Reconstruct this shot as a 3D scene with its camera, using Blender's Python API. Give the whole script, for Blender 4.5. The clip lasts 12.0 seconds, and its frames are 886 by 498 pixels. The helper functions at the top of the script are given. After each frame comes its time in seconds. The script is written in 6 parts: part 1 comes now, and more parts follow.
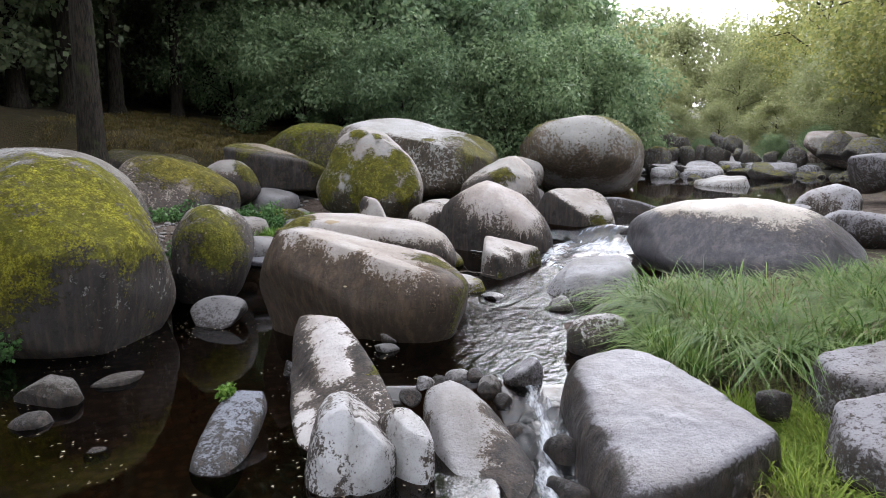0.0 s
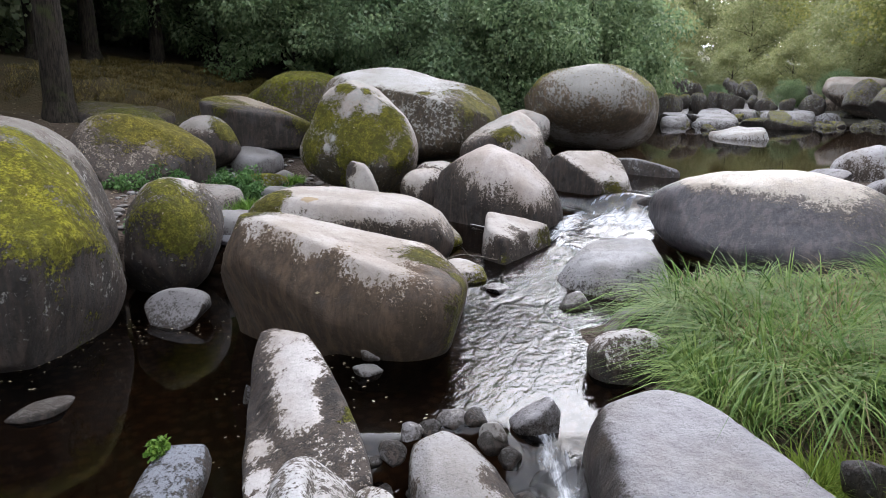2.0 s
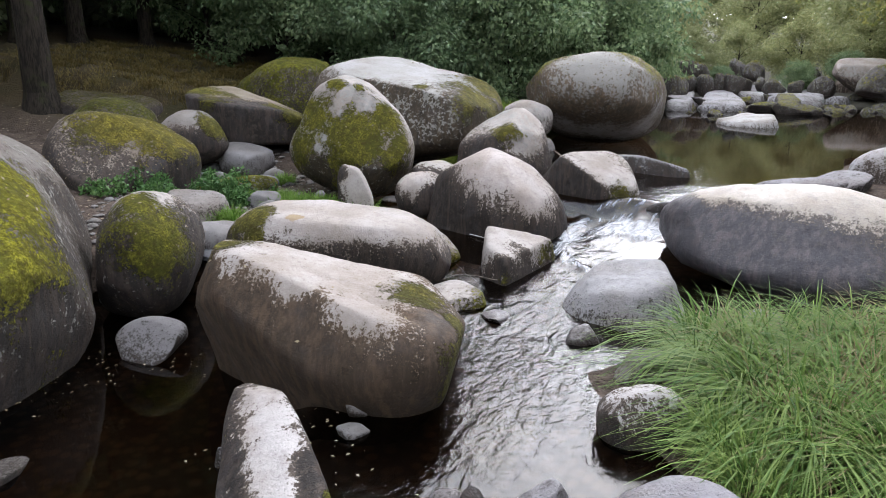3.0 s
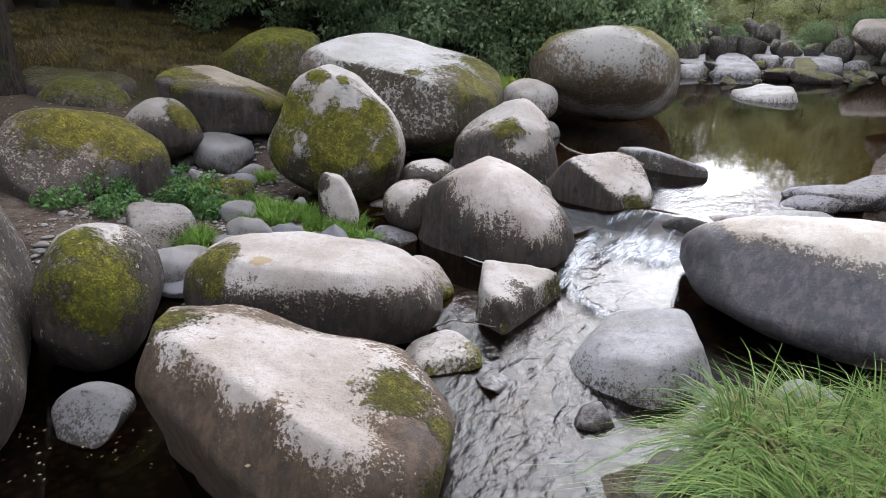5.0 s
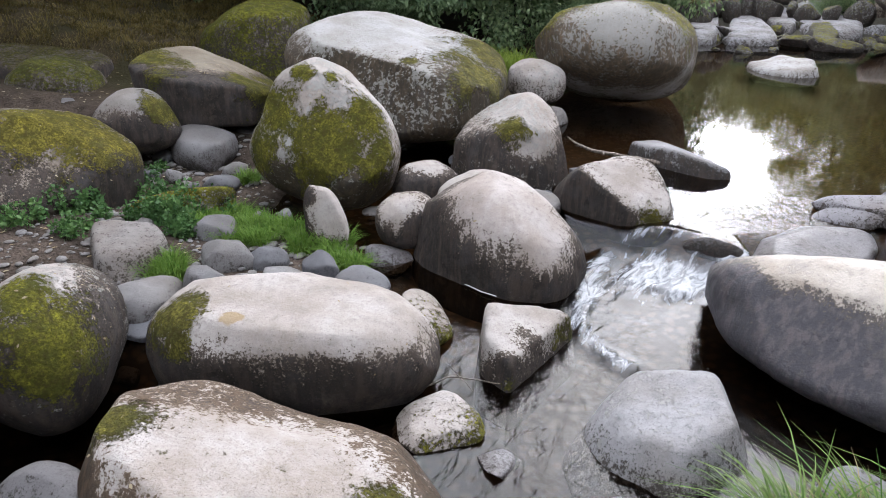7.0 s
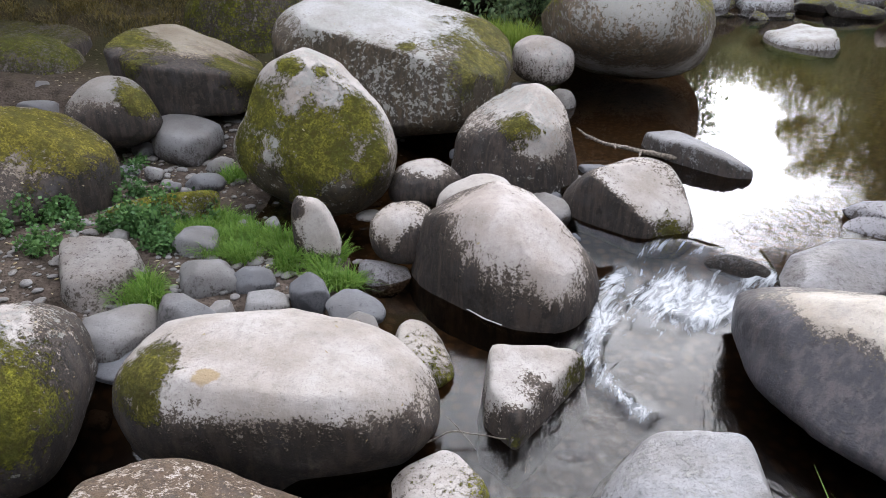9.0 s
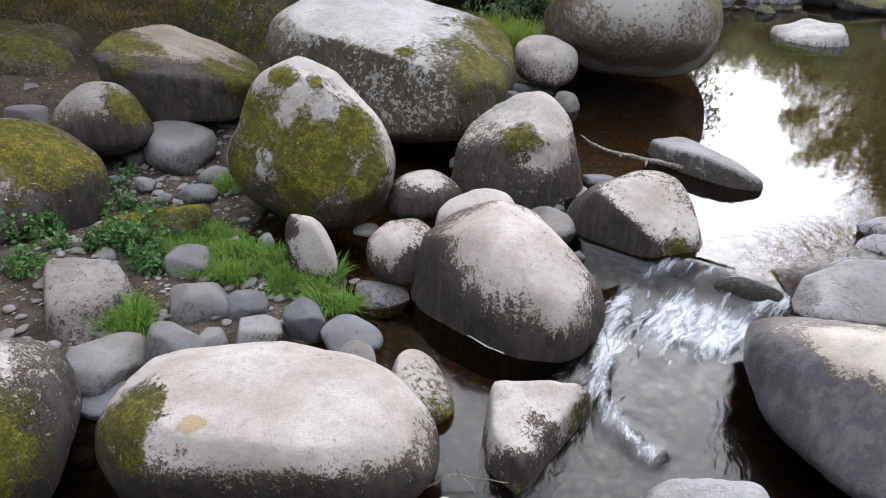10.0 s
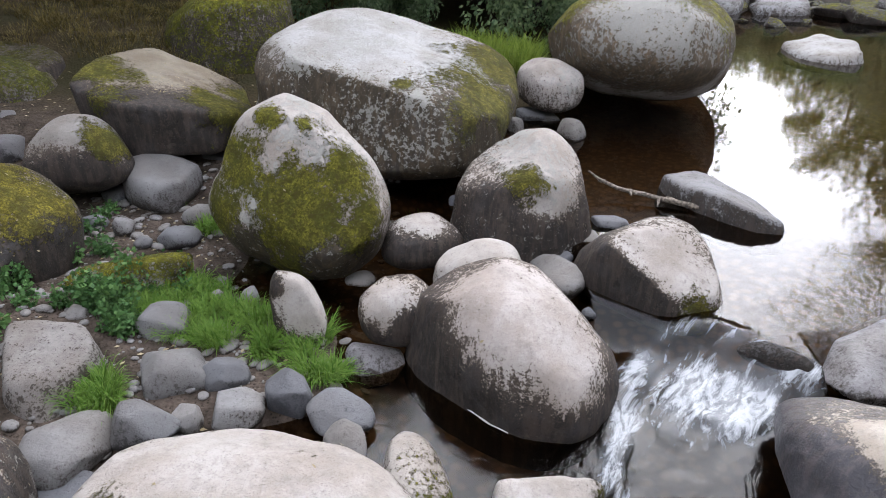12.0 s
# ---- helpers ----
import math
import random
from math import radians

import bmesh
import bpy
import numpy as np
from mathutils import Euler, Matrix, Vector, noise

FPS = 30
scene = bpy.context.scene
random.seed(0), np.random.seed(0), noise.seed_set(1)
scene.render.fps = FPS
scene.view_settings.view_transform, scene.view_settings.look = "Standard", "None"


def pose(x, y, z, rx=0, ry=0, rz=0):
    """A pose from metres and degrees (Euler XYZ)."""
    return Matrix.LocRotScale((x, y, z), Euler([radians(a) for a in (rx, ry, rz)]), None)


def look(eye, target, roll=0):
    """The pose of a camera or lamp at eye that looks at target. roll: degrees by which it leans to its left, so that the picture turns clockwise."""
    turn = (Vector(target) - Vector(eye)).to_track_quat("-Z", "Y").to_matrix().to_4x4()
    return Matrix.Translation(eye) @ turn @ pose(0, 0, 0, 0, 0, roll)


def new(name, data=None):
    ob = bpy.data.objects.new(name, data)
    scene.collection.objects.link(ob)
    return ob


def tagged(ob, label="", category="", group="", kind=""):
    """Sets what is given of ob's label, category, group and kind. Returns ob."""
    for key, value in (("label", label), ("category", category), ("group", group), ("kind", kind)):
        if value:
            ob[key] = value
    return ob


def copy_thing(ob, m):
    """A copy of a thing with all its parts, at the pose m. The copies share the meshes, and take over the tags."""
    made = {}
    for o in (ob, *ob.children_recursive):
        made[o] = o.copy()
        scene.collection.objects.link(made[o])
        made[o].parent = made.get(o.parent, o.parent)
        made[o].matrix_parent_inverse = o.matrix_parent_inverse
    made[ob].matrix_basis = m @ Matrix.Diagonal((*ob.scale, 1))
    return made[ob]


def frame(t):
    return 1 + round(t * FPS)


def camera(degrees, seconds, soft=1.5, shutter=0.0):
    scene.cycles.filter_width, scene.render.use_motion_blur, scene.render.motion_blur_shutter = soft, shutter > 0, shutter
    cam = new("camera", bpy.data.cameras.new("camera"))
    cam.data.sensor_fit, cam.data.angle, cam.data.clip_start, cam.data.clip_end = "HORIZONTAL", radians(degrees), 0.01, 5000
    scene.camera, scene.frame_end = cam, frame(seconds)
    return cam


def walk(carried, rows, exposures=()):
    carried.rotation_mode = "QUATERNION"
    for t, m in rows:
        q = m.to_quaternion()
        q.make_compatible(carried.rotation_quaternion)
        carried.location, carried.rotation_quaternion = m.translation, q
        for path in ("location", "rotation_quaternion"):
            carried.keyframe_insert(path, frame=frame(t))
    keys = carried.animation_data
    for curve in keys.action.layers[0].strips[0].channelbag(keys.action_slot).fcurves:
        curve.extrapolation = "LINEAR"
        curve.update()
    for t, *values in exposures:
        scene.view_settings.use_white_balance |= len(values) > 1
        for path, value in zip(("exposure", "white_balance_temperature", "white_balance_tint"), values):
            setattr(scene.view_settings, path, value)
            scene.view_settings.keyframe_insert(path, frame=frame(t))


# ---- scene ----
cam = camera(65.1, 12.0, soft=0.9)
METRES, EYE, TILT, LEAN, TURN = 6.4, 1.77, -8.7, 0.0, 0.0
ROWS = [
    (0.0, 0.0, 0.0, 0.0, 0.0, 0.0, -0.0),
    (0.5, 0.002, 0.0417, 0.0086, -0.0, -1.38, 0.01),
    (1.0, 0.0039, 0.0871, 0.0176, 0.0, -2.53, 0.0),
    (1.5, 0.0057, 0.134, 0.0334, 0.01, -3.62, -0.01),
    (2.0, 0.0082, 0.1801, 0.0635, 0.03, -4.68, -0.01),
    (2.5, 0.0117, 0.2254, 0.097, 0.03, -5.72, -0.03),
    (3.0, 0.0147, 0.2702, 0.1282, 0.05, -6.74, -0.01),
    (5.0, 0.0283, 0.435, 0.2391, 0.08, -10.83, -0.07),
    (5.5, 0.0298, 0.4727, 0.2638, 0.08, -11.87, -0.09),
    (6.0, 0.0301, 0.51, 0.2875, 0.11, -12.82, -0.08),
    (6.5, 0.0307, 0.5447, 0.3104, 0.13, -13.76, -0.09),
    (7.0, 0.0318, 0.5774, 0.331, 0.12, -14.67, -0.08),
    (9.0, 0.032, 0.6968, 0.3997, 0.15, -18.35, -0.04),
    (9.5, 0.0321, 0.7251, 0.418, 0.17, -19.22, -0.03),
    (10.0, 0.0322, 0.7521, 0.4372, 0.16, -19.51, -0.05),
    (10.5, 0.0328, 0.7783, 0.4547, 0.17, -19.52, -0.07),
    (11.0, 0.0333, 0.805, 0.4684, 0.18, -19.49, -0.08),
    (11.5, 0.0333, 0.8334, 0.4782, 0.17, -19.47, -0.1),
    (12.0, 0.0342, 0.8625, 0.487, 0.19, -19.47, -0.11),
]
walk(cam, [(t, pose(0, 0, EYE, TILT, LEAN, TURN) @ pose(METRES * x, METRES * y, METRES * z, 90 + pitch, roll, yaw)) for t, x, y, z, yaw, pitch, roll in ROWS])

# ---- world and light: bright overcast sky over a wooded stream ----
scene.view_settings.exposure = 3.38
world = bpy.data.worlds.new("overcast_sky")
scene.world = world
world.use_nodes = True
wn = world.node_tree.nodes
wl = world.node_tree.links
sky = wn.new("ShaderNodeTexSky")
sky.sky_type = "NISHITA"
sky.sun_disc = False
sky.sun_elevation = radians(42)
sky.sun_rotation = radians(18)
sky.air_density, sky.dust_density = 1.0, 3.0
thin = wn.new("ShaderNodeHueSaturation")
thin.inputs["Saturation"].default_value = 0.5
thin.inputs["Value"].default_value = 0.1
wl.new(sky.outputs[0], thin.inputs["Color"])
# cloud deck, brighter low down towards the thin edge of the cloud
coord = wn.new("ShaderNodeTexCoord")
split = wn.new("ShaderNodeSeparateXYZ")
wl.new(coord.outputs["Generated"], split.inputs[0])
rise_ = wn.new("ShaderNodeMapRange")
wl.new(split.outputs[2], rise_.inputs["Value"])
rise_.inputs["To Min"].default_value, rise_.inputs["To Max"].default_value = 5.9, 1.75
deck = wn.new("ShaderNodeVectorMath")
deck.operation = "SCALE"
deck.inputs[0].default_value = (0.93, 0.97, 1.12)
# the cloud glows broadly round the hidden sun
toward = wn.new("ShaderNodeVectorMath")
toward.operation = "DOT_PRODUCT"
wl.new(coord.outputs["Generated"], toward.inputs[0])
toward.inputs[1].default_value = (0.25, 0.85, 0.46)
glow = wn.new("ShaderNodeMapRange")
glow.interpolation_type = "SMOOTHSTEP"
wl.new(toward.outputs["Value"], glow.inputs["Value"])
glow.inputs["From Min"].default_value, glow.inputs["From Max"].default_value = 0.0, 1.0
glow.inputs["To Min"].default_value, glow.inputs["To Max"].default_value = 0.9, 1.42
bright = wn.new("ShaderNodeMath")
bright.operation = "MULTIPLY"
wl.new(rise_.outputs[0], bright.inputs[0])
wl.new(glow.outputs[0], bright.inputs[1])
wl.new(bright.outputs[0], deck.inputs["Scale"])
both = wn.new("ShaderNodeVectorMath")
both.operation = "ADD"
wl.new(thin.outputs[0], both.inputs[0])
wl.new(deck.outputs[0], both.inputs[1])
wl.new(both.outputs[0], wn["Background"].inputs["Color"])
wn["Background"].inputs["Strength"].default_value = 0.15

sun_data = bpy.data.lights.new("sun", "SUN")
sun_data.energy = 0.12
sun_data.angle = radians(60)
sun_data.color = (1.0, 0.97, 0.93)
sun = new("sun", sun_data)
sun.matrix_world = look((4.2, 22.2, 13.4), (0, 8, 0))

POOL = 0.44          # level of the upper pool; the lower pool lies at 0


# ---- small tools ----
def hash3(ix, iy, iz, seed):
    h = (ix * 374761393 + iy * 668265263 + iz * 1274126177 + seed * 974711) & 0x7FFFFFFF
    h = ((h ^ (h >> 13)) * 1103515245) & 0x7FFFFFFF
    h = ((h ^ (h >> 16)) * 668265263) & 0x7FFFFFFF
    return ((h ^ (h >> 15)) & 0xFFFF) / 65535.0


def vnoise(p, seed=0):
    """Smooth value noise in -1..1 for rows of points."""
    i = np.floor(p).astype(np.int64)
    u = p - i
    u = u * u * u * (u * (u * 6 - 15) + 10)
    total = 0
    for dx in (0, 1):
        for dy in (0, 1):
            for dz in (0, 1):
                w = (u[:, 0] if dx else 1 - u[:, 0]) * (u[:, 1] if dy else 1 - u[:, 1]) * (u[:, 2] if dz else 1 - u[:, 2])
                total = total + w * hash3(i[:, 0] + dx, i[:, 1] + dy, i[:, 2] + dz, seed)
    return total * 2 - 1


def fbm(p, octaves=3, seed=0):
    total, amp, norm = 0, 1.0, 0.0
    for k in range(octaves):
        total = total + amp * vnoise(p * 2.0 ** k + 17.3 * k, seed + k)
        norm += amp
        amp *= 0.5
    return total / norm


def mesh_from(name, verts, faces, smooth=True):
    """A mesh from an array of places and an array of equal-sided faces."""
    verts, faces = np.asarray(verts, np.float32), np.asarray(faces, np.int32)
    me = bpy.data.meshes.new(name)
    n, k = faces.shape
    me.vertices.add(len(verts))
    me.vertices.foreach_set("co", verts.ravel())
    me.loops.add(n * k)
    me.loops.foreach_set("vertex_index", faces.ravel())
    me.polygons.add(n)
    me.polygons.foreach_set("loop_start", np.arange(0, n * k, k, dtype=np.int32))
    me.polygons.foreach_set("loop_total", np.full(n, k, np.int32))
    if smooth:
        me.polygons.foreach_set("use_smooth", np.ones(n, bool))
    me.update()
    me.validate()
    return me


def part(name, data, material, parent=None, label=""):
    ob = new(name, data)
    if material is not None:
        data.materials.append(material)
    if parent is not None:
        ob.parent = parent
    return tagged(ob, label)


def smooth01(x):
    x = np.clip(x, 0, 1)
    return x * x * (3 - 2 * x)


# ---- materials ----
class Nodes:
    """Short hand for building a node material."""

    def __init__(self, name):
        self.mat = bpy.data.materials.new(name)
        self.mat.use_nodes = True
        self.t = self.mat.node_tree
        self.out = self.t.nodes["Material Output"]
        self.bsdf = self.t.nodes["Principled BSDF"]

    def put(self, socket, value):
        if isinstance(value, bpy.types.NodeSocket):
            self.t.links.new(value, socket)
        elif isinstance(value, (tuple, list)) and len(value) == 3 and socket.type == "RGBA":
            socket.default_value = (*value, 1)
        else:
            socket.default_value = value

    def node(self, kind, out=0, **ins):
        n = self.t.nodes.new(kind)
        for k, v in ins.items():
            k = k.replace("_", " ")
            self.put(n.inputs[k], v)
        return n.outputs[out]

    def math(self, op, a, b=0.0, c=0.0, clamp=False):
        n = self.t.nodes.new("ShaderNodeMath")
        n.operation, n.use_clamp = op, clamp
        for s, v in zip(n.inputs, (a, b, c)):
            self.put(s, v)
        return n.outputs[0]

    def mix(self, fac, a, b):
        n = self.t.nodes.new("ShaderNodeMix")
        n.data_type = "RGBA"
        self.put(n.inputs[0], fac)
        self.put(n.inputs[6], a)
        self.put(n.inputs[7], b)
        return n.outputs[2]

    def noise(self, vector, scale, detail=3.0, rough=0.55, distort=0.0):
        return self.node("ShaderNodeTexNoise", 0, Vector=vector, Scale=scale, Detail=detail, Roughness=rough, Distortion=distort)

    def step(self, value, low, high):
        n = self.t.nodes.new("ShaderNodeMapRange")
        n.interpolation_type = "SMOOTHSTEP"
        self.put(n.inputs["Value"], value)
        n.inputs["From Min"].default_value, n.inputs["From Max"].default_value = low, high
        return n.outputs[0]

    def scaled(self, vector, factors, shift=(0, 0, 0)):
        n = self.t.nodes.new("ShaderNodeMapping")
        self.put(n.inputs["Vector"], vector)
        n.inputs["Scale"].default_value = factors
        n.inputs["Location"].default_value = shift
        return n.outputs[0]

    def bump(self, height, distance, strength=1.0, normal=None):
        n = self.t.nodes.new("ShaderNodeBump")
        n.inputs["Strength"].default_value, n.inputs["Distance"].default_value = strength, distance
        self.put(n.inputs["Height"], height)
        if normal is not None:
            self.put(n.inputs["Normal"], normal)
        return n.outputs[0]


def spots(m, place, places):
    """Positive inside any of the round patches (x, y, z, radius), 1 at their middle."""
    total = None
    for x, y, z, radius in places:
        d = m.t.nodes.new("ShaderNodeVectorMath")
        d.operation = "DISTANCE"
        m.put(d.inputs[0], place)
        d.inputs[1].default_value = (x, y, z)
        v = m.math("SUBTRACT", 1.0, m.math("DIVIDE", d.outputs["Value"], radius))
        total = v if total is None else m.math("MAXIMUM", total, v)
    return total


def granite(name, pale=(0.262, 0.24, 0.222), under=(0.17, 0.15, 0.137), film=(0.026, 0.0225, 0.0205), top=(0, 0, 1), edge=0.35, sharp=2.2, flood=0.0, rise=1.0,
            moss=0.0, moss_top=0.55, moss_colour=(0.25, 0.235, 0.03), moss_side=(0, 0, 1), lichen=0.0, gloss=0.85, ragged=1.0,
            moss_at=(), pale_at=(), film_shade_at=(), crust_at=(), rust_at=(), varied=False):
    """Weathered river granite: bleached top, black-brown algae film with shade painted into the flanks, lichen and
    moss.
    """
    m = Nodes(name)
    pale, under = [c * 1.1 for c in pale], [c * 0.92 for c in under]
    g = m.t.nodes.new("ShaderNodeNewGeometry")
    place, normal = g.outputs["Position"], g.outputs["Normal"]
    shift = (random.random() * 40, random.random() * 40, random.random() * 40)
    p = m.scaled(place, (1, 1, 1), shift)
    z = m.node("ShaderNodeSeparateXYZ", 2, Vector=place)
    d = Vector(top).normalized()
    facing = m.t.nodes.new("ShaderNodeVectorMath")
    facing.operation = "DOT_PRODUCT"
    m.put(facing.inputs[0], normal)
    facing.inputs[1].default_value = d
    up = facing.outputs["Value"]
    broad = m.noise(p, 1.7, 4.0)
    blotch = m.noise(p, 6.0, 6.0, 0.66)
    fine = m.noise(p, 45.0, 4.0, 0.65)
    grain = m.node("ShaderNodeTexVoronoi", 0, Vector=p, Scale=170.0)
    streak = m.noise(m.scaled(place, (9, 9, 1.3), shift), 1.6, 4.0, 0.6)
    # bleached stone: broad warm and cool clouds, soft blotches, faint mineral grain
    mottle = m.noise(p, 19.0, 6.0, 0.72)
    pits = m.noise(p, 85.0, 3.0, 0.7)
    tan = [pale[0] * 0.74, pale[1] * 0.69, pale[2] * 0.635]
    warm = m.mix(m.step(broad, 0.36, 0.66), [min(1, c * 1.06) for c in pale], tan)
    warm = m.mix(m.math("MULTIPLY", m.step(blotch, 0.46, 0.74), 0.5), warm, under)
    warm = m.mix(m.math("MULTIPLY", m.step(mottle, 0.5, 0.72), 0.45), warm, [c * 0.75 for c in under])
    warm = m.mix(m.math("MULTIPLY", m.step(mottle, 0.46, 0.3), 0.4), warm, [min(1, c * 1.12) for c in pale])
    warm = m.mix(m.math("MULTIPLY", m.step(fine, 0.5, 0.8), 0.35), warm, [c * 0.5 for c in under])
    warm = m.mix(m.math("MULTIPLY", m.step(pits, 0.58, 0.7), 0.45), warm, [c * 0.4 for c in under])
    warm = m.mix(m.math("MULTIPLY", m.step(grain, 0.25, 0.5), 0.12), warm, [min(1, c * 1.3) for c in pale])
    # algae film below the flood line, thinning out through brown in specks and runs; faces turned from top get flank
    # shade in the same colour
    f = m.math("MULTIPLY", m.math("SUBTRACT", edge, up), sharp * 0.75)
    f = m.math("ADD", f, m.math("MULTIPLY", m.math("SUBTRACT", flood, z), rise * 0.8))
    for grainy, k in ((broad, 1.2), (blotch, 2.2), (streak, 3.4), (mottle, 4.2), (fine, 5.0), (pits, 2.5)):
        f = m.math("ADD", f, m.math("MULTIPLY", m.math("SUBTRACT", grainy, 0.5), k * ragged))
    # extra dark patches: film blotches, and shade painted on some faces
    if film_shade_at:
        f = m.math("ADD", f, m.math("MULTIPLY", m.math("MAXIMUM", spots(m, place, film_shade_at), -0.15), 2.4))
    if pale_at:
        f = m.math("SUBTRACT", f, m.math("MULTIPLY", m.math("MAXIMUM", spots(m, place, pale_at), -0.6), 2.2))
    brown = m.step(f, -0.8, 0.15)
    mask = m.step(f, 0.0, 0.6)
    haze = m.noise(p, 3.1, 4.0, 0.6)
    mid = m.mix(streak, [under[0] * 0.62, under[1] * 0.56, under[2] * 0.48], [under[0] * 0.36, under[1] * 0.31, under[2] * 0.25])
    dark = m.mix(m.step(streak, 0.42, 0.66), film, [film[0] * 1.6 + 0.010, film[1] * 1.5 + 0.006, film[2] * 1.4 + 0.004])
    dark = m.mix(m.math("MULTIPLY", m.step(mottle, 0.54, 0.68), 0.42), dark, [under[0] * 0.5, under[1] * 0.44, under[2] * 0.37])
    dark = m.mix(m.math("MULTIPLY", m.step(haze, 0.5, 0.72), 0.4), dark, [0.055, 0.052, 0.054])
    dark = m.mix(m.math("MULTIPLY", m.step(blotch, 0.57, 0.66), 0.35), dark, [under[0] * 0.62, under[1] * 0.57, under[2] * 0.5])
    dark = m.mix(m.math("MULTIPLY", m.step(blotch, 0.42, 0.34), 0.6), dark, [c * 0.45 for c in film])
    dark = m.mix(m.math("MULTIPLY", m.step(fine, 0.6, 0.72), 0.45), dark, [c * 0.75 for c in under])
    dark = m.mix(m.math("MULTIPLY", m.step(pits, 0.57, 0.66), 0.5), dark, [c * 0.4 for c in film])
    colour = m.mix(mask, m.mix(brown, warm, mid), dark)
    rough = m.math("SUBTRACT", gloss, m.math("MULTIPLY", mask, 0.12))
    height = m.math("SUBTRACT", m.math("MULTIPLY", fine, 0.45), m.math("MULTIPLY", m.step(pits, 0.55, 0.7), 0.35))
    height = m.math("ADD", height, m.math("ADD", m.math("MULTIPLY", blotch, 0.9), m.math("MULTIPLY", mottle, 0.6)))
    if rust_at:
        rm = m.step(m.math("ADD", spots(m, place, rust_at), m.math("MULTIPLY", m.math("SUBTRACT", blotch, 0.5), 1.5)), 0.0, 0.3)
        colour = m.mix(m.math("MULTIPLY", rm, 0.8), colour, (0.20, 0.14, 0.07))
    if lichen:
        crust = m.noise(p, 13.0, 7.0, 0.76, 0.3)
        zone = m.noise(p, 1.3, 2.0)
        c = m.math("ADD", crust, m.math("MULTIPLY", m.math("SUBTRACT", zone, 0.5), 0.5))
        c = m.math("ADD", c, m.math("MULTIPLY", m.math("SUBTRACT", up, 0.35), 0.07))
        if crust_at:
            c = m.math("ADD", c, m.math("MULTIPLY", m.math("MAXIMUM", spots(m, place, crust_at), -0.2), 0.13))
        c = m.math("ADD", c, m.math("MULTIPLY", m.math("SUBTRACT", mottle, 0.5), 0.5))
        lm = m.math("MULTIPLY", m.step(c, 0.62 - 0.10 * lichen, 0.67 - 0.10 * lichen), 0.8)
        colour = m.mix(lm, colour, m.mix(fine, (0.17, 0.166, 0.152), (0.30, 0.294, 0.272)))
        height = m.math("ADD", height, m.math("MULTIPLY", lm, 0.4))
    if moss:
        face = m.t.nodes.new("ShaderNodeVectorMath")
        face.operation = "DOT_PRODUCT"
        m.put(face.inputs[0], normal)
        face.inputs[1].default_value = Vector(moss_side).normalized()
        patch = m.noise(p, 2.6, 6.0, 0.66)
        tuft = m.noise(p, 42.0, 5.0, 0.75)
        if moss_at:
            c = m.math("ADD", m.math("MULTIPLY", m.math("MAXIMUM", spots(m, place, moss_at), -0.8), 2.0), m.math("MULTIPLY", m.math("SUBTRACT", patch, 0.5), 5.5))
        else:
            c = m.math("ADD", m.math("MULTIPLY", m.math("SUBTRACT", face.outputs["Value"], moss_top), 1.1), m.math("MULTIPLY", m.math("SUBTRACT", patch, 0.62 - 0.3 * moss), 3.2))
        c = m.math("ADD", c, m.math("MULTIPLY", m.math("SUBTRACT", tuft, 0.5), 4.0))
        c = m.math("ADD", c, m.math("MULTIPLY", m.math("SUBTRACT", mottle, 0.5), 4.0))
        if crust_at:
            c = m.math("SUBTRACT", c, m.math("MULTIPLY", m.math("MAXIMUM", spots(m, place, crust_at), 0.0), 2.2))
        if film_shade_at:
            c = m.math("SUBTRACT", c, m.math("MULTIPLY", m.math("MAXIMUM", spots(m, place, film_shade_at), 0.0), 2.5))
        mm = m.step(c, -0.3, 0.5)
        cushion = m.noise(p, 13.0, 5.0, 0.7)
        olive = [moss_colour[0] * 0.42, moss_colour[1] * 0.46, moss_colour[2] * 0.7]
        shade = m.mix(m.step(m.noise(p, 4.0, 4.0, 0.65), 0.4, 0.62), moss_colour, olive)
        shade = m.mix(m.math("MULTIPLY", m.step(cushion, 0.47, 0.62), 0.9), shade, (0.055, 0.042, 0.014))
        shade = m.mix(m.math("MULTIPLY", m.step(cushion, 0.45, 0.3), 0.85), shade, [min(1, moss_colour[0] * 1.6), min(1, moss_colour[1] * 1.6), moss_colour[2] * 1.3])
        shade = m.mix(m.step(tuft, 0.36, 0.66), [c_ * 0.3 for c_ in moss_colour], shade)
        colour = m.mix(mm, colour, shade)
        rough = m.math("ADD", rough, m.math("MULTIPLY", mm, 0.15))
        height = m.math("ADD", height, m.math("MULTIPLY", mm, m.math("ADD", m.math("MULTIPLY", tuft, 4.0), m.math("MULTIPLY", cushion, 3.0))))
    if varied:
        tone = m.t.nodes.new("ShaderNodeObjectInfo").outputs["Random"]
        colour = m.mix(m.math("MULTIPLY", tone, 0.7), colour, m.mix(m.step(tone, 0.3, 0.6), (0.17, 0.14, 0.11), m.mix(mottle, (0.045, 0.047, 0.055), (0.10, 0.103, 0.115))))
    m.put(m.bsdf.inputs["Base Color"], colour)
    m.put(m.bsdf.inputs["Roughness"], rough)
    m.put(m.bsdf.inputs["Normal"], m.bump(height, 0.014, 0.9))
    m.put(m.bsdf.inputs["Specular IOR Level"], 0.14 if gloss > 0.8 else 0.22)
    return m.mat


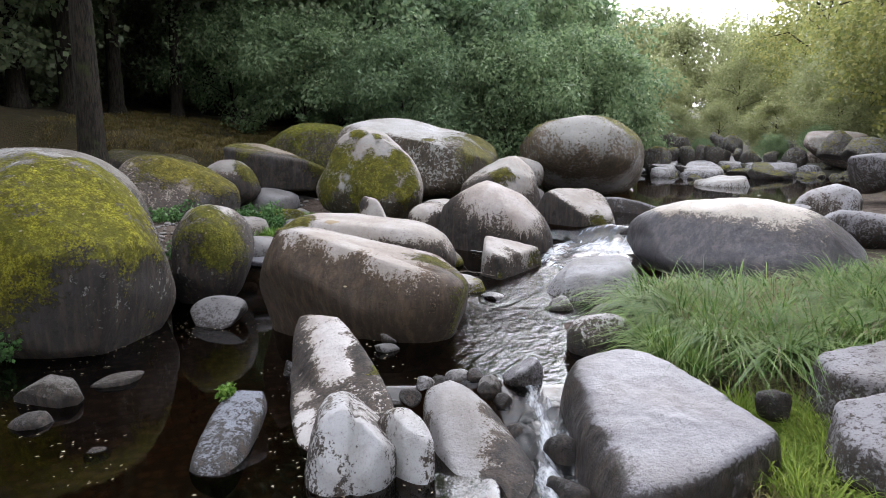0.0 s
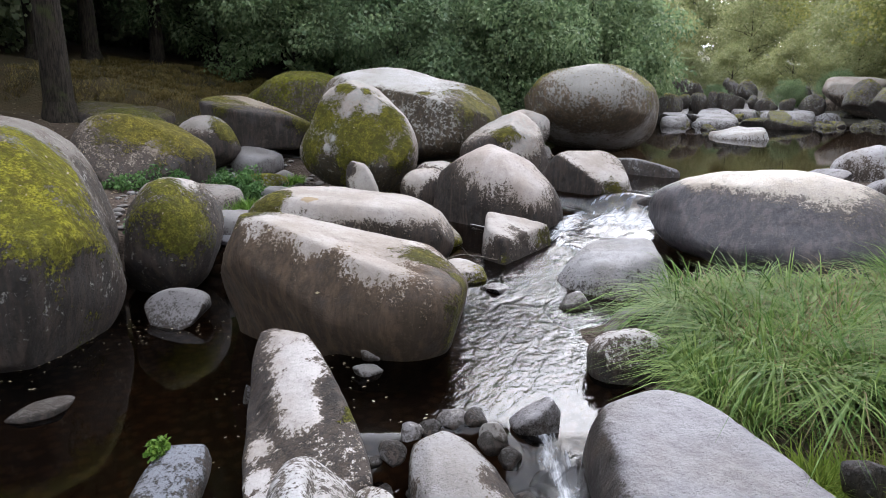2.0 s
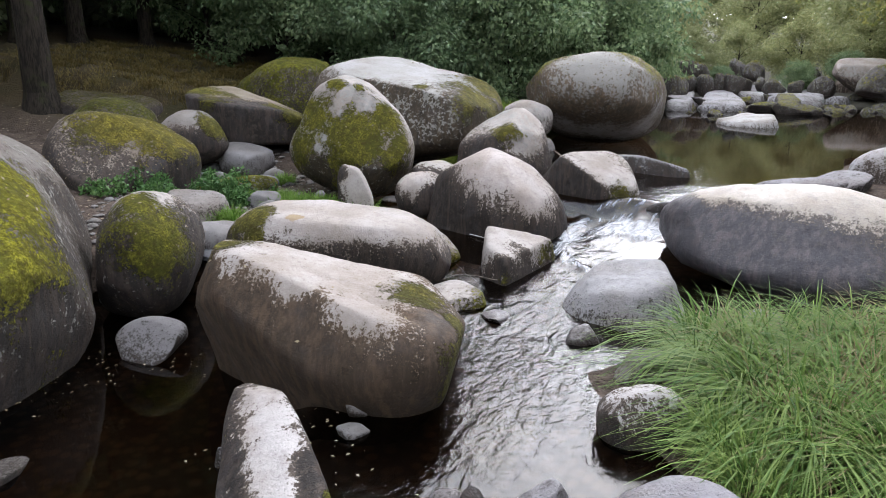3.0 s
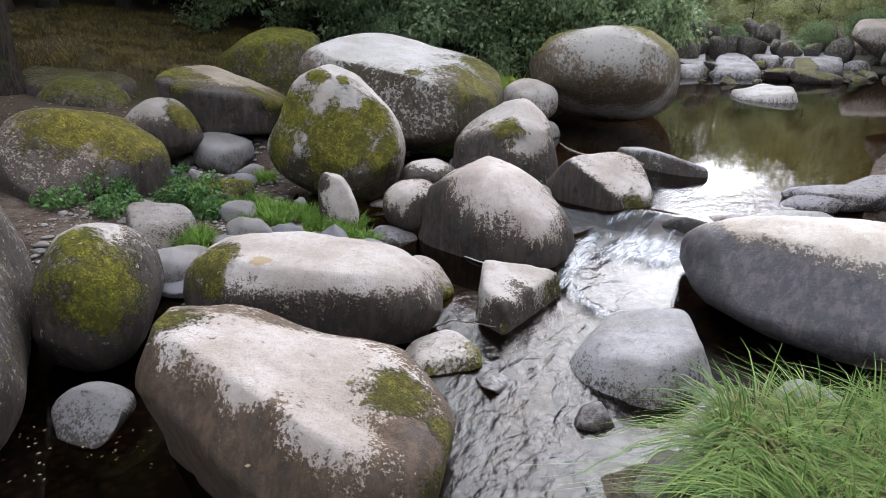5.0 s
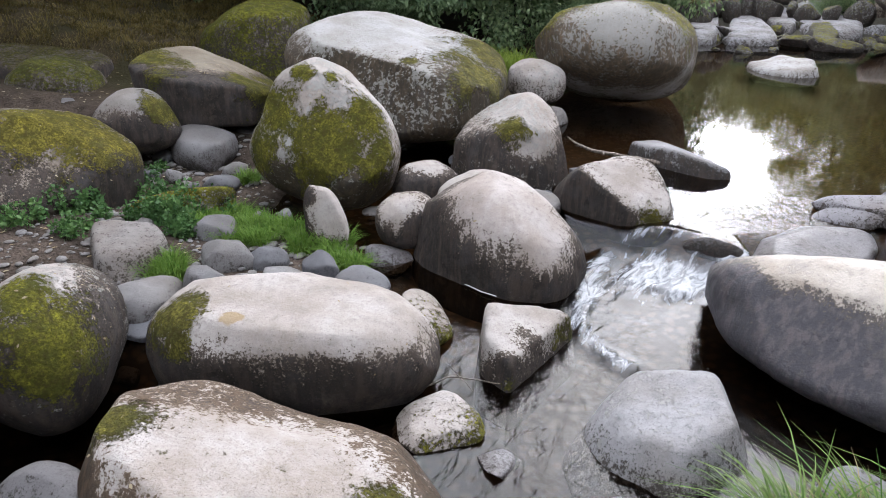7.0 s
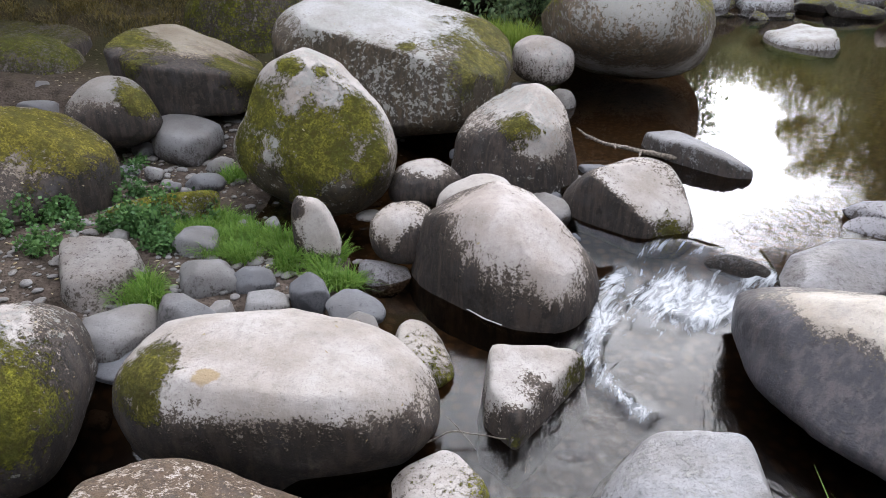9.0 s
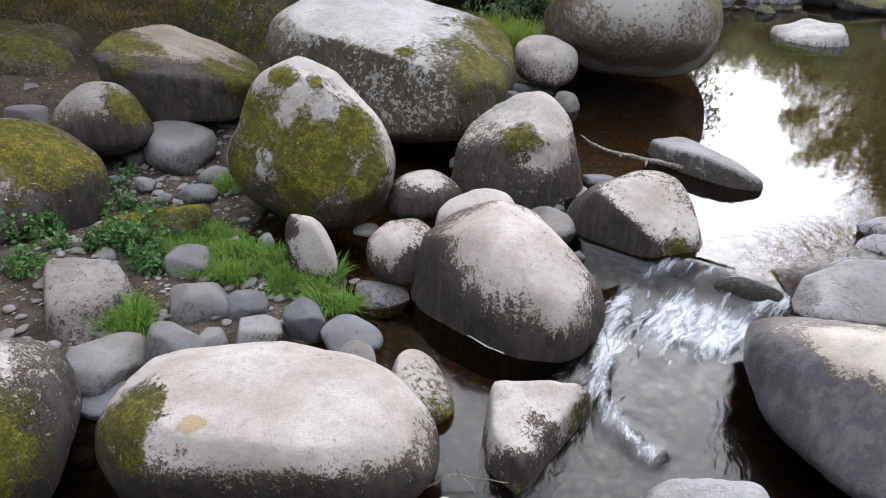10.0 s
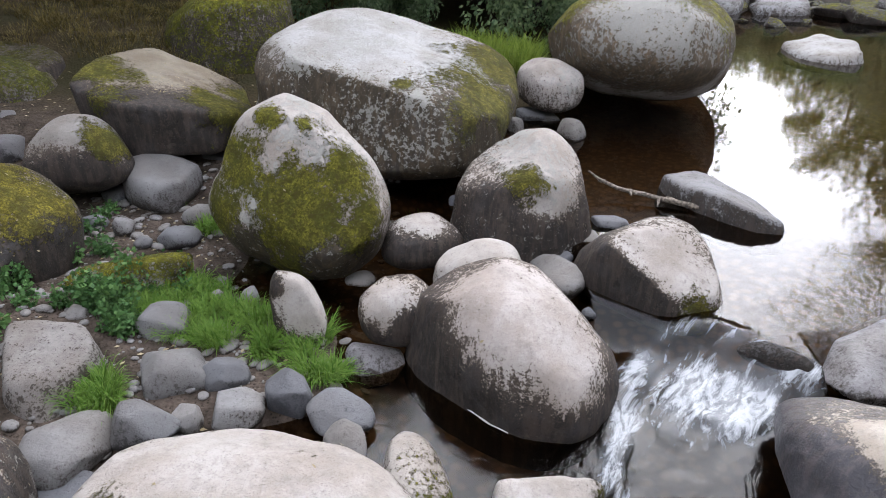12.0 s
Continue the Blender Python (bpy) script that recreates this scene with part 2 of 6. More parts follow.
def leaf_material(name, one, two, glow=0.35, shine=0.3):
    m = Nodes(name)
    g = m.t.nodes.new("ShaderNodeNewGeometry")
    o = m.t.nodes.new("ShaderNodeObjectInfo")
    r = g.outputs["Random Per Island"]
    colour = m.mix(r, one, two)
    colour = m.mix(m.math("MULTIPLY", o.outputs["Random"], 0.5), colour, [one[0] * 0.7, one[1] * 0.75, one[2] * 0.9])
    m.put(m.bsdf.inputs["Base Color"], colour)
    m.put(m.bsdf.inputs["Roughness"], 0.5)
    m.put(m.bsdf.inputs["Specular IOR Level"], shine)
    tr = m.t.nodes.new("ShaderNodeBsdfTranslucent")
    m.put(tr.inputs["Color"], colour)
    mx = m.t.nodes.new("ShaderNodeMixShader")
    mx.inputs[0].default_value = glow
    m.t.links.new(m.bsdf.outputs[0], mx.inputs[1])
    m.t.links.new(tr.outputs[0], mx.inputs[2])
    m.t.links.new(mx.outputs[0], m.out.inputs["Surface"])
    return m.mat


def bark_material():
    m = Nodes("bark")
    place = m.t.nodes.new("ShaderNodeNewGeometry").outputs["Position"]
    ridge = m.noise(m.scaled(place, (14, 14, 2.2)), 1.5, 5.0, 0.65, 0.3)
    spot = m.noise(place, 2.5, 4.0)
    colour = m.mix(m.step(ridge, 0.35, 0.65), (0.007, 0.006, 0.005), (0.026, 0.021, 0.016))
    colour = m.mix(m.step(spot, 0.55, 0.7), colour, (0.022, 0.025, 0.010))
    m.put(m.bsdf.inputs["Base Color"], colour)
    m.put(m.bsdf.inputs["Roughness"], 0.9)
    m.put(m.bsdf.inputs["Specular IOR Level"], 0.1)
    m.put(m.bsdf.inputs["Normal"], m.bump(ridge, 0.03, 0.9))
    return m.mat


def ground_material():
    """Forest floor: leaf litter, bare earth and dry grass, gravel bed under the water."""
    m = Nodes("forest_floor")
    place = m.t.nodes.new("ShaderNodeNewGeometry").outputs["Position"]
    big = m.noise(place, 0.7, 4.0)
    mid = m.noise(place, 5.0, 5.0, 0.65)
    fine = m.noise(place, 38.0, 4.0, 0.7)
    cell = m.node("ShaderNodeTexVoronoi", 0, Vector=place, Scale=26.0)
    earth = m.mix(m.step(mid, 0.3, 0.7), (0.05, 0.038, 0.03), (0.21, 0.16, 0.13))
    litter = m.mix(m.step(fine, 0.38, 0.66), (0.032, 0.024, 0.010), (0.125, 0.094, 0.042))
    green = m.mix(fine, (0.018, 0.019, 0.004), (0.055, 0.05, 0.014))
    y = m.node("ShaderNodeSeparateXYZ", 1, Vector=place)
    far = m.step(m.math("ADD", y, m.math("MULTIPLY", m.math("SUBTRACT", mid, 0.5), 3.0)), 15.5, 17.5)
    colour = m.mix(far, earth, m.mix(m.step(big, 0.45, 0.62), litter, green))
    beyond = m.step(m.math("ADD", y, m.math("MULTIPLY", m.math("SUBTRACT", big, 0.5), 6.0)), 25.0, 27.0)
    colour = m.mix(beyond, colour, m.mix(fine, (0.05, 0.052, 0.035), (0.14, 0.135, 0.11)))
    colour = m.mix(m.math("MULTIPLY", m.step(cell, 0.1, 0.3), 0.35), [0.02, 0.016, 0.012], colour)
    m.put(m.bsdf.inputs["Base Color"], colour)
    m.put(m.bsdf.inputs["Roughness"], 0.95)
    m.put(m.bsdf.inputs["Specular IOR Level"], 0.08)
    h = m.math("ADD", m.math("MULTIPLY", mid, 1.5), m.math("ADD", fine, cell))
    m.put(m.bsdf.inputs["Normal"], m.bump(h, 0.03, 0.8))
    return m.mat


def bed_material():
    m = Nodes("stream_bed")
    place = m.t.nodes.new("ShaderNodeNewGeometry").outputs["Position"]
    cell = m.node("ShaderNodeTexVoronoi", 0, Vector=place, Scale=9.0)
    tone = m.noise(place, 6.0, 4.0)
    colour = m.mix(tone, (0.05, 0.034, 0.02), (0.14, 0.09, 0.05))
    colour = m.mix(m.step(cell, 0.25, 0.6), colour, (0.04, 0.028, 0.018))
    m.put(m.bsdf.inputs["Base Color"], colour)
    m.put(m.bsdf.inputs["Roughness"], 0.8)
    return m.mat


def water_material():
    """Peat-brown clear water; along and across follow the current, foam whitens the broken water."""
    m = Nodes("stream_water")
    place = m.t.nodes.new("ShaderNodeNewGeometry").outputs["Position"]

    def read(key):
        n = m.t.nodes.new("ShaderNodeAttribute")
        n.attribute_name = key
        return n.outputs["Fac"]

    amount, rough = read("foam"), read("chop")
    flow = m.t.nodes.new("ShaderNodeCombineXYZ")
    m.put(flow.inputs[0], read("across"))
    m.put(flow.inputs[1], read("along"))
    flow = flow.outputs[0]
    turn = m.t.nodes.new("ShaderNodeMapping")
    m.put(turn.inputs["Vector"], place)
    turn.inputs["Rotation"].default_value = (0, 0, radians(24))
    r1 = m.noise(m.scaled(turn.outputs[0], (1.5, 0.75, 1)), 5.0, 3.0, 0.55, 0.7)
    r2 = m.noise(m.scaled(turn.outputs[0], (1.3, 0.8, 1)), 16.0, 3.0, 0.6, 0.8)
    r3 = m.noise(place, 2.2, 2.0, 0.5)
    h = m.math("ADD", r1, m.math("MULTIPLY", r2, 0.35))
    h = m.math("MULTIPLY", h, rough)
    h = m.math("ADD", h, m.math("MULTIPLY", r3, 0.005))
    normal = m.bump(h, 0.09, 1.0)
    fres = m.t.nodes.new("ShaderNodeFresnel")
    fres.inputs["IOR"].default_value = 1.34
    m.put(fres.inputs["Normal"], normal)
    clear = m.t.nodes.new("ShaderNodeBsdfTransparent")
    m.put(clear.inputs["Color"], m.mix(read("depth"), (0.44, 0.35, 0.255), (0.22, 0.172, 0.135)))
    gloss = m.t.nodes.new("ShaderNodeBsdfGlossy")
    gloss.inputs["Roughness"].default_value = 0.012
    m.put(gloss.inputs["Normal"], normal)
    mx = m.t.nodes.new("ShaderNodeMixShader")
    m.t.links.new(fres.outputs[0], mx.inputs[0])
    m.t.links.new(clear.outputs[0], mx.inputs[1])
    m.t.links.new(gloss.outputs[0], mx.inputs[2])
    # foam: strands drawn out along the current over a thin milky veil
    strand = m.noise(m.scaled(flow, (7.0, 2.4, 1)), 1.0, 8.0, 0.66, 1.3)
    lace = m.noise(m.scaled(flow, (20.0, 8.0, 1)), 1.0, 5.0, 0.7, 1.0)
    cloudy = m.noise(m.scaled(flow, (3.2, 1.5, 1)), 1.0, 4.0, 0.6, 0.6)
    veil = m.math("ADD", m.math("MULTIPLY", amount, 0.9), m.math("MULTIPLY", m.math("SUBTRACT", cloudy, 0.5), 1.6))
    veil = m.math("MULTIPLY", m.step(veil, 0.35, 1.1), 0.5)
    threads = m.math("ADD", m.math("MULTIPLY", amount, 1.15), m.math("MULTIPLY", m.math("SUBTRACT", strand, 0.5), 2.6))
    threads = m.math("ADD", threads, m.math("MULTIPLY", m.math("SUBTRACT", lace, 0.5), 1.3))
    threads = m.math("MULTIPLY", m.step(threads, 0.5, 1.35), 0.9)
    fm = m.math("MULTIPLY", m.math("MAXIMUM", veil, threads), m.step(amount, 0.02, 0.25))
    m.put(m.bsdf.inputs["Base Color"], m.mix(threads, (0.19, 0.2, 0.215), (0.35, 0.36, 0.375)))
    m.put(m.bsdf.inputs["Roughness"], 0.7)
    m.put(m.bsdf.inputs["Specular IOR Level"], 0.2)
    m.put(m.bsdf.inputs["Normal"], normal)
    both = m.t.nodes.new("ShaderNodeMixShader")
    m.put(both.inputs[0], fm)
    m.t.links.new(mx.outputs[0], both.inputs[1])
    m.t.links.new(m.bsdf.outputs[0], both.inputs[2])
    m.t.links.new(both.outputs[0], m.out.inputs["Surface"])
    return m.mat


def plain(name, one, two, rough=0.8, scale=12.0):
    m = Nodes(name)
    place = m.t.nodes.new("ShaderNodeNewGeometry").outputs["Position"]
    n = m.noise(place, scale, 5.0, 0.6)
    m.put(m.bsdf.inputs["Base Color"], m.mix(m.step(n, 0.35, 0.65), one, two))
    m.put(m.bsdf.inputs["Roughness"], rough)
    m.put(m.bsdf.inputs["Normal"], m.bump(n, 0.01, 0.6))
    return m.mat


BARK = bark_material()
FLOOR = ground_material()
BED = bed_material()
WATER = water_material()
LEAF_DARK = leaf_material("dark_leaves", (0.075, 0.1, 0.05), (0.17, 0.2, 0.1), 0.45)
LEAF_MID = leaf_material("hazel_leaves", (0.06, 0.105, 0.045), (0.225, 0.29, 0.14), 0.5, 0.3)
LEAF_WILLOW = leaf_material("willow_leaves", (0.14, 0.155, 0.06), (0.27, 0.28, 0.125), 0.5)
LEAF_OLIVE = leaf_material("alder_leaves", (0.11, 0.13, 0.035), (0.30, 0.29, 0.085), 0.5)
GRASS = leaf_material("sedge_blades", (0.042, 0.098, 0.017), (0.235, 0.31, 0.09), 0.35, 0.06)
GRASS_DRY = leaf_material("dry_blades", (0.15, 0.115, 0.055), (0.27, 0.22, 0.12), 0.3, 0.08)
GRASS_FRESH = leaf_material("fresh_grass_blades", (0.06, 0.13, 0.018), (0.16, 0.25, 0.05), 0.35, 0.1)
GRASS_BROWN = leaf_material("brown_grass_blades", (0.065, 0.052, 0.016), (0.20, 0.155, 0.06), 0.3, 0.05)
GRASS_LIME = leaf_material("lime_grass_blades", (0.14, 0.21, 0.03), (0.36, 0.42, 0.09), 0.45, 0.08)
HERB = leaf_material("nettle_leaves", (0.035, 0.09, 0.025), (0.10, 0.18, 0.055), 0.3, 0.2)
FALLEN = leaf_material("fallen_leaves", (0.17, 0.12, 0.055), (0.36, 0.31, 0.2), 0.15)


# ---- ground and water ----
Y_L = (-60, 0, 6, 8.6, 9.6, 10.3, 11.4, 12.2, 13.2, 14.5, 17, 19, 22, 26, 30, 34, 60)
X_L = (-9, -7, -6, -4.2, -2.5, -0.75, -0.8, -2.1, -2.0, -0.4, 1.4, 2.2, 3.6, 6.5, 8.0, 9.5, 20)
Y_R = (-60, 0, 3, 4, 5, 6, 6.75, 7.05, 7.5, 9, 10, 11, 12, 14, 20, 26, 31, 34, 60)
X_R = (0.9, 0.9, 1.0, 1.6, 1.5, 1.25, 1.2, 2.3, 4.3, 4.6, 4.7, 5.2, 5.8, 7.1, 12, 16.3, 17.5, 18, 30)


def water_level(x, y):
    """Stream surface: lower pool, run, cascade between the boulders, upper pool."""
    z = np.interp(y, (-60, 2.5, 4.2, 4.9, 7.4, 8.5, 9.6, 10.6, 60), (-0.5, -0.42, -0.26, 0.0, 0.0, 0.05, 0.13, 0.16, 0.16))
    brink = np.interp(x, (-0.9, -0.4, -0.05, 0.3), (4.55, 4.6, 5.0, 5.05))
    front = smooth01((brink - y) / 0.14) * smooth01((0.42 - x) / 0.12)
    z = z + (-0.22 - z) * np.where(y < 5.2, front, 0)
    side = smooth01((-0.72 - x) / 0.4) * smooth01((9.3 - y) / 0.6)
    z = z + (np.minimum(z, -0.22) - z) * side
    lip = 11.02 - 0.62 * (x - 2.75) + 0.0 * y
    lip = np.where(x < 1.6, 13.3 - 0.3 * (x - 1.6), lip)
    lip = np.where(x > 3.4, 10.6 + 0.1 * x, lip)
    s = smooth01((y - lip + 0.55) / 0.75)
    return z + (POOL - z) * s + 0 * x


def ground_height(x, y):
    w = water_level(x, y)
    left = np.interp(y, Y_L, X_L) - x
    right = x - np.interp(y, Y_R, X_R)
    hl = np.interp(left, (-0.9, 0, 0.5, 2, 4, 6, 8, 12, 20, 60, 220), (-0.36, 0.0, 0.1, 0.2, 0.38, 0.7, 1.05, 1.9, 2.9, 6, 9))
    hl = hl * np.where(hl > 0, 1 - 0.45 * smooth01((y - 12.5) / 1.5) * smooth01((18.6 - y) / 1.3), 1)
    hr = np.interp(right, (-0.9, 0, 0.4, 2, 5, 10, 30, 220), (-0.36, 0.0, 0.07, 0.13, 0.4, 0.9, 3, 8))
    h = np.maximum(hl, hr)
    far = smooth01((y - 26) / 6.0)
    h = np.maximum(h, -0.36 + far * 0.6 + np.clip(y - 30, 0, 300) * 0.06)
    p = np.stack([x, y, 0 * x], -1)
    rough = 0.05 * fbm(p * 1.1, 3, 5) + 0.02 * fbm(p * 4.3, 2, 9)
    return w + h + rough * np.clip(0.4 + h, 0.2, 1.5)


def graded(lo, hi, c0, c1, fine, growth=1.12):
    """Grid lines: fine between c0 and c1, ever wider outside."""
    mid = list(np.arange(c0, c1 + 1e-6, fine))
    a, step, left = c0, fine, []
    while a > lo:
        step *= growth
        a -= step
        left.append(a)
    a, step, right = c1, fine, []
    while a < hi:
        step *= growth
        a += step
        right.append(a)
    return np.array(left[::-1] + mid + right)


def sheet(name, xs, ys, height):
    X, Y = np.meshgrid(xs, ys)
    v = np.stack([X.ravel(), Y.ravel(), height(X.ravel(), Y.ravel())], -1)
    nx, ny = len(xs), len(ys)
    i = (np.arange(ny - 1)[:, None] * nx + np.arange(nx - 1)).ravel()
    return mesh_from(name, v, np.stack([i, i + 1, i + nx + 1, i + nx], -1))


gm = sheet("ground", graded(-300, 300, -9, 9, 0.12), graded(-120, 600, 2, 22, 0.12), ground_height)
ground = part("ground", gm, FLOOR)
gm.materials.append(BED)
vz = np.empty(len(gm.vertices) * 3, np.float32)
gm.vertices.foreach_get("co", vz)
vz = vz.reshape(-1, 3)
wet = vz[:, 2] < water_level(vz[:, 0].astype(float), vz[:, 1].astype(float)) - 0.02
loops = np.empty(len(gm.loops), np.int32)
gm.loops.foreach_get("vertex_index", loops)
gm.polygons.foreach_set("material_index", wet[loops].reshape(-1, 4).all(1).astype(np.int32))
tagged(ground, "earth bank with leaf litter and a brown gravel stream bed", "ground", kind="structure")


CURRENT = ((9.0, 30.0), (5.0, 12.2), (3.6, 11.3), (2.85, 10.8), (2.25, 10.1), (1.8, 9.3), (1.45, 8.5), (1.0, 7.4), (0.75, 6.2), (0.72, 5.2), (0.75, 4.2), (0.9, 2.5), (1.0, -22.0))


def nearest(x, y, line):
    """Distance from a plan line, signed, and the way along it."""
    best, along, across, gone = np.full(x.shape, 1e9), np.zeros(x.shape), np.zeros(x.shape), 0.0
    for (ax, ay), (bx, by) in zip(line, line[1:]):
        dx, dy = bx - ax, by - ay
        ln = math.hypot(dx, dy)
        u = np.clip(((x - ax) * dx + (y - ay) * dy) / ln ** 2, 0, 1)
        ox, oy = x - ax - u * dx, y - ay - u * dy
        d = np.hypot(ox, oy)
        near = d < best
        side = np.sign(ox * dy - oy * dx)
        best = np.where(near, d, best)
        along = np.where(near, gone + u * ln, along)
        across = np.where(near, side * d, across)
        gone += ln
    return across, along


def chop_and_foam(x, y):
    """How broken the water is, and where it foams."""
    def band(line, width):
        return np.exp(-(nearest(x, y, line)[0] / width) ** 2)

    run = np.exp(-(((x - (0.9 + 0.18 * (y - 7))) / 1.0) ** 2)) * smooth01((y - 4.5) / 2.0) * smooth01((12 - y) / 1.5)
    fall = np.exp(-(((x - 2.5) / 0.42) ** 2 + ((y - 10.55) / 0.36) ** 2))
    wide = np.exp(-(((x - 2.2) / 0.62) ** 2 + ((y - 10.35) / 0.62) ** 2))
    brink = band(((2.25, 11.2), (2.6, 11.22), (2.95, 10.95), (3.3, 10.55)), 0.11)
    left = band(((2.0, 11.0), (1.76, 10.6), (1.58, 10.0), (1.44, 9.6), (1.52, 9.25), (1.7, 8.95)), 0.12)
    spill = band(((3.3, 10.6), (2.95, 10.45), (2.55, 10.15)), 0.16)
    near = np.exp(-(((x - 0.72) / 0.3) ** 2)) * smooth01((4.95 - y) / 0.3)
    streak = band(((0.66, 4.98), (0.72, 4.55), (0.66, 4.2), (0.62, 3.6)), 0.09) + band(((0.86, 4.4), (0.9, 4.0), (0.86, 3.5)), 0.06)
    side = np.exp(-(((x - 4.1) / 1.0) ** 2 + ((y - 11.2) / 0.8) ** 2))
    chop = 0.006 + 0.27 * run + 0.15 * fall + 0.6 * near + 0.4 * side + 0.2 * brink
    foam = 0.9 * fall + 0.55 * wide + 0.75 * left + 0.5 * brink + 0.5 * spill + 0.6 * streak + 0.02 * run + 0.06 * side + 0.22 * near
    return np.clip(chop, 0, 1.2), np.clip(foam, 0, 1)


def water_height(x, y):
    c, f = chop_and_foam(x, y)
    across, along = nearest(x, y, CURRENT)
    p = np.stack([across * 1.5, along * 0.7, 0 * x], -1)
    crest = 1 - 2 * np.abs(fbm(p * 2.6, 3, 21))
    return water_level(x, y) + 0.075 * np.clip(f - 0.1, 0, 1) * crest + 0.016 * np.clip(c + 0.4 * f, 0, 1) * fbm(p * 3.5, 2, 3)


wm = sheet("water", graded(-12, 24, -3.5, 5.5, 0.038), graded(-20, 40, 3.2, 12.2, 0.038), water_height)
wv = np.empty(len(wm.vertices) * 3, np.float32)
wm.vertices.foreach_get("co", wv)
wv = wv.reshape(-1, 3).astype(float)
chop, foam = chop_and_foam(wv[:, 0], wv[:, 1])
across, along = nearest(wv[:, 0], wv[:, 1], CURRENT)
depth = smooth01((np.interp(wv[:, 0], (0.5, 1.4), (9.4, 10.9)) - wv[:, 1]) / 0.6)
for key, values in (("depth", depth), ("chop", chop), ("foam", foam), ("across", across), ("along", along)):
    wm.attributes.new(key, "FLOAT", "POINT").data.foreach_set("value", values.astype(np.float32))
water = part("water", wm, WATER)
tagged(water, "peat-brown stream water with a small white cascade", "water", kind="structure")


# ---- boulders ----
BALLS = {}


def ball(level):
    """Directions and triangles of an even sphere."""
    if level not in BALLS:
        bm = bmesh.new()
        bmesh.ops.create_icosphere(bm, subdivisions=level, radius=1.0)
        v = np.array([q.co[:] for q in bm.verts])
        f = np.array([[q.index for q in p.verts] for p in bm.faces])
        bm.free()
        BALLS[level] = (v / np.linalg.norm(v, axis=1, keepdims=True), f)
    return BALLS[level]


def lobes(v, k):
    """Low bulges and hollows of a worn boulder."""
    x, y, z = v[:, 0], v[:, 1], v[:, 2]
    b = np.stack([x, y, x * y * 2, x ** 3 - 3 * x * y * y, 3 * x * x * y - y ** 3, z * (x * x - y * y) * 2, x * y * z * 4, x * (5 * z * z - 1), y * (5 * z * z - 1), z * (5 * z * z - 3) * 0.7], -1)
    return b @ np.array(k)


SEED = [100]
LEAFY = []          # places on boulders where fallen leaves lie


def boulder(name, label, material, centre, radii, turn, block=2.5, taper=0.0, swell=(0,) * 10, level=5, rough=1.0, facet=0.75, angular=0.87, faces=(), grooves=(), group="", leaves=0):
    """A worn boulder: a rounded block with lobes, uneven skin and, where it has them, grooves (point, normal, depth, width, reach)."""
    SEED[0] += 7
    v, f = ball(level)
    rho = (1 + lobes(v, swell)) / ((np.abs(v) + 1e-9) ** block).sum(1) ** (1 / block)
    w = v * rho[:, None]
    s = np.clip(1 - taper * w[:, 2], 0.3, 2.5)
    u = np.stack([w[:, 0] * s, w[:, 1] * s, w[:, 2]], -1) * np.array(radii)
    rot = np.array(Euler([radians(a) for a in turn]).to_matrix())
    p = u @ rot.T
    size = float(np.cbrt(np.prod(radii)))
    out = p / np.maximum(np.linalg.norm(p, axis=1, keepdims=True), 1e-6)
    q = p + np.array(centre)
    skin = 0.035 * size * fbm(q * (1.1 / size), 2, SEED[0]) + 0.020 * size * fbm(q * (3.4 / size), 3, SEED[0] + 3)
    skin += 0.008 * min(size, 0.8) * fbm(q * 13.0, 3, SEED[0] + 5)
    p = p + out * (skin * rough)[:, None]
    rng = np.random.default_rng(SEED[0])
    p = p * (1 + 0.5 * (1 - angular) ** 2 + 0.10 * (1 - angular))
    hard = angular < 0.85
    for _ in range(16 if hard else 7):
        n = rng.normal(size=3)
        n /= np.linalg.norm(n)
        along = p @ n
        flat = along.max() * rng.uniform(angular - 0.06 if hard else angular, 0.95)
        p = p - n * (np.maximum(0, along - flat) * (0.86 if hard else facet))[:, None]
    p = p + out * (rough * (0.022 * size * fbm(q * (2.6 / size), 3, SEED[0] + 8)))[:, None]
    for *n, d in faces:
        n = np.array(n)
        over = p @ n - d
        p = p - n * (0.88 * np.where(over > 0.03, over - 0.015, np.where(over > 0, over * over / 0.06, 0)))[:, None]
    for point, normal, depth, width, reach in grooves:
        d = (p + np.array(centre) - np.array(point))
        n = np.array(normal) / np.linalg.norm(normal)
        wob = 0.35 * width * fbm(q * 6.0, 2, SEED[0] + 11)
        cut = np.exp(-((d @ n + wob) / width) ** 2) * np.exp(-(np.linalg.norm(d, axis=1) / reach) ** 4)
        p = p - out * (depth * cut)[:, None]
    if leaves:
        up = np.flatnonzero(out[:, 2] > 0.25)
        pick = rng.choice(up, min(leaves, len(up)), replace=False)
        LEAFY.append((p[pick] + np.array(centre), out[pick]))
    ob = part(name, mesh_from(name, p, f), material)
    ob.location = centre
    return tagged(ob, label, "boulder" if name == "boulder" else "stone", group)



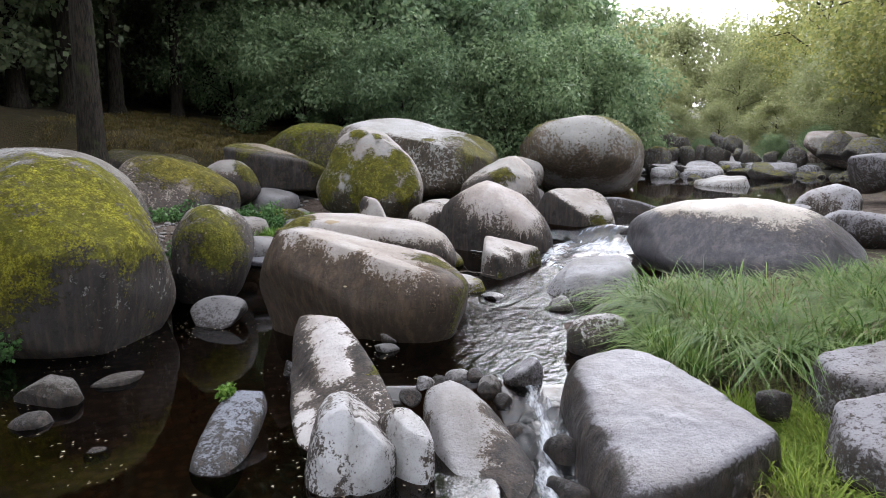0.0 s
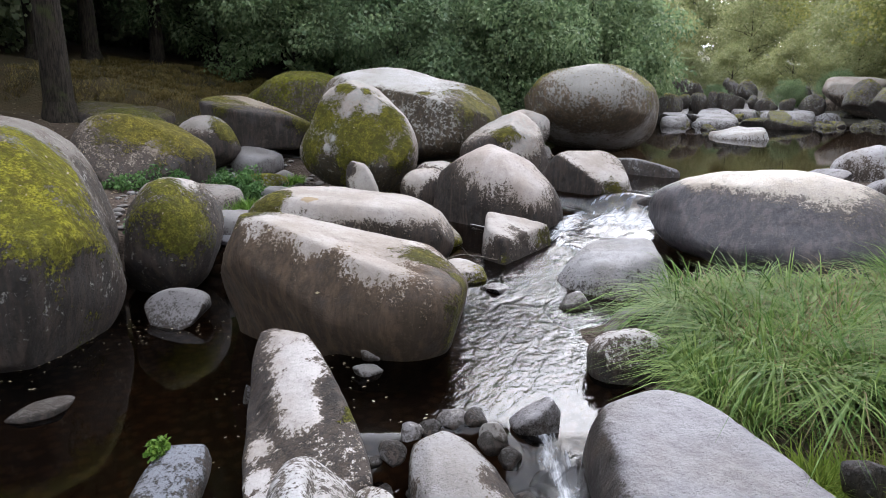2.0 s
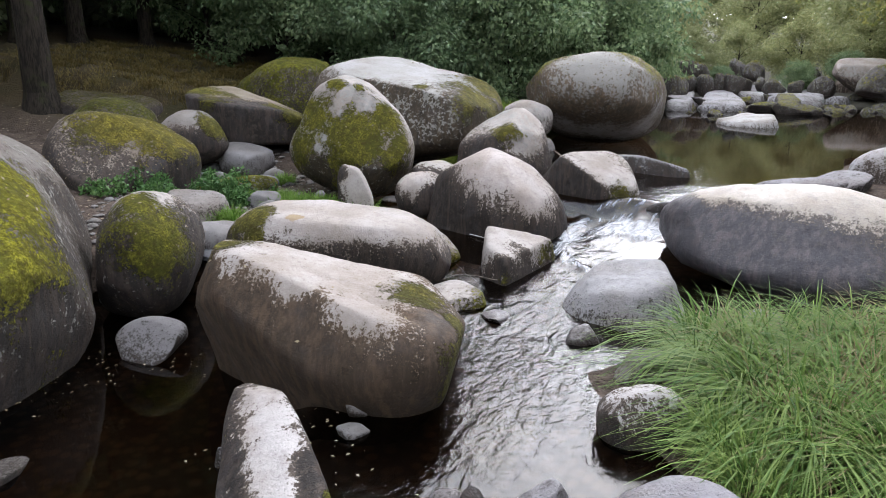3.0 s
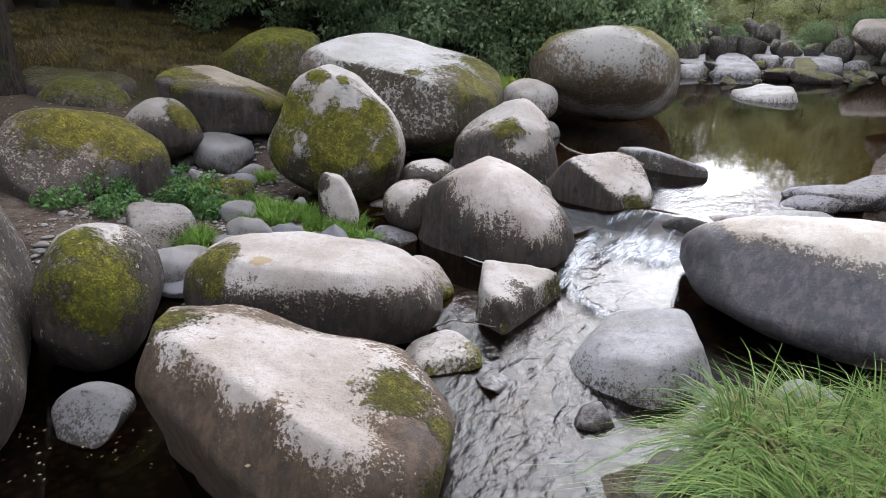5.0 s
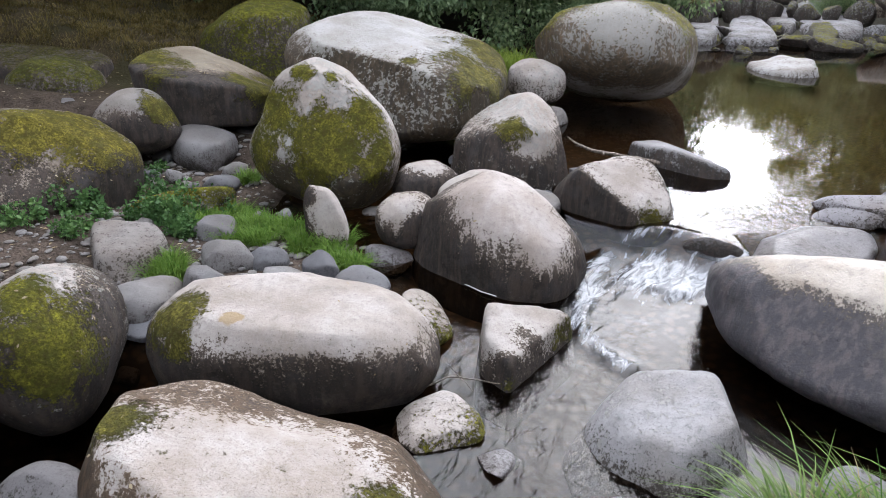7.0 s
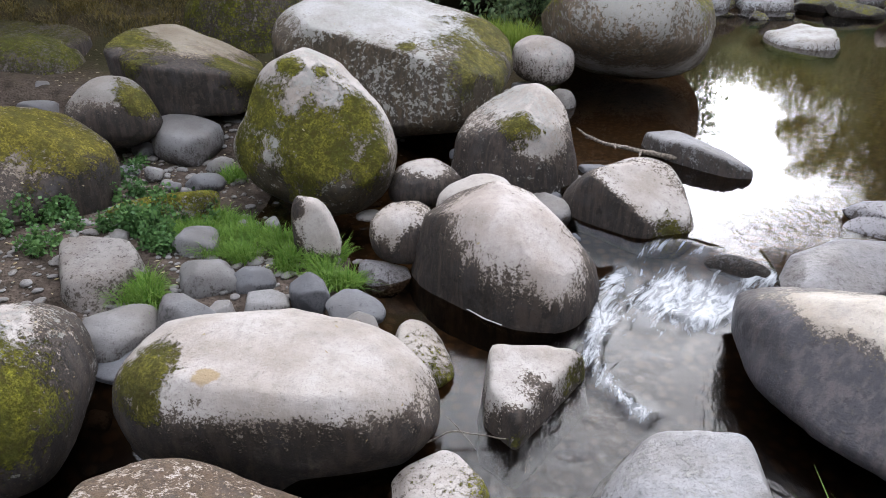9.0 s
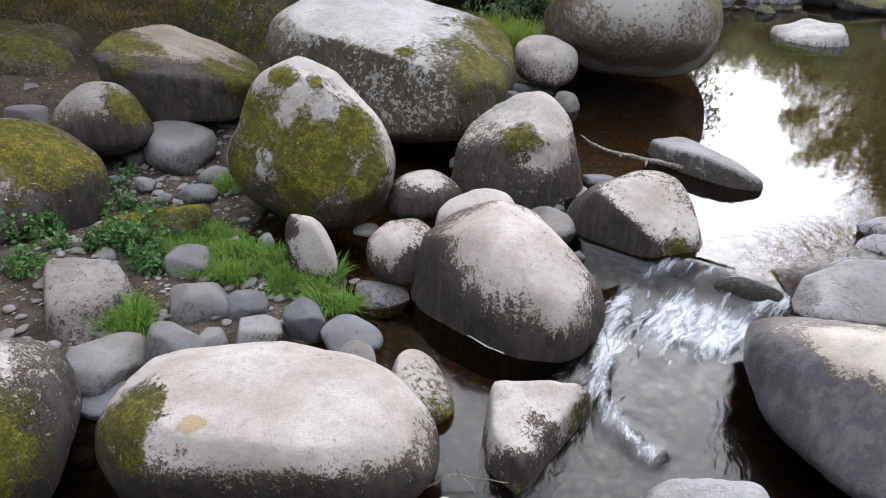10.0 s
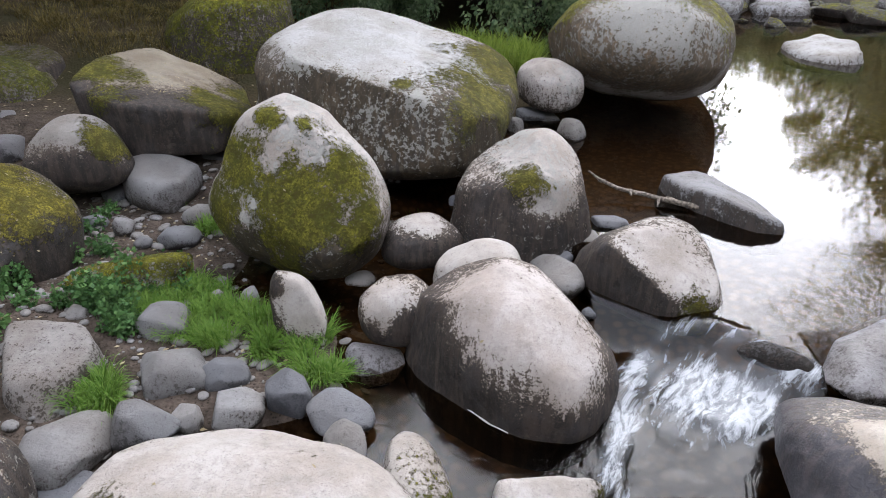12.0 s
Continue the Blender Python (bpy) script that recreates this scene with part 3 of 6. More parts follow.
def hewn(name, label, material, outline, base, tops, batter=10, wear=14, level=5, rough=1.0, group="", leaves=0):
    """A flat-faced rock: a plan outline, a base level and sloping top faces (point, normal), its edges worn round."""
    SEED[0] += 7
    o = np.array(outline, float)
    if ((np.roll(o[:, 0], -1) - o[:, 0]) * (np.roll(o[:, 1], -1) + o[:, 1])).sum() > 0:
        o = o[::-1]
    c = np.array([*o.mean(0), (base + max(q[0][2] for q in tops)) / 2])
    sides = np.broadcast_to(np.radians(batter), len(o))
    planes = [(np.array([0, 0, -1.0]), c[2] - base)]
    for a, b, tilt in zip(o, np.roll(o, -1, 0), sides):
        e = (b - a) / np.linalg.norm(b - a)
        n = np.array([e[1] * math.cos(tilt), -e[0] * math.cos(tilt), math.sin(tilt)])
        planes.append((n, max(0.03, n[:2] @ ((a + b) / 2 - c[:2]))))
    for point, normal in tops:
        n = np.array(normal) / np.linalg.norm(normal)
        planes.append((n, n @ (np.array(point) - c)))
    v, f = ball(level)
    total = sum((np.maximum(v @ n, 0) / d) ** wear for n, d in planes)
    p = v * (total ** (-1 / wear))[:, None]
    size = float(np.cbrt(np.prod(np.ptp(p, axis=0) / 2)))
    q = p + c
    skin = 0.045 * size * fbm(q * (1.3 / size), 2, SEED[0]) + 0.028 * size * fbm(q * (4.0 / size), 3, SEED[0] + 3) + 0.008 * min(size, 0.8) * fbm(q * 13.0, 3, SEED[0] + 5)
    p = p + v * (skin * rough)[:, None]
    if leaves:
        pick = np.random.default_rng(SEED[0]).choice(np.flatnonzero(v[:, 2] > 0.4), leaves, replace=False)
        LEAFY.append((p[pick] + c, v[pick]))
    ob = part(name, mesh_from(name, p, f), material)
    ob.location = c
    return tagged(ob, label, "boulder" if name == "boulder" else "stone", group)


# the large boulders, each with its own weathering
boulder('boulder', 'huge boulder capped with yellow-green moss standing in the dark pool', granite('moss_big', pale=(0.11, 0.10, 0.09), under=(0.09, 0.078, 0.066), edge=0.6, sharp=1.3, flood=0.85, rise=1.6, moss=1.0, moss_top=0.35, lichen=0.5, moss_colour=(0.262, 0.248, 0.024), moss_at=[(-3.57, 7.59, 1.33, 0.48), (-3.21, 7.15, 1.07, 0.32), (-3.55, 6.67, 1.25, 1.05), (-3.71, 6.24, 0.92, 0.89), (-3.2, 6.56, 0.93, 0.63), (-3.03, 6.57, 0.69, 0.24), (-4.09, 6.98, 1.51, 0.59), (-3.79, 7.39, 1.49, 0.54), (-3.37, 7.3, 1.22, 0.5), (-3.08, 6.62, 0.81, 0.35)], crust_at=[(-4.26, 7.09, 1.55, 0.26), (-3.79, 7.39, 1.49, 0.27), (-4.28, 7.75, 1.63, 0.22)], film_shade_at=[(-3.26, 6.16, 0.31, 0.75), (-2.88, 6.89, 0.37, 0.37), (-3.81, 8.97, 0.78, 0.32), (-3.16, 7.6, 0.71, 0.34), (-2.9, 7.13, 0.33, 0.32), (-3.75, 8.53, 1.08, 0.26)]),
        (-4.612, 7.819, 0.519), (1.906, 1.372, 1.108), (-3, -3, 110), 2.60, 0.08, (0.02, 0.01, 0.03, 0.05, -0.11, 0.02, -0.02, 0.01, 0.01, 0.03), 6, faces=[(0.394, -0.36, 0.846, 1.341)], leaves=160)
boulder('boulder', "small rounded boulder with a moss cap at the pool's edge", granite('mossy_s', edge=0.3, sharp=1.6, flood=0.5, rise=1.5, moss=0.8, moss_top=0.35, lichen=0.3, moss_colour=(0.178, 0.173, 0.022), moss_at=[(-2.69, 8.39, 0.69, 0.42), (-2.9, 8.5, 0.9, 0.27), (-2.64, 8.29, 0.45, 0.21)], pale_at=[(-3.04, 8.82, 0.98, 0.25), (-2.58, 8.43, 0.58, 0.12)]),
        (-2.976, 8.834, 0.316), (0.675, 0.494, 0.607), (-12, 5, -79), 2.49, -0.02, (-0.02, -0.03, -0.04, 0, 0.03, 0, -0.03, 0, -0.04, 0.03), 5, leaves=40)
boulder('boulder', 'large blocky granite boulder with brown streaked flank and split end', granite('big', moss_colour=(0.165, 0.15, 0.03), edge=0.62, sharp=1.6, flood=0.45, rise=1.3, moss=0.42, moss_top=0.1, moss_side=(0.5, 0, 0.4), film=(0.042, 0.031, 0.022), under=(0.19, 0.15, 0.115), moss_at=[(-1.6, 7.1, 0.9, 0.18), (-0.08, 6.62, 0.66, 0.22), (0.2, 6.44, 0.41, 0.2), (0.12, 6.2, 0.3, 0.18)], pale_at=[(-0.98, 6.79, 0.89, 0.47), (-0.52, 6.72, 0.81, 0.42), (-0.5, 6.15, 0.72, 0.28), (-0.95, 6.42, 0.83, 0.2), (-0.68, 7.01, 0.79, 0.39)], film_shade_at=[(-1.31, 6.44, 0.6, 0.39), (-0.84, 6.11, 0.49, 0.43), (-1.73, 6.83, 0.67, 0.2), (0.04, 6.27, 0.57, 0.2)]),
        (-0.988, 7.341, -0.167), (1.001, 0.662, 0.995), (6, 15, -26), 3.33, -0.34, (0.12, -0.14, -0.06, -0.09, -0.02, 0.02, 0.02, 0.05, -0.11, -0.01), 6, grooves=[((-0.6, 6.55, 0.8), (-0.4, -0.9, -0.1), 0.035, 0.022, 0.42), ((-0.255, 6.264, 0.702), (-0.547, -0.718, -0.43), 0.09, 0.04, 0.25)], faces=[(0.201, -0.01, 0.98, 0.959), (-0.427, -0.733, 0.529, 1.156), (0.455, 0.014, 0.89, 1.1)], leaves=25)
boulder('boulder', 'long pale loaf-shaped granite boulder with a dark foot', granite('long', moss_colour=(0.165, 0.15, 0.03), edge=0.15, sharp=2.6, flood=0.52, rise=4.5, moss=0.45, moss_top=0.5, moss_side=(-1, 0, 0.3), moss_at=[(-1.83, 8.56, 0.76, 0.22), (-1.77, 8.39, 0.64, 0.12)], rust_at=[(-1.36, 8.46, 0.82, 0.09)], pale_at=[(-0.9, 8.9, 0.9, 0.75), (-0.33, 8.9, 0.8, 0.5), (-1.47, 8.95, 0.9, 0.4)]),
        (-1.086, 8.974, 0.099), (1.018, 0.669, 0.748), (4, 7, 0), 2.62, -0.29, (0.05, -0.04, -0, 0.01, -0.06, 0.02, -0.03, 0.01, -0.05, 0.02), 6, grooves=[((-1.299, 8.987, 0.843), (-0.961, 0.032, -0.276), 0.02, 0.016, 0.342)], faces=[(0.078, -0.08, 0.994, 0.712), (-0.014, -0.996, -0.085, 0.654)], leaves=25)
boulder('boulder', 'long grey boulder with a tan crusted back beside the cascade', granite('right_big', pale=(0.27, 0.24, 0.205), under=(0.15, 0.14, 0.135), edge=0.6, sharp=2.2, flood=0.55, rise=1.6, film=(0.045, 0.043, 0.048), gloss=0.5, ragged=0.7, pale_at=[(3.37, 8.69, 1.03, 0.41), (3.73, 8.47, 1.05, 0.5), (2.96, 9.09, 0.95, 0.23)], film_shade_at=[(2.72, 9.07, 0.77, 0.28), (3.04, 8.48, 0.67, 0.48), (3.42, 8.09, 0.63, 0.52), (3.22, 8.08, 0.43, 0.42)]),
        (3.461, 9.029, 0.506), (1.434, 0.755, 0.523), (-8, -1, -45), 2.48, 0.24, (0.24, 0.05, 0.03, -0.02, 0.05, 0.04, 0.06, 0.03, -0.05, -0.01), 6, grooves=[((3.135, 8.796, 0.938), (-0.753, 0.615, -0.235), 0.025, 0.02, 0.209)], faces=[(-0.347, -0.236, 0.908, 0.552), (-0.644, -0.522, 0.559, 0.587)], angular=0.93)
boulder('boulder', 'pale-topped round granite boulder with blackened flanks', granite('ctr', pale=(0.285, 0.256, 0.238), edge=0.42, sharp=3.0, flood=0.55, rise=0.9, top=(0.25, 0, 1), pale_at=[(0.72, 10.28, 0.94, 0.57), (1.05, 10.06, 0.72, 0.42), (0.53, 10.67, 1.12, 0.31), (0.42, 10.45, 0.92, 0.23)]),
        (0.815, 10.913, 0.121), (0.921, 0.712, 0.916), (-3, 13, -49), 2.63, -0.09, (-0, -0.05, 0.02, 0.03, -0.03, -0.01, -0.03, -0.02, -0.05, 0.03), 6, leaves=15)
boulder('boulder', 'small rounded granite stone with dark stains', granite('knob', edge=0.3, sharp=1.5, flood=0.45, rise=1.0, pale_at=[(-0.31, 11.07, 0.7, 0.22)], film_shade_at=[(-0.11, 11.02, 0.56, 0.18)]),
        (-0.219, 11.29, 0.479), (0.349, 0.288, 0.311), (0, 0, 7), 2.54, -0.03, (0.03, 0.03, 0.01, -0.01, 0, -0, 0.01, 0.01, 0.02, -0), 5)
boulder('boulder', 'small dark granite stone with a bleached top', granite('dark_mid', edge=0.55, sharp=1.8, flood=0.5, rise=1.0, pale_at=[(-0.04, 12.65, 0.73, 0.21)], film_shade_at=[(-0.12, 12.37, 0.57, 0.3)]),
        (-0.041, 12.717, 0.465), (0.435, 0.339, 0.273), (-2, 2, 25), 2.48, 0.05, (0.02, -0, -0.02, -0.02, -0.03, -0.03, 0.01, -0, 0.04, 0.02), 5)
boulder('boulder', 'smooth pale stone wedged behind a boulder', granite('cap', edge=-0.2, sharp=1.5, flood=0.2, rise=1.0),
        (0.56, 11.85, 0.49), (0.43, 0.33, 0.38), (0, -2, -3), 2.53, -0.03, (0.01, 0.02, 0.01, -0.02, -0.01, -0.01, 0.02, 0.03, 0.01, -0), 5)
boulder('boulder', 'boulder with a pale slanting top and black face beside the cascade', granite('dark_r', moss_colour=(0.165, 0.15, 0.03), edge=0.5, sharp=2.6, flood=0.55, rise=1.0, top=(0.35, -0.1, 0.9), moss=0.35, moss_top=0.45, moss_side=(0.9, -0.5, -0.3), pale_at=[(2.29, 11.59, 0.99, 0.37), (2.58, 11.45, 0.73, 0.28)], film_shade_at=[(1.83, 11.49, 0.68, 0.43)], moss_at=[(2.63, 11.34, 0.36, 0.26)]),
        (2.234, 11.998, 0.516), (0.665, 0.631, 0.465), (-6, 7, 5), 2.74, -0.02, (0.08, -0.02, -0.01, -0.03, 0.03, -0.03, 0.16, 0.02, -0.02, 0.02), 5, faces=[(0.206, -0.467, 0.86, 0.39), (-0.609, -0.791, 0.05, 0.493)], angular=0.93)
boulder('boulder', 'tall egg-shaped boulder with yellow moss and white lichen streaks', granite('egg', edge=0.45, sharp=1.2, flood=0.75, rise=1.6, moss=0.85, moss_top=0.05, moss_side=(0.3, -0.3, 0.2), lichen=0.9, moss_colour=(0.185, 0.174, 0.026), film=(0.036, 0.03, 0.02), moss_at=[(-1.55, 12.55, 1.97, 0.16), (-1.15, 12.5, 1.95, 0.12), (-1.88, 12.36, 1.52, 0.36), (-2.07, 12.37, 1.03, 0.34), (-0.7, 12.13, 1.47, 0.38), (-1.18, 11.9, 1.13, 0.72), (-0.55, 12.02, 1.09, 0.28), (-1.42, 12.43, 1.91, 0.14)], crust_at=[(-1.35, 12.35, 1.85, 0.2), (-1.5, 12.2, 1.6, 0.16), (-1.6, 12.13, 1.4, 0.14), (-1.7, 12.13, 1.2, 0.12), (-1.77, 12.15, 1.02, 0.1), (-1.05, 12.25, 1.72, 0.22), (-1.25, 12.8, 2.02, 0.2)], film_shade_at=[(-0.97, 11.92, 0.63, 0.38), (-1.79, 12.23, 0.63, 0.34)]),
        (-1.302, 12.746, 1.08), (0.947, 0.694, 0.824), (5, 23, -21), 2.71, 0.06, (0.01, -0.04, -0.06, 0.01, 0.01, 0.01, -0.05, -0.05, 0.01, 0.01), 6, faces=[(0.116, -0.868, 0.483, 0.611), (-0.468, -0.767, 0.438, 0.632)], angular=0.93, leaves=25)
boulder('boulder', 'very large flat-topped granite boulder with lichen and a mossy end', granite('table', moss_colour=(0.165, 0.15, 0.03), pale=(0.235, 0.229, 0.222), edge=0.72, sharp=3.2, flood=1.0, rise=0.5, moss=0.5, moss_top=0.35, moss_side=(1, -0.25, 0.35), lichen=0.7, film=(0.036, 0.029, 0.02), under=(0.211, 0.198, 0.18), moss_at=[(0.93, 15.57, 1.78, 0.57), (0.76, 14.43, 1.62, 0.58), (0.57, 13.86, 1.44, 0.41), (-0.27, 14.18, 1.86, 0.14)], pale_at=[(-0.9, 15.4, 2.3, 1.0), (0.1, 15.2, 2.1, 0.6)], crust_at=[(-1.66, 14.57, 1.97, 0.3), (-0.92, 14.25, 1.88, 0.25), (-0.1, 14.01, 1.77, 0.25)], film_shade_at=[(-1.21, 14.13, 1.5, 0.64), (-0.1, 13.66, 1.23, 0.8), (0.71, 13.88, 1.23, 0.48)]),
        (-0.497, 15.54, 1.419), (1.716, 1.51, 0.742), (6, 6, -20), 3.37, 0.09, (-0.05, -0.07, -0.03, -0.03, -0, -0.01, -0.01, -0.08, -0.01, -0.04), 6, faces=[(0.072, -0.239, 0.968, 0.71), (-0.356, -0.906, 0.228, 1.392), (0.494, -0.221, 0.841, 0.969)], angular=0.93, leaves=25)
boulder('boulder', "great rounded boulder mottled with white lichen at the pool's edge", granite('round', pale=(0.3, 0.282, 0.264), under=(0.19, 0.165, 0.14), edge=0.75, sharp=0.6, flood=1.0, rise=0.3, lichen=1.15, film=(0.085, 0.068, 0.048), moss=0.12, moss_top=0.2, crust_at=[(3.34, 16.68, 2.06, 1.03), (4.12, 16.76, 1.9, 0.7), (2.65, 17.05, 2.04, 0.7), (3.2, 17.17, 2.35, 0.71)], pale_at=[(3.71, 17.82, 0.66, 1.01), (2.98, 17.86, 0.8, 0.7), (4.49, 17.52, 0.86, 0.7), (4.18, 17.88, 0.63, 0.84)], film_shade_at=[(2.99, 16.86, 1.36, 0.7), (4.06, 16.73, 1.37, 0.7)]),
        (3.559, 18.517, 1.409), (1.773, 1.476, 0.872), (-6, 16, 58), 2.53, 0.10, (-0.01, -0.11, 0.04, -0.01, 0.02, -0.01, -0.02, 0.04, -0.01, -0.03), 6)
boulder('boulder', 'pale rounded stone between two great boulders', granite('back_pale', edge=-0.3, sharp=1.2, flood=0.6, rise=1.0, lichen=0.2),
        (1.95, 17.258, 1.002), (0.58, 0.451, 0.398), (-3, 2, -60), 2.49, -0.03, (-0.01, -0.02, 0.01, 0.01, -0, -0.02, 0.02, -0.01, -0, 0.01), 5)
boulder('boulder', 'broad boulder with a thin brown moss cover on the bank', granite('moss_flat', pale=(0.19, 0.165, 0.14), edge=0.2, sharp=1.2, flood=0.8, rise=1.0, moss=0.8, moss_top=0.45, moss_colour=(0.21, 0.18, 0.03), moss_at=[(-4.6, 11.85, 1.4, 0.5), (-4.34, 12.25, 1.36, 0.59), (-3.87, 12.33, 1.14, 0.47), (-3.89, 12.07, 1.07, 0.49)], pale_at=[(-4.15, 11.79, 1.2, 0.25)], film_shade_at=[(-3.83, 12.0, 0.66, 0.57)]),
        (-4.738, 12.207, 0.455), (0.997, 0.784, 1.022), (9, 7, 51), 2.68, -0.13, (-0.01, 0, -0, -0, -0.01, 0.01, -0.01, -0.01, 0.02, -0.03), 5, faces=[(0.387, -0.683, 0.619, 0.762)], angular=0.88, leaves=60)
boulder('boulder', 'rounded grey boulder with a patch of moss on the bank', granite('grey_mid', moss_colour=(0.165, 0.15, 0.03), pale=(0.17, 0.16, 0.15), edge=0.5, sharp=1.8, flood=0.9, rise=0.8, moss=0.3, moss_top=0.4, moss_at=[(-3.89, 13.9, 1.21, 0.32)], pale_at=[(-4.26, 13.91, 1.35, 0.47)], film_shade_at=[(-4.22, 13.64, 0.88, 0.54)]),
        (-4.347, 14.105, 0.925), (0.582, 0.461, 0.467), (-1, 0, 7), 2.49, 0.05, (0.01, -0.02, -0.01, 0.03, -0.04, -0.03, -0.03, -0, 0.05, 0.04), 5)
boulder('boulder', 'low grey stone standing in the dark pool', granite('water_stone', under=(0.07, 0.067, 0.067), pale=(0.105, 0.1, 0.1), edge=0.2, sharp=1.6, flood=0.0, rise=3.0, ragged=0.55),
        (-2.515, 7.574, -0.108), (0.316, 0.288, 0.153), (8, -2, -28), 2.55, -0.01, (0.01, -0.01, -0.06, -0.04, -0.02, 0.02, 0.01, -0.03, -0, -0.01), 5, faces=[(0.087, -0.333, 0.939, 0.126), (-0.218, -0.657, 0.721, 0.056)], angular=0.87)
boulder('boulder', 'leaning finger-shaped rock with a bleached top and black sides', granite('pillar', pale=(0.31, 0.291, 0.279), edge=0.55, sharp=2.0, flood=0.25, rise=1.0, moss=0.3, moss_top=0.45, moss_side=(1, 0, -0.1), pale_at=[(-0.93, 4.43, -0.17, 0.09), (-0.97, 4.61, -0.13, 0.08), (-1.02, 4.85, -0.08, 0.08), (-0.8, 5.0, 0.09, 0.13), (-0.84, 5.13, 0.13, 0.13), (-0.89, 5.31, 0.19, 0.14), (-0.96, 5.51, 0.24, 0.13), (-1.04, 5.75, 0.3, 0.13)], film_shade_at=[(-0.67, 5.19, 0.18, 0.12), (-1.07, 5.32, 0.1, 0.07), (-0.58, 5.05, 0.14, 0.17)], moss_at=[(-0.49, 5.0, 0.1, 0.1)]),
        (-0.927, 5.128, -0.203), (0.203, 0.572, 0.253), (13, -15, 25), 4.51, -0.78, (0.17, -0.15, 0.11, -0, -0.03, 0.03, 0.14, 0.12, -0.04, 0), 6, grooves=[((-0.674, 5.086, 0.14), (-0.776, -0.341, 0.531), 0.03, 0.03, 0.441)], faces=[(-0.311, -0.352, 0.883, 0.26), (-0.033, -0.266, 0.963, 0.334)], angular=0.88)
boulder('boulder', 'pale grooved rock with black streaks in the near row', granite('row_a', pale=(0.27, 0.265, 0.265), under=(0.2, 0.195, 0.195), edge=-0.1, sharp=1.0, flood=-0.3, rise=2.0, ragged=1.5, pale_at=[(-0.42, 3.79, 0.07, 0.15), (-0.6, 3.82, 0.16, 0.1), (-0.4, 3.74, -0.11, 0.14), (-0.67, 3.71, -0.1, 0.09)], film_shade_at=[(-0.51, 3.8, 0.14, 0.04), (-0.52, 3.72, 0.0, 0.04), (-0.59, 3.7, -0.06, 0.03)]),
        (-0.615, 4.165, -0.318), (0.286, 0.456, 0.491), (1, 8, 3), 2.89, -0.01, (0.05, -0.06, 0, 0.05, 0.01, -0.02, -0.06, -0.05, -0.05, 0.02), 6, grooves=[((-0.539, 3.95, 0.006), (-0.98, -0.156, 0.125), 0.05, 0.03, 0.372)], faces=[(0.061, -0.815, 0.577, 0.498)], angular=0.87)
boulder('boulder', 'narrow pale rock between two larger rocks', granite('row_b', pale=(0.298, 0.291, 0.285), edge=-0.1, sharp=1.0, flood=-0.4, rise=2.0, pale_at=[(-0.23, 3.92, 0.01, 0.14), (-0.23, 3.89, -0.19, 0.14)]),
        (-0.256, 4.063, -0.333), (0.105, 0.285, 0.485), (0, 2, 41), 2.68, -0.02, (-0.03, 0.01, 0.01, 0.01, 0, 0, 0.01, 0.01, -0.04, -0.01), 5, angular=0.87)
boulder('boulder', 'rounded pale rock beside the small fall', granite('row_c', pale=(0.22, 0.215, 0.215), edge=0.3, sharp=1.8, flood=0.0, rise=1.5, pale_at=[(0.06, 4.2, -0.04, 0.3), (0.06, 4.5, 0.08, 0.23), (0.06, 4.0, -0.24, 0.22)], film_shade_at=[(0.41, 4.12, -0.15, 0.22), (0.32, 3.84, -0.2, 0.21), (0.31, 4.49, -0.04, 0.12)]),
        (0.162, 4.388, -0.497), (0.271, 0.597, 0.469), (16, 11, 22), 2.86, -0.35, (0.02, -0.05, -0.01, 0.03, -0.02, -0.01, -0.02, -0.07, 0.03, 0.02), 5, faces=[(-0.082, -0.458, 0.885, 0.435), (0.336, -0.27, 0.902, 0.451)], angular=0.87)
boulder('boulder', 'grey stone with a white collar of dried film', granite('cup', pale=(0.273, 0.26, 0.254), edge=0.6, sharp=2.0, flood=0.22, rise=3.0),
        (1.361, 5.804, 0.077), (0.288, 0.218, 0.233), (1, -2, 2), 2.54, -0.02, (0.02, -0.01, -0, -0.02, -0.01, 0.02, 0.02, -0, -0.03, -0), 5, faces=[(-0.028, -0.849, 0.528, 0.191)], angular=0.88)
boulder('boulder', 'dark grey stone half hidden in the sedge', granite('cup_back', pale=(0.12, 0.115, 0.112), edge=0.2, sharp=1.4, flood=0.1, rise=1.0),
        (1.581, 6.523, 0.084), (0.222, 0.188, 0.155), (1, -4, 10), 2.50, 0.01, (0.03, 0, 0.01, -0.01, 0, -0.01, 0.03, 0.04, -0, 0.03), 5, angular=0.75)
boulder('boulder', 'tilted blue-grey rock rising from the dark pool', granite('leaf_stone', pale=(0.115, 0.12, 0.135), under=(0.07, 0.073, 0.08), edge=0.4, sharp=1.4, flood=0.05, rise=2.0, ragged=0.8),
        (-1.427, 4.382, -0.268), (0.147, 0.412, 0.218), (16, 7, 0), 2.91, -0.40, (-0.01, 0.05, 0.02, -0.05, 0.01, -0.02, -0, 0.02, 0.01, -0.02), 5, faces=[(-0.079, -0.32, 0.944, 0.2), (0.319, -0.302, 0.899, 0.21)], angular=0.87)
boulder('boulder', "pale low stone at the run's edge", granite('st2', edge=0.1, sharp=1.8, flood=0.06, rise=4.0, moss=0.25, moss_top=0.5, moss_side=(1, -0.4, 0)),
        (0.189, 8.231, 0.037), (0.332, 0.296, 0.115), (3, -4, 30), 2.60, -0.08, (-0.04, 0.01, -0, -0.07, -0.01, -0.04, 0.02, -0, 0, 0.02), 5, faces=[(-0.041, -0.097, 0.994, 0.097)], angular=0.76)
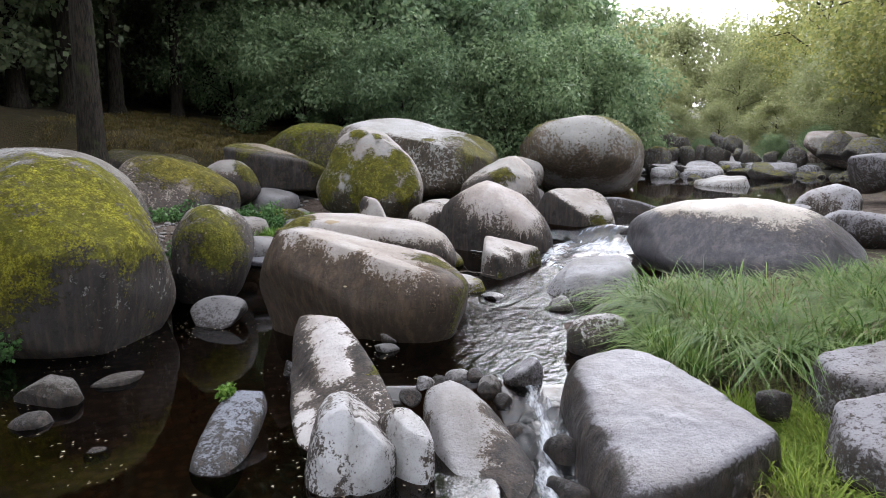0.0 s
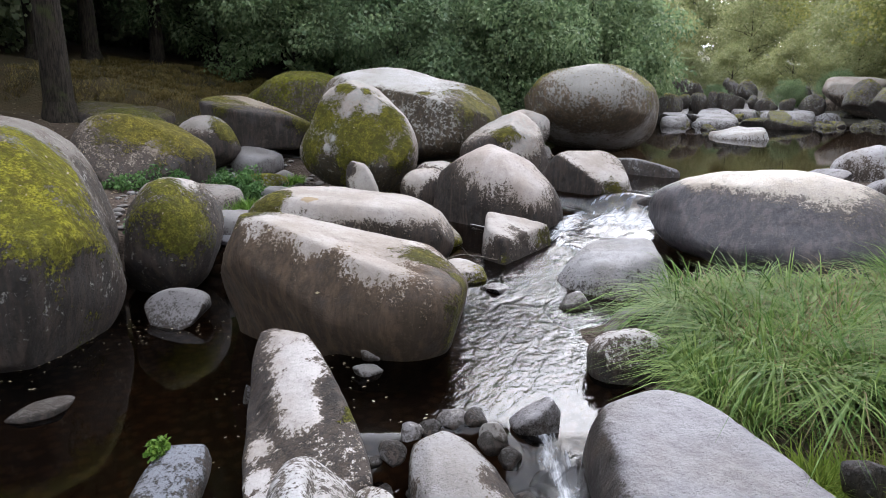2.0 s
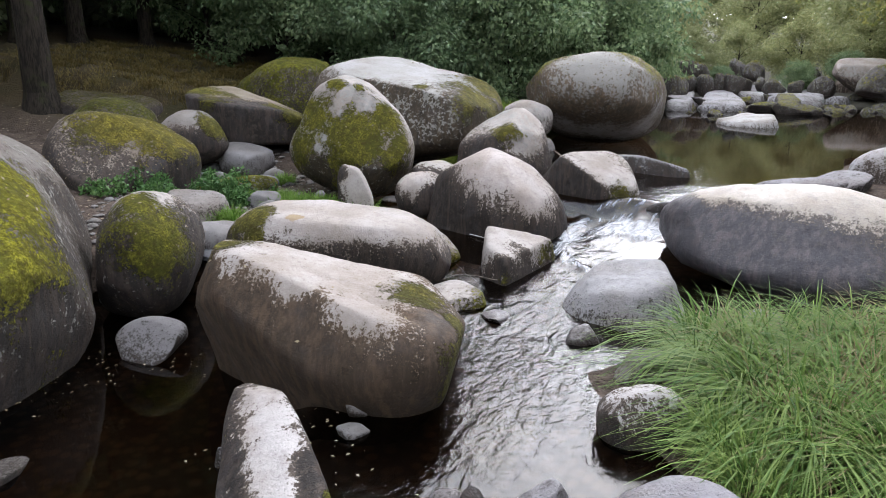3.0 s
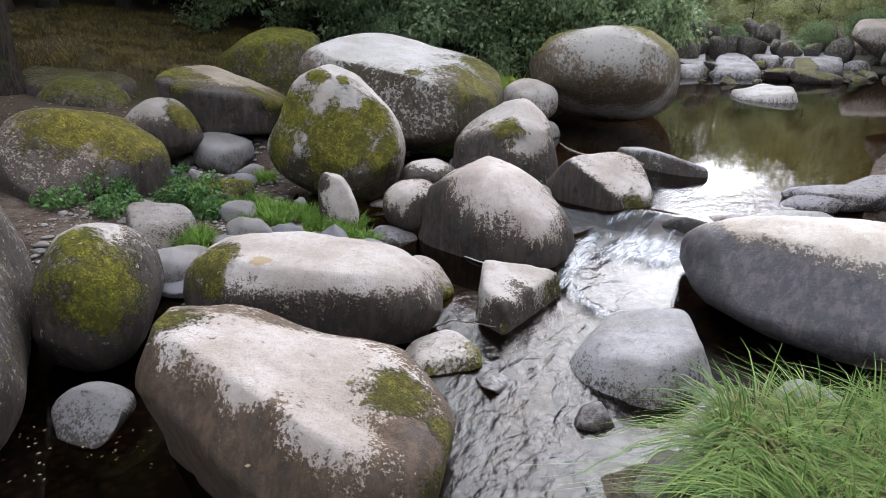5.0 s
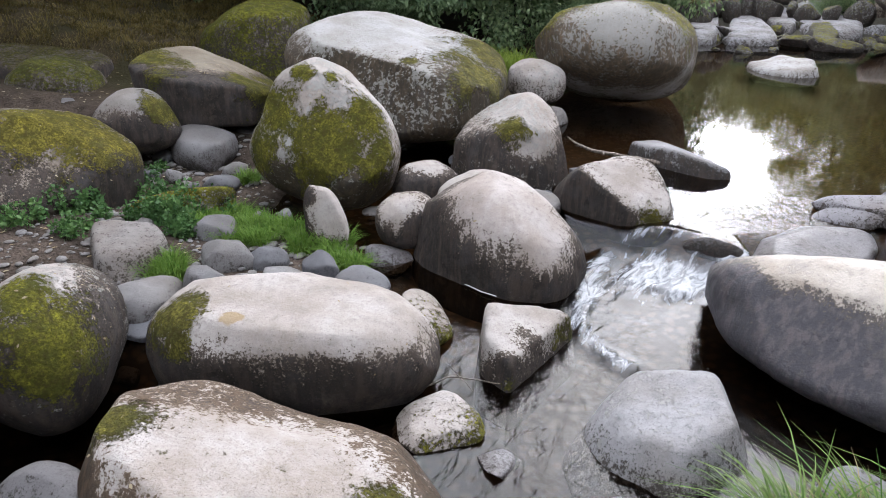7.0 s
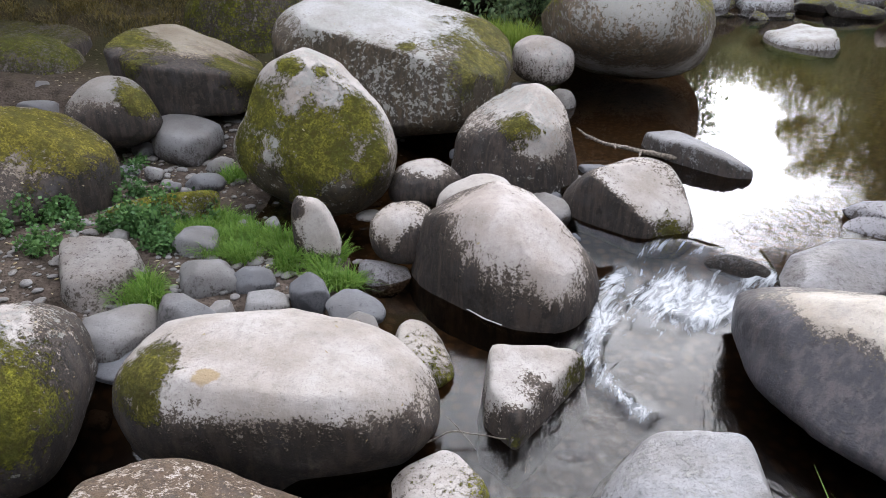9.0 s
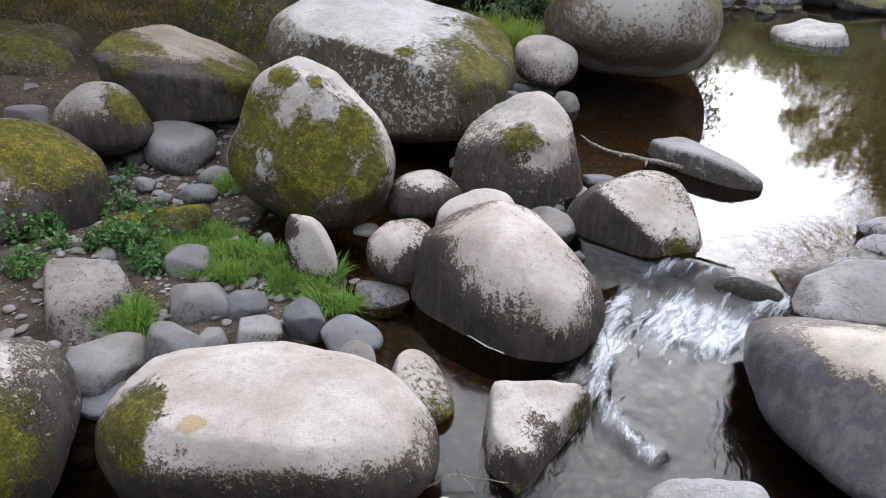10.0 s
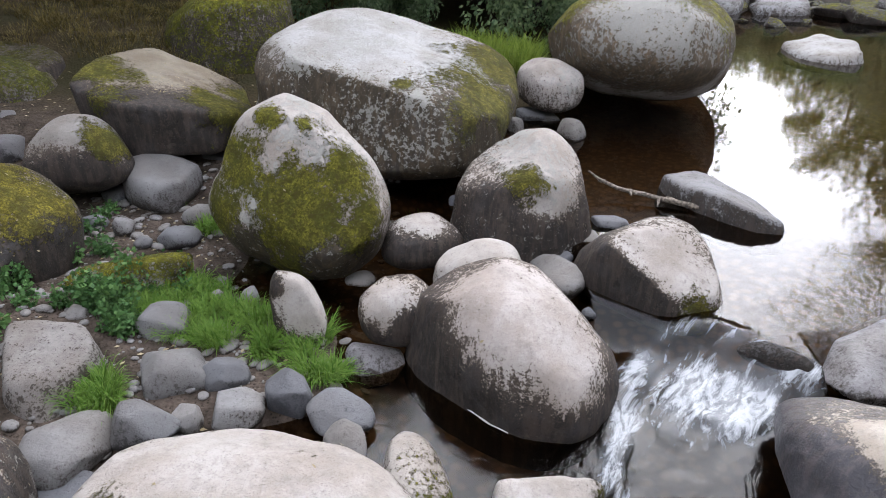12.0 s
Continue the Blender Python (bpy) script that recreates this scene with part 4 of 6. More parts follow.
boulder('boulder', 'small tan stone beside the pale loaf-shaped boulder', granite('st3', pale=(0.248, 0.223, 0.198), edge=0.1, sharp=1.4, flood=0.12, rise=2.0, moss=0.3, moss_top=0.4, moss_side=(0.6, -0.6, -0.2)),
        (0.006, 9.562, 0.138), (0.361, 0.235, 0.199), (-8, 6, -79), 2.62, -0.11, (0.01, -0.03, 0.02, -0.03, -0, 0.05, 0.03, -0.03, -0.05, 0.01), 5)
boulder('boulder', 'pointed pale stone with a dark side in the grass', granite('pointed', edge=0.2, sharp=2.2, flood=0.3, rise=0.5, top=(0.7, -0.3, 0.6), pale_at=[(-1.07, 11.13, 0.63, 0.25)], film_shade_at=[(-1.28, 11.21, 0.79, 0.1)]),
        (-1.157, 11.31, 0.489), (0.227, 0.188, 0.399), (-1, -10, -4), 2.59, 0.11, (0.05, -0, -0.04, -0.02, -0, -0.02, 0.02, -0.03, -0.01, 0.05), 5, faces=[(0.225, -0.951, 0.214, 0.168)], angular=0.88)
boulder('stone', 'low dark grey stone in the pool', granite('left_a', pale=(0.075, 0.07, 0.066), under=(0.05, 0.047, 0.044), edge=0.3, sharp=1.4, flood=0.0, rise=3.0),
        (-3.055, 5.23, -0.212), (0.291, 0.237, 0.158), (-2, 1, -17), 2.52, 0.01, (0, -0.01, 0.01, -0.01, 0.01, 0.01, 0, -0, -0.02, 0), 5, angular=0.72)
boulder('stone', 'flat dark stone barely above the pool', granite('left_b', pale=(0.065, 0.06, 0.057), under=(0.045, 0.042, 0.04), edge=0.3, sharp=1.4, flood=0.0, rise=3.0),
        (-2.758, 5.664, -0.238), (0.228, 0.186, 0.057), (-5, -1, 30), 2.49, -0.01, (0, 0, -0, -0.01, 0.01, 0.01, 0, 0, -0.01, -0.01), 4, angular=0.72)
boulder('boulder', "grey boulder at the pool's grassy edge", granite('right_bank', pale=(0.26, 0.254, 0.26), edge=0.1, sharp=1.5, flood=0.5, rise=1.5),
        (6.833, 12.269, 0.561), (0.508, 0.42, 0.462), (0, -4, -41), 2.53, -0.03, (0.03, 0.01, 0, -0.01, 0.01, 0, 0.02, 0.05, -0.01, 0), 5)
boulder('boulder', 'dark mossy boulder under the trees', granite('dark_left', pale=(0.12, 0.11, 0.105), edge=0.4, sharp=1.6, flood=0.8, rise=0.6, moss=0.5, moss_top=0.5, moss_colour=(0.15, 0.15, 0.03)),
        (-6.99, 17.003, 0.818), (0.863, 0.711, 0.625), (2, 3, 0), 2.52, -0.04, (-0.01, 0, -0, 0.02, 0, -0.02, -0.02, -0.02, 0.01, 0.02), 5)

# flat-faced boulders
# the slab's row of dark spots makes its left face darker than its top
hewn('boulder', 'big sloping grey granite slab at the grassy bank', granite('slab', pale=(0.12, 0.115, 0.123), under=(0.085, 0.082, 0.09), edge=0.66, sharp=3.2, flood=0.05, rise=1.5, gloss=0.45, ragged=0.7, pale_at=[(1.29, 4.12, 0.15, 0.71), (1.26, 4.73, 0.24, 0.46), (1.5, 3.82, 0.14, 0.38)], film_shade_at=[(0.85, 4.78, 0.1, 0.26), (0.84, 4.5, 0.02, 0.28), (0.84, 4.2, -0.04, 0.28), (0.89, 3.94, 0.0, 0.22), (0.93, 3.64, -0.06, 0.2)]),
     [(0.82, 4.83), (1.29, 5.02), (1.59, 4.85), (1.82, 4.23), (2.01, 3.79), (1.3, 3.37), (0.87, 3.32)], -0.5, [((1.36, 4.40, 0.20), (-0.07, -0.17, 0.98)), ((0.94, 4.24, 0.12), (-0.8, -0.12, 0.58))], batter=4, wear=20, level=6)
hewn('boulder', 'three-cornered granite boulder with a moss-edged waterline', granite('tri', moss_colour=(0.165, 0.15, 0.03), edge=0.05, sharp=1.3, flood=0.1, rise=1.5, moss=0.6, moss_top=0.4, moss_side=(1, -0.2, -0.1), moss_at=[(1.4, 9.4, 0.22, 0.16), (1.3, 9.15, 0.24, 0.14), (1.18, 8.9, 0.25, 0.13), (1.03, 8.7, 0.25, 0.12), (0.78, 8.52, 0.16, 0.14)], pale_at=[(0.58, 9.0, 0.54, 0.3), (0.98, 9.34, 0.45, 0.3), (0.69, 9.25, 0.54, 0.3)], film_shade_at=[(0.85, 8.95, 0.45, 0.2), (0.7, 8.62, 0.3, 0.15)]),
     [(0.51, 9.28), (1.21, 9.46), (1.39, 9.39), (0.72, 8.57), (0.49, 8.81)], -0.3, [((0.84, 8.99, 0.40), (0.28, -0.27, 0.92))], batter=6, wear=18)
hewn('boulder', 'gabled granite boulder with grey lichen and brown stains', granite('gable', moss_colour=(0.165, 0.15, 0.03), edge=0.2, sharp=1.4, flood=0.7, rise=1.0, moss=0.35, moss_top=0.3, lichen=0.3, moss_at=[(1.03, 12.64, 1.26, 0.27)], pale_at=[(1.28, 13.14, 1.42, 0.35), (1.37, 12.66, 1.03, 0.27)], film_shade_at=[(0.65, 12.52, 0.96, 0.33), (1.27, 12.57, 0.61, 0.31)]),
     [(0.3, 13.0), (0.7, 12.56), (1.3, 12.5), (1.84, 12.9), (1.75, 13.6), (1.0, 13.8), (0.4, 13.5)], 0.2, [((1.2, 13.2, 1.45), (-0.42, -0.15, 0.9)), ((1.25, 13.1, 1.45), (0.42, -0.35, 0.84))], batter=9, wear=12)
hewn('boulder', 'moss-covered boulder under the forest edge', granite('moss_back', pale=(0.15, 0.14, 0.12), edge=0.6, sharp=1.6, flood=1.5, rise=0.8, moss=1.0, moss_top=0.7, moss_colour=(0.186, 0.186, 0.024)),
     [(-5.05, 18.9), (-4.2, 18.2), (-3.0, 18.3), (-2.45, 19.2), (-3.0, 20.3), (-4.7, 20.3)], 0.7, [((-3.4, 19.2, 2.26), (0.06, -0.1, 1)), ((-4.5, 19.2, 2.0), (-0.55, -0.1, 1))], batter=8, wear=9, leaves=30)
hewn('boulder', 'low pale grey boulder lying in the current', granite('pale', pale=(0.20, 0.196, 0.197), under=(0.11, 0.108, 0.11), edge=-0.2, sharp=1.0, flood=0.08, rise=4.0, gloss=0.82, ragged=0.7, lichen=0.2),
     [(1.2, 8.16), (1.56, 8.66), (2.46, 8.57), (2.33, 7.72), (1.72, 7.45), (1.28, 7.78)], -0.35, [((1.85, 8.05, 0.37), (-0.1, -0.12, 0.98)), ((1.45, 8.0, 0.3), (-0.6, -0.1, 0.8))], batter=24, wear=12)
hewn('boulder', 'flat grey stone lying in the still pool', granite('flat', pale=(0.135, 0.133, 0.136), under=(0.095, 0.093, 0.096), edge=0.45, sharp=2.4, flood=0.5, rise=3.0, gloss=0.7),
     [(3.0, 14.35), (3.75, 14.85), (4.14, 13.9), (4.1, 12.95), (3.72, 13.02), (3.1, 13.75)], 0.15, [((3.5, 14.0, 0.67), (0.0, 0.12, 0.98)), ((3.9, 13.3, 0.6), (0.3, 0.1, 0.9))], batter=8, wear=16)
hewn('boulder', 'flat pale rock tip in the far pool', granite('far_flat', pale=(0.24, 0.235, 0.23), edge=-0.1, sharp=1.2, flood=0.4, rise=2.0),
     [(8.2, 22.9), (9.3, 23.4), (9.75, 22.2), (9.35, 21.2), (8.7, 21.0), (8.1, 21.7)], 0.2, [((9.0, 22.0, 0.66), (-0.12, -0.03, 1))], batter=16, wear=16, level=4)
hewn('boulder', 'flat-topped grey boulder on bare earth', granite('grey_flat', pale=(0.15, 0.138, 0.13), under=(0.1, 0.092, 0.087), edge=0.0, sharp=1.2, flood=0.2, rise=1.0),
     [(-3.66, 10.91), (-3.44, 11.04), (-2.87, 10.96), (-2.65, 10.67), (-2.67, 10.37), (-2.81, 9.96), (-3.24, 10.12)], 0.15, [((-3.15, 10.55, 0.60), (0.04, -0.1, 1)), ((-2.95, 10.2, 0.52), (0.3, -0.7, 0.6))], batter=14, wear=14)
# dark spots and high flood line paint the shade of front face and gap below
hewn('boulder', 'long dark boulder with a mossy slanting back', granite('moss_long', pale=(0.15, 0.13, 0.10), edge=0.75, sharp=3.0, flood=1.35, rise=1.6, moss=0.6, moss_top=0.5, moss_colour=(0.17, 0.158, 0.028), moss_at=[(-4.6, 15.3, 1.86, 0.6), (-3.9, 14.5, 1.7, 0.5), (-2.8, 15.0, 1.4, 0.45), (-2.6, 15.9, 1.35, 0.45)], pale_at=[(-3.7, 15.9, 1.7, 0.8)], film_shade_at=[(-3.6, 14.3, 1.3, 0.9), (-4.7, 14.7, 1.4, 0.5)]),
     [(-4.62, 14.8), (-3.9, 14.35), (-2.75, 14.55), (-2.42, 15.4), (-2.9, 16.5), (-4.2, 16.8), (-4.75, 15.8)], 0.75, [((-4.2, 15.6, 1.68), (0.13, -0.07, 0.97)), ((-3.2, 15.3, 1.48), (0.36, 0.1, 0.9))], batter=-6, wear=16, level=6, leaves=60)

# smaller stones
COBBLE = granite('cobble', pale=(0.149, 0.146, 0.146), under=(0.093, 0.09, 0.093), varied=True, edge=-.3, sharp=1.2, flood=.1, rise=.8, ragged=.7)
WETSTONE = granite('wet_stone', pale=(0.124, 0.118, 0.121), under=(0.087, 0.084, 0.087), edge=.1, sharp=1.0, flood=.1, rise=.5, gloss=.35, ragged=.6)
MOSSSTONE = granite('mossy_stone', pale=(0.223, 0.211, 0.192), edge=.1, sharp=1.2, flood=.3, rise=.8, moss=.5, moss_top=.3)
BANKSTONE = granite('bank_stone', pale=(0.149, 0.143, 0.149), under=(0.105, 0.102, 0.105), edge=.1, sharp=1.2, flood=.1, rise=.5)
SHELF = granite('shelf_rock', pale=(0.185, 0.183, 0.19), under=(0.10, 0.10, 0.105), edge=.35, sharp=1.4, flood=.55, rise=.8)
FARSTONE = granite('far_stone', pale=(0.125, 0.12, 0.115), under=(0.07, 0.067, 0.063), edge=.6, sharp=1.4, flood=.6, rise=.5, lichen=.2, moss=.12, moss_top=.6)
BANKROCK = granite('bank_rock', pale=(0.2, 0.175, 0.155), under=(0.13, 0.11, 0.095), edge=.2, sharp=1.2, flood=.6, rise=.6, lichen=.3)
DARKSTONE = granite('dark_wet_stone', pale=(.05, .047, .046), under=(.03, .028, .027), edge=.4, sharp=1.2, flood=.5, rise=1.0, gloss=.82)
boulder('stone', 'dark wet rock at the lip of the cascade', DARKSTONE, (3.06, 10.78, 0.36), (0.37, 0.075, 0.11), (0, 4, -34), 2.6, 0.1, (0.05, 0, 0.05, 0.06, 0, 0.04, 0, 0, 0.05, 0), 4, angular=0.75)
boulder('stone', 'smooth grey river cobble on the gravel', COBBLE, (-2.061, 10.554, 0.3), (0.297, 0.252, 0.241), (-11, -1, 31), 3.0, 0.04, (-0.01, 0.08, 0.03, -0.08, -0, -0.03, 0.01, -0.08, 0.01, 0.01), 4, angular=0.82, group='river stones')
boulder('stone', 'smooth grey river cobble on the gravel', COBBLE, (-2.353, 11.227, 0.3), (0.226, 0.192, 0.239), (-2, 8, 0), 2.5, -0.07, (-0.1, 0.06, -0.02, -0.04, -0.03, -0.03, 0.02, -0.01, 0.07, -0.09), 4, angular=0.74, group='river stones')
boulder('stone', 'smooth grey river cobble on the gravel', COBBLE, (-1.64, 10.566, 0.279), (0.203, 0.172, 0.18), (0, -8, 12), 2.4, -0.06, (-0.02, 0.01, -0.07, 0.05, 0.01, 0.05, 0.05, -0.05, -0.04, -0.01), 4, angular=0.72, group='river stones')
boulder('stone', 'smooth grey river cobble on the gravel', COBBLE, (-1.447, 10.21, 0.259), (0.245, 0.208, 0.122), (-1, -5, -13), 2.4, -0.11, (-0.03, -0.01, -0.01, 0.1, -0.03, -0.01, 0.02, -0.05, -0.02, 0), 4, angular=0.75, group='river stones')
boulder('stone', 'smooth grey river cobble on the gravel', COBBLE, (-1.789, 10.105, 0.26), (0.134, 0.113, 0.126), (11, -11, -37), 2.6, -0.10, (0.06, -0.02, 0.01, 0.04, 0.03, 0.05, 0.01, -0, 0.02, -0.05), 4, angular=0.73, group='river stones')
boulder('stone', 'smooth grey river cobble on the gravel', COBBLE, (-2.067, 9.966, 0.292), (0.242, 0.206, 0.218), (6, 5, 5), 2.6, 0.19, (-0.06, 0.09, -0.02, 0.05, -0.04, -0.01, -0.08, -0.1, -0.05, -0), 4, angular=0.71, group='river stones')
boulder('stone', 'smooth grey river cobble on the gravel', COBBLE, (-1.041, 10.348, 0.298), (0.181, 0.154, 0.235), (3, -9, 1), 2.4, 0.04, (-0.03, -0.01, -0.07, -0.07, -0.04, -0.06, -0, -0.04, 0.06, 0.01), 4, angular=0.79, group='river stones')
boulder('stone', 'smooth grey river cobble on the gravel', COBBLE, (-0.626, 10.178, 0.251), (0.256, 0.217, 0.1), (4, 5, -40), 2.6, 0.05, (-0.01, 0.05, 0.04, 0.02, 0.04, -0.03, 0.03, -0.07, 0.07, 0), 4, angular=0.76, group='river stones')
boulder('stone', 'smooth grey river cobble on the gravel', COBBLE, (-0.545, 9.903, 0.247), (0.202, 0.172, 0.088), (2, 9, -13), 2.9, 0.09, (0.06, 0.01, -0.05, 0.02, -0.09, 0.08, -0.01, 0, 0.11, 0.11), 4, angular=0.74, group='river stones')
boulder('stone', 'smooth grey river cobble on the gravel', COBBLE, (-2.589, 9.694, 0.274), (0.328, 0.279, 0.165), (11, -9, 39), 2.7, 0.10, (0.01, 0.06, 0.01, 0.04, 0.03, -0.06, -0.04, -0.13, -0.01, 0.07), 4, angular=0.80, group='river stones')
boulder('stone', 'smooth grey river cobble on the gravel', COBBLE, (-2.517, 9.462, 0.178), (0.238, 0.202, 0.052), (11, 3, -4), 2.5, -0.00, (-0, 0, -0.04, -0.01, -0, 0.03, 0.04, -0.04, 0.04, -0.04), 4, angular=0.81, group='river stones')
boulder('stone', 'smooth wet slab under thin water', WETSTONE, (-0.397, 11.006, 0.11), (0.284, 0.241, 0.144), (6, 7, 10), 2.5, -0.04, (-0.03, -0.03, -0.01, 0.05, -0.01, 0.1, 0.01, -0.15, -0.02, 0.08), 5, angular=0.78, group='stones by the stream')
boulder('stone', 'small grey river stone', COBBLE, (-2.847, 13.016, 0.359), (0.259, 0.22, 0.111), (-10, 6, 25), 3.0, 0.12, (0.05, 0.03, 0.02, 0.07, 0.04, -0.06, 0.04, 0.01, -0.01, 0.04), 3, angular=0.77, group='river stones')
boulder('stone', 'small grey river stone', COBBLE, (-3.969, 13.381, 0.359), (0.151, 0.128, 0.11), (5, -4, 32), 2.4, -0.00, (-0.02, 0.01, -0.06, 0.02, -0.01, -0.02, -0.05, -0.03, 0.06, 0.07), 3, angular=0.81, group='river stones')
boulder('stone', 'small grey river stone', COBBLE, (-3.556, 13.245, 0.366), (0.128, 0.109, 0.132), (4, -5, 3), 2.8, -0.06, (0.08, -0.08, 0.06, -0.11, -0.02, 0.02, -0.07, -0.08, 0.01, 0.04), 3, angular=0.74, group='river stones')
boulder('stone', 'small grey river stone', COBBLE, (-3.21, 12.91, 0.343), (0.105, 0.089, 0.065), (-1, -11, -20), 2.9, -0.00, (0.01, 0.03, 0.02, 0.09, 0.11, 0.03, -0.01, -0.06, -0.04, 0), 3, angular=0.78, group='river stones')
boulder('stone', 'small grey river stone', COBBLE, (-2.797, 13.651, 0.363), (0.184, 0.156, 0.122), (-6, -6, 9), 2.4, 0.06, (-0.07, -0.05, 0.06, 0.04, -0.03, 0.06, -0.03, -0.01, -0.09, 0.04), 3, angular=0.78, group='river stones')
boulder('stone', 'small grey river stone', COBBLE, (-4.078, 14.209, 0.362), (0.163, 0.138, 0.119), (11, -7, -14), 2.6, 0.01, (0.06, -0.01, -0.01, 0, 0.04, 0.05, 0.1, -0, 0.06, -0.03), 3, angular=0.79, group='river stones')
boulder('stone', 'small grey river stone', COBBLE, (-1.698, 11.749, 0.352), (0.087, 0.074, 0.091), (1, -5, 20), 2.9, -0.01, (-0.02, 0.03, 0.02, -0.01, -0.01, -0.04, 0.14, 0.01, 0.05, -0.06), 3, angular=0.77, group='river stones')
boulder('stone', 'small grey river stone', COBBLE, (-2.029, 11.771, 0.344), (0.053, 0.045, 0.069), (6, -4, 29), 2.9, -0.09, (0.03, 0.08, -0.04, 0.05, -0.05, 0.02, 0.02, 0.09, -0.03, 0.01), 3, angular=0.79, group='river stones')
boulder('stone', 'small grey river stone', COBBLE, (-3.217, 11.371, 0.365), (0.111, 0.095, 0.128), (6, -1, -21), 3.0, -0.08, (-0.03, 0.04, 0.04, 0.13, 0.07, 0.07, -0.01, -0.01, 0.01, -0.11), 3, angular=0.75, group='river stones')
boulder('stone', 'smooth grey river cobble on the gravel', COBBLE, (-3.454, 14.218, 0.476), (0.471, 0.401, 0.331), (-2, 8, -18), 3.0, -0.08, (0.06, -0.02, 0.02, -0, -0.05, 0.01, 0, -0.08, 0.06, -0.08), 4, angular=0.79, group='river stones')
boulder('stone', 'smooth grey river cobble on the gravel', COBBLE, (-2.976, 15.05, 0.449), (0.197, 0.167, 0.256), (-9, 10, -4), 2.6, -0.07, (0.04, -0.06, -0.01, 0.08, -0.03, -0, 0.03, -0.03, 0.02, -0.03), 4, angular=0.77, group='river stones')
boulder('stone', 'smooth grey river cobble on the gravel', COBBLE, (-6.272, 15.965, 0.688), (0.277, 0.235, 0.253), (-12, -10, 13), 2.4, 0.13, (-0.01, -0.05, -0.02, -0, 0.01, 0.06, -0.07, -0.02, 0.06, 0.01), 4, angular=0.78, group='river stones')
boulder('stone', 'smooth grey river cobble on the gravel', COBBLE, (-5.96, 15.078, 0.634), (0.35, 0.298, 0.21), (-8, 11, 22), 2.5, -0.01, (-0, 0.09, 0.05, -0.04, 0.03, -0.06, 0.05, 0.03, -0.01, -0.02), 4, angular=0.71, group='river stones')
boulder('stone', 'long flat stone with moss among nettles', MOSSSTONE, (-3.038, 12.087, 0.374), (0.715, 0.286, 0.2), (-1, -5, 10), 2.4, -0.08, (-0.03, -0.03, -0.03, -0.07, 0.12, -0.01, -0.02, 0.04, -0.16, -0), 4, angular=0.81, group='stones by the stream')
boulder('stone', 'smooth grey river cobble on the gravel', COBBLE, (1.407, 12.124, 0.318), (0.34, 0.289, 0.223), (6, -12, -36), 2.3, -0.18, (-0, 0.04, -0.11, -0.07, -0.01, -0, -0.04, 0.01, 0.01, -0.07), 4, angular=0.79, group='river stones')
boulder('stone', 'small grey river stone', COBBLE, (1.496, 12.575, 0.313), (0.141, 0.12, 0.093), (8, -11, 33), 2.8, 0.12, (-0.01, 0.09, -0.08, -0.03, 0.01, -0.02, 0.02, -0, -0.04, -0.12), 3, angular=0.71, group='river stones')
boulder('stone', "thin flat slab at the pool's edge", COBBLE, (2.151, 13.256, 0.43), (0.255, 0.128, 0.086), (-7, -4, -11), 2.7, -0.02, (-0.04, -0.02, -0.05, 0.01, -0, 0.02, 0.08, -0.05, 0.03, -0.08), 4, angular=0.78, group='stones by the stream')
boulder('stone', 'small grey river stone', COBBLE, (1.797, 12.944, 0.421), (0.179, 0.152, 0.061), (11, 7, -22), 3.0, -0.13, (-0.01, -0.03, -0.07, 0.01, -0.05, -0.03, -0.01, 0.03, -0.04, 0.03), 3, angular=0.80, group='river stones')
boulder('stone', 'small grey river stone', COBBLE, (1.647, 17.29, 0.483), (0.267, 0.227, 0.123), (2, 4, -4), 2.6, -0.10, (-0.04, 0.02, -0.07, 0.01, -0.02, 0.01, -0.05, -0.05, -0.03, -0.04), 3, angular=0.81, group='river stones')
boulder('stone', 'small grey river stone', COBBLE, (1.998, 17.243, 0.464), (0.165, 0.141, 0.069), (9, 1, 7), 2.9, 0.04, (-0.12, 0, -0.04, -0.06, -0.07, -0.05, -0.05, 0.01, -0.07, 0.04), 3, angular=0.75, group='river stones')
boulder('stone', 'small grey river stone', COBBLE, (2.173, 16.393, 0.507), (0.223, 0.189, 0.191), (7, 3, -38), 2.6, 0.08, (0.05, 0.1, -0.03, 0.02, -0.01, -0, -0.01, -0.03, 0.03, 0.04), 3, angular=0.81, group='river stones')
boulder('stone', 'small grey river stone', COBBLE, (1.337, 16.646, 0.498), (0.129, 0.11, 0.166), (2, -10, -25), 2.9, 0.05, (0.09, 0.06, -0.11, -0.06, -0.02, 0.05, 0.06, -0.02, 0.01, 0.03), 3, angular=0.77, group='river stones')
boulder('stone', 'small grey river stone', COBBLE, (0.341, 13.841, 0.437), (0.081, 0.069, 0.106), (-1, -12, 9), 2.8, 0.09, (-0, -0.06, -0.05, 0, 0.01, -0.01, 0.05, -0.02, -0.06, -0.02), 3, angular=0.75, group='river stones')
boulder('stone', 'small grey river stone', COBBLE, (-0.677, 12.34, 0.213), (0.167, 0.142, 0.037), (3, 5, 39), 2.9, 0.08, (0.03, -0.01, 0.05, -0.01, 0.01, -0.05, 0.01, -0.02, 0.02, 0.09), 3, angular=0.75, group='river stones')
boulder('stone', 'small grey river stone', COBBLE, (1.608, 11.554, 0.287), (0.067, 0.057, 0.088), (11, 2, -3), 2.3, 0.04, (0.01, -0.03, -0, -0.01, -0.03, 0.07, -0.03, -0.02, 0.04, -0.03), 3, angular=0.70, group='river stones')
